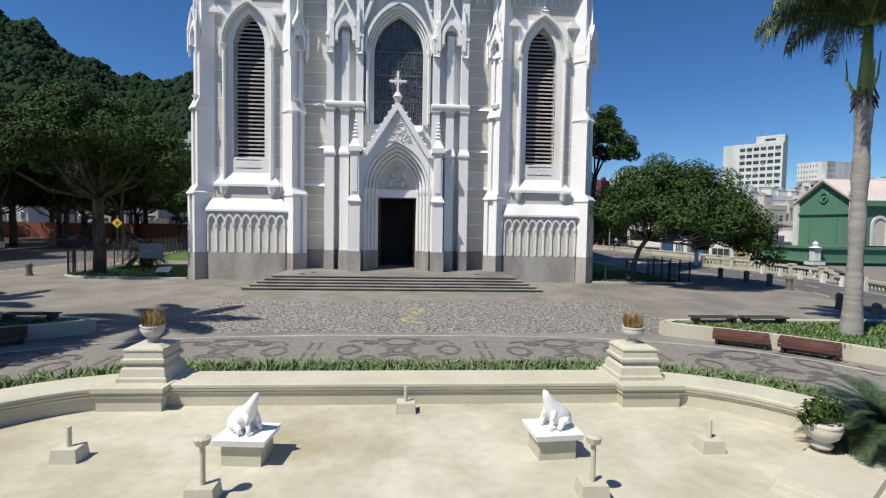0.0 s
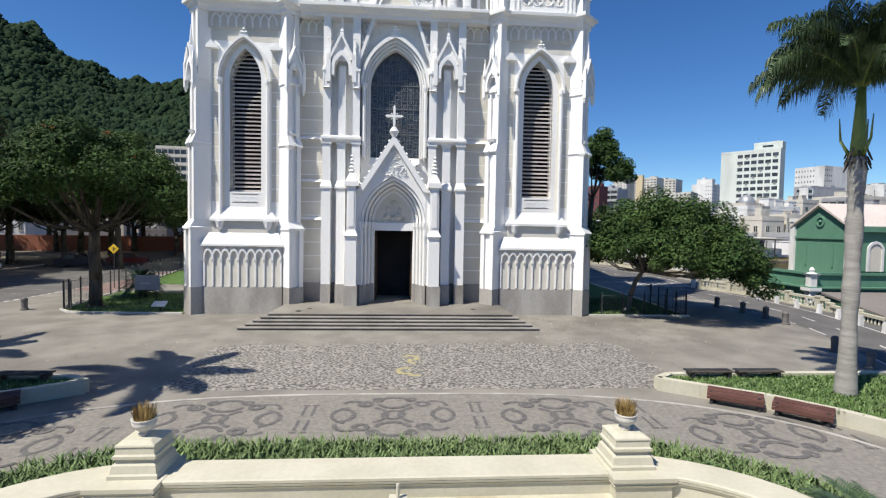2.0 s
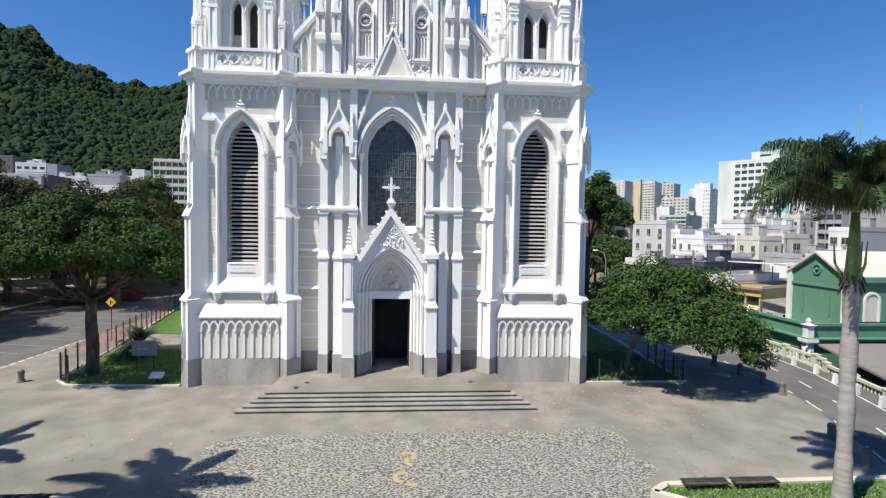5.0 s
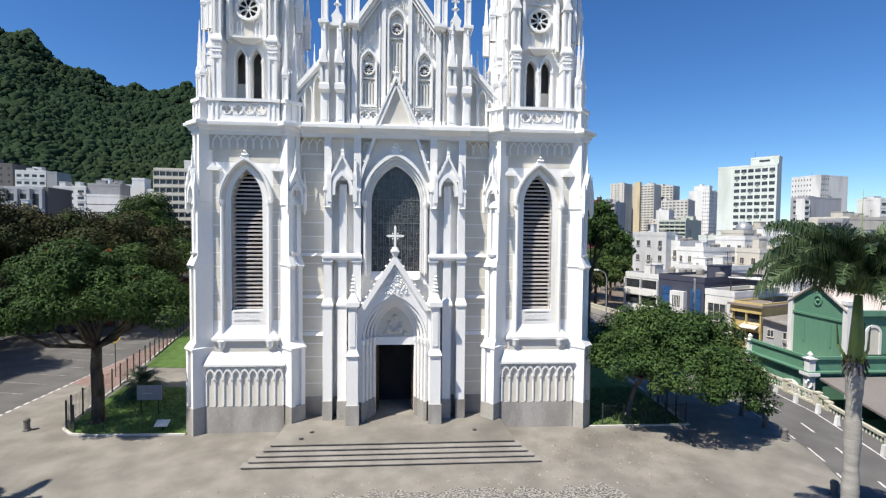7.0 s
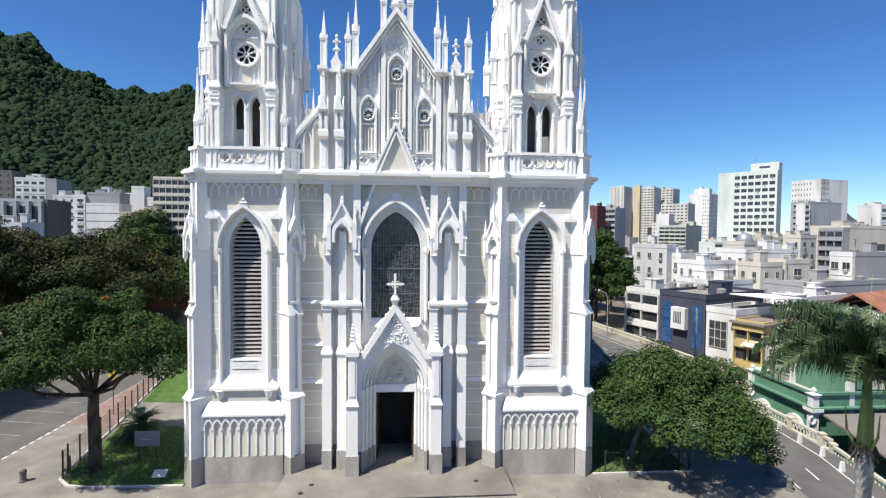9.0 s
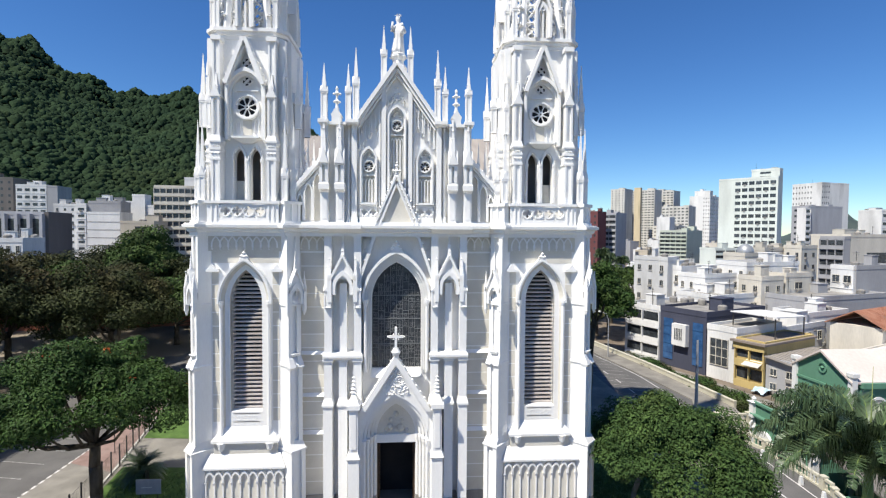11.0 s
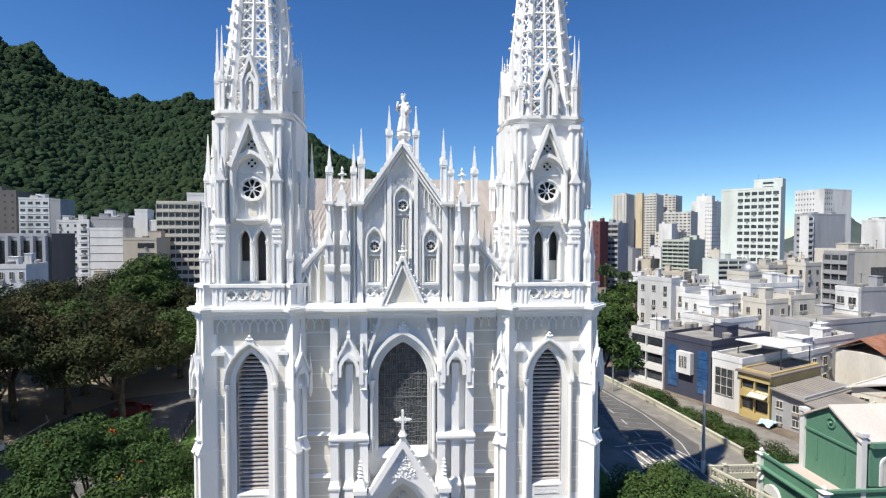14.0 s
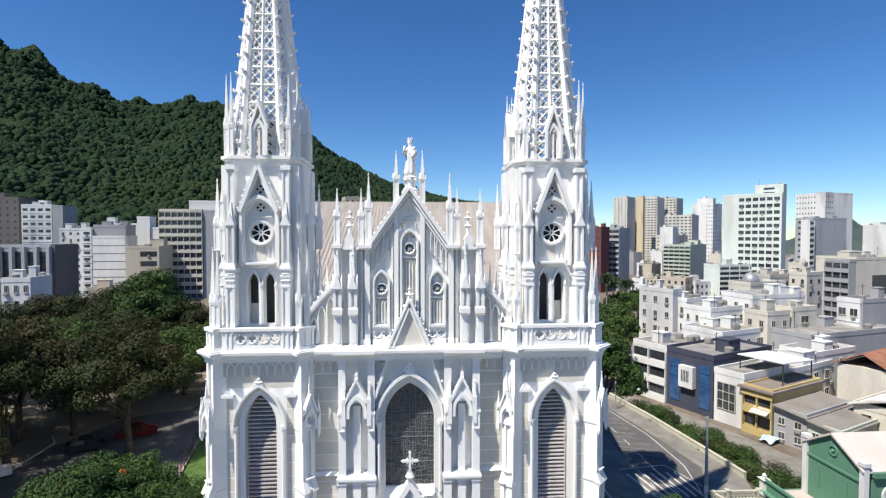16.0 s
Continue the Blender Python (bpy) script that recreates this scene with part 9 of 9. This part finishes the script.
# scrub on the bank below the balustrade, with a terraced garden
rng = random.Random(90)
b = BM()
EDGE = BAL[2:6]
for (ax, ay), (bx, by) in zip(EDGE, EDGE[1:]):
    hexa(b, [(ax + 0.1, ay, -6), (ax + 13, ay + 3, -6), (bx + 13, by + 3, -6), (bx + 0.1, by, -6), (ax + 0.1, ay, -0.6), (ax + 13, ay + 3, -5.92), (bx + 13, by + 3, -5.92), (bx + 0.1, by, -0.6)])
tagged(part("bank", b, EARTH), "steep dusty bank below the low wall", "ground", kind="structure")
for k in range(90):
    f = 0.85 * rng.random() ** 1.2
    y = 15.5 + 28 * rng.random() ** 1.6
    x = 32.1 - max(0, y - 17) * 0.14 + 0.7 + 12.5 * f
    bu = thing("bush", "scruffy half-dry green bush on the bank below the low wall", "bush", (x, y + 3 * f, -0.75 - 5.2 * f), group="bank bushes")
    h = rng.uniform(0.9, 2.1) * (0.7 + 0.8 * f)
    V, F = leaf_cloud(rng, [(rng.uniform(-0.6, 0.6), rng.uniform(-0.6, 0.6), h * 0.5, h * 0.5, 0.9) for _ in range(4)], 200, 0.13)
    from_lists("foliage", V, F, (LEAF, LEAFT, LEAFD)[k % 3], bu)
b = BM()
b.faces.new([b.verts.new(p) for p in ((41, 10, -5.95), (55, 20, -5.95), (47, 46, -5.95), (38, 66, -5.95), (34, 66, -5.95), (41, 44, -5.95), (43, 30, -5.95))])
tagged(part("street", b, PAVE), "pale narrow lower street", "road", kind="structure")


# ---- parked cars under the park trees ----
def car(at, rz, mat, label):
    c = thing("car", label, "car", at, rz, "parked cars")
    b = BM()
    prism(b, [(-2.05, 0.3), (2.0, 0.3), (2.05, 0.7), (1.9, 0.85), (1.05, 0.92), (0.45, 1.4), (-0.9, 1.45), (-1.6, 0.98), (-2.05, 0.9)], -0.82, 0.82)
    part("body", b, mat, c)
    for y in (-0.83, 0.81):
        for shape in ([(0.9, 0.94), (0.4, 1.34), (-0.15, 1.37), (-0.15, 0.94)], [(-0.25, 0.94), (-0.25, 1.37), (-0.88, 1.38), (-1.35, 0.98)]):
            b = BM()
            prism(b, shape, y, y + 0.02)
            part("window", b, PANE, c)
    for x in (-1.3, 1.3):
        for y in (-0.78, 0.6):
            b = BM()
            for k in range(12):
                a, e = 2 * math.pi * k / 12, 2 * math.pi * (k + 1) / 12
                prism(b, [(x, 0.32), (x + 0.32 * math.cos(a), 0.32 + 0.32 * math.sin(a)), (x + 0.32 * math.cos(e), 0.32 + 0.32 * math.sin(e))], y, y + 0.2)
            part("wheel", b, METALD, c)


CARP = [material("car_paint_" + n, c, tuple(v * 1.05 for v in c), 2, 20, 0.25, 0.0, spec=0.6) for n, c in (("red", (0.09, 0.012, 0.014)), ("white", (0.7, 0.7, 0.7)), ("dark", (0.03, 0.03, 0.04)))]
car((-31.6, 31.8, 0), 20, CARP[0], "red hatchback parked in the tree shade")
car((-35.0, 28.5, 0), 20, CARP[2], "dark car parked in the tree shade")
car((-40.5, 22.0, 0), 40, CARP[1], "white car parked under the park trees")
# park walls and path
b = BM()
sheet(b, [(-40, 28), (-36, 38), (-29.4, 40.6), (-27.5, 50), (-26, 70), (-45, 75), (-75, 60), (-75, 0), (-40, 0)], 0.01)
tagged(part("park_path", b, paint("park_earth", (0.26, 0.22, 0.17))), "pale trodden earth of the park under the trees", "path", kind="structure")
kerbs([(-40, -20), (-39.6, 24), (-39.9, 30.5), (-41.5, 32.5)], "pale kerb along the park")
pw = thing("park_wall", "low reddish wall at the far side of the street", "wall", (0, 0, 0))
b = BM()
hexa(b, [(-74, 56, 0), (-10, 66, 0), (-10, 66.3, 0), (-74, 56.3, 0), (-74, 56, 2.6), (-10, 66, 2.6), (-10, 66.3, 2.6), (-74, 56.3, 2.6)])
part("wall", b, paint("brick_red_wall", (0.30, 0.12, 0.08)), pw)

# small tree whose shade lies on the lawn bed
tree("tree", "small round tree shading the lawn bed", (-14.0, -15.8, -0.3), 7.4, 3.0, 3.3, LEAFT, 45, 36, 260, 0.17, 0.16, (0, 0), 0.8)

# dry leaves and grit scattered over the square
rng = random.Random(15)
V, F_ = [], []
for _ in range(1500):
    near = rng.random()
    if near < 0.45:
        x, y = rng.uniform(4, 15), rng.uniform(-6.5, -0.8)
    elif near < 0.8:
        x, y = rng.uniform(-13, 15), rng.uniform(-11.8, -5.5)
    else:
        x, y = rng.uniform(-20, 18), rng.uniform(-10, -0.3)
    if -7.4 < x < 7.6 and y > -4.4:
        continue
    z, r, a = ground_z(x, y) + 0.012, rng.uniform(0.02, 0.06), rng.uniform(0, 6.28)
    i = len(V)
    V += [(x + r * math.cos(a + q * 1.5708) * (1 if q % 2 else 0.55), y + r * math.sin(a + q * 1.5708) * (1 if q % 2 else 0.55), z + (0.012 if q == 0 else 0.0)) for q in range(4)]
    F_.append((i, i + 1, i + 2, i + 3))
tagged(from_lists("leaf_litter", V, F_, material("dry_leaf_litter", (0.16, 0.12, 0.08), (0.4, 0.36, 0.3), 3, 9, 0.9, 0.0, piece=0.8)), "dry fallen leaves and grit scattered over the square", "litter", kind="stuff")
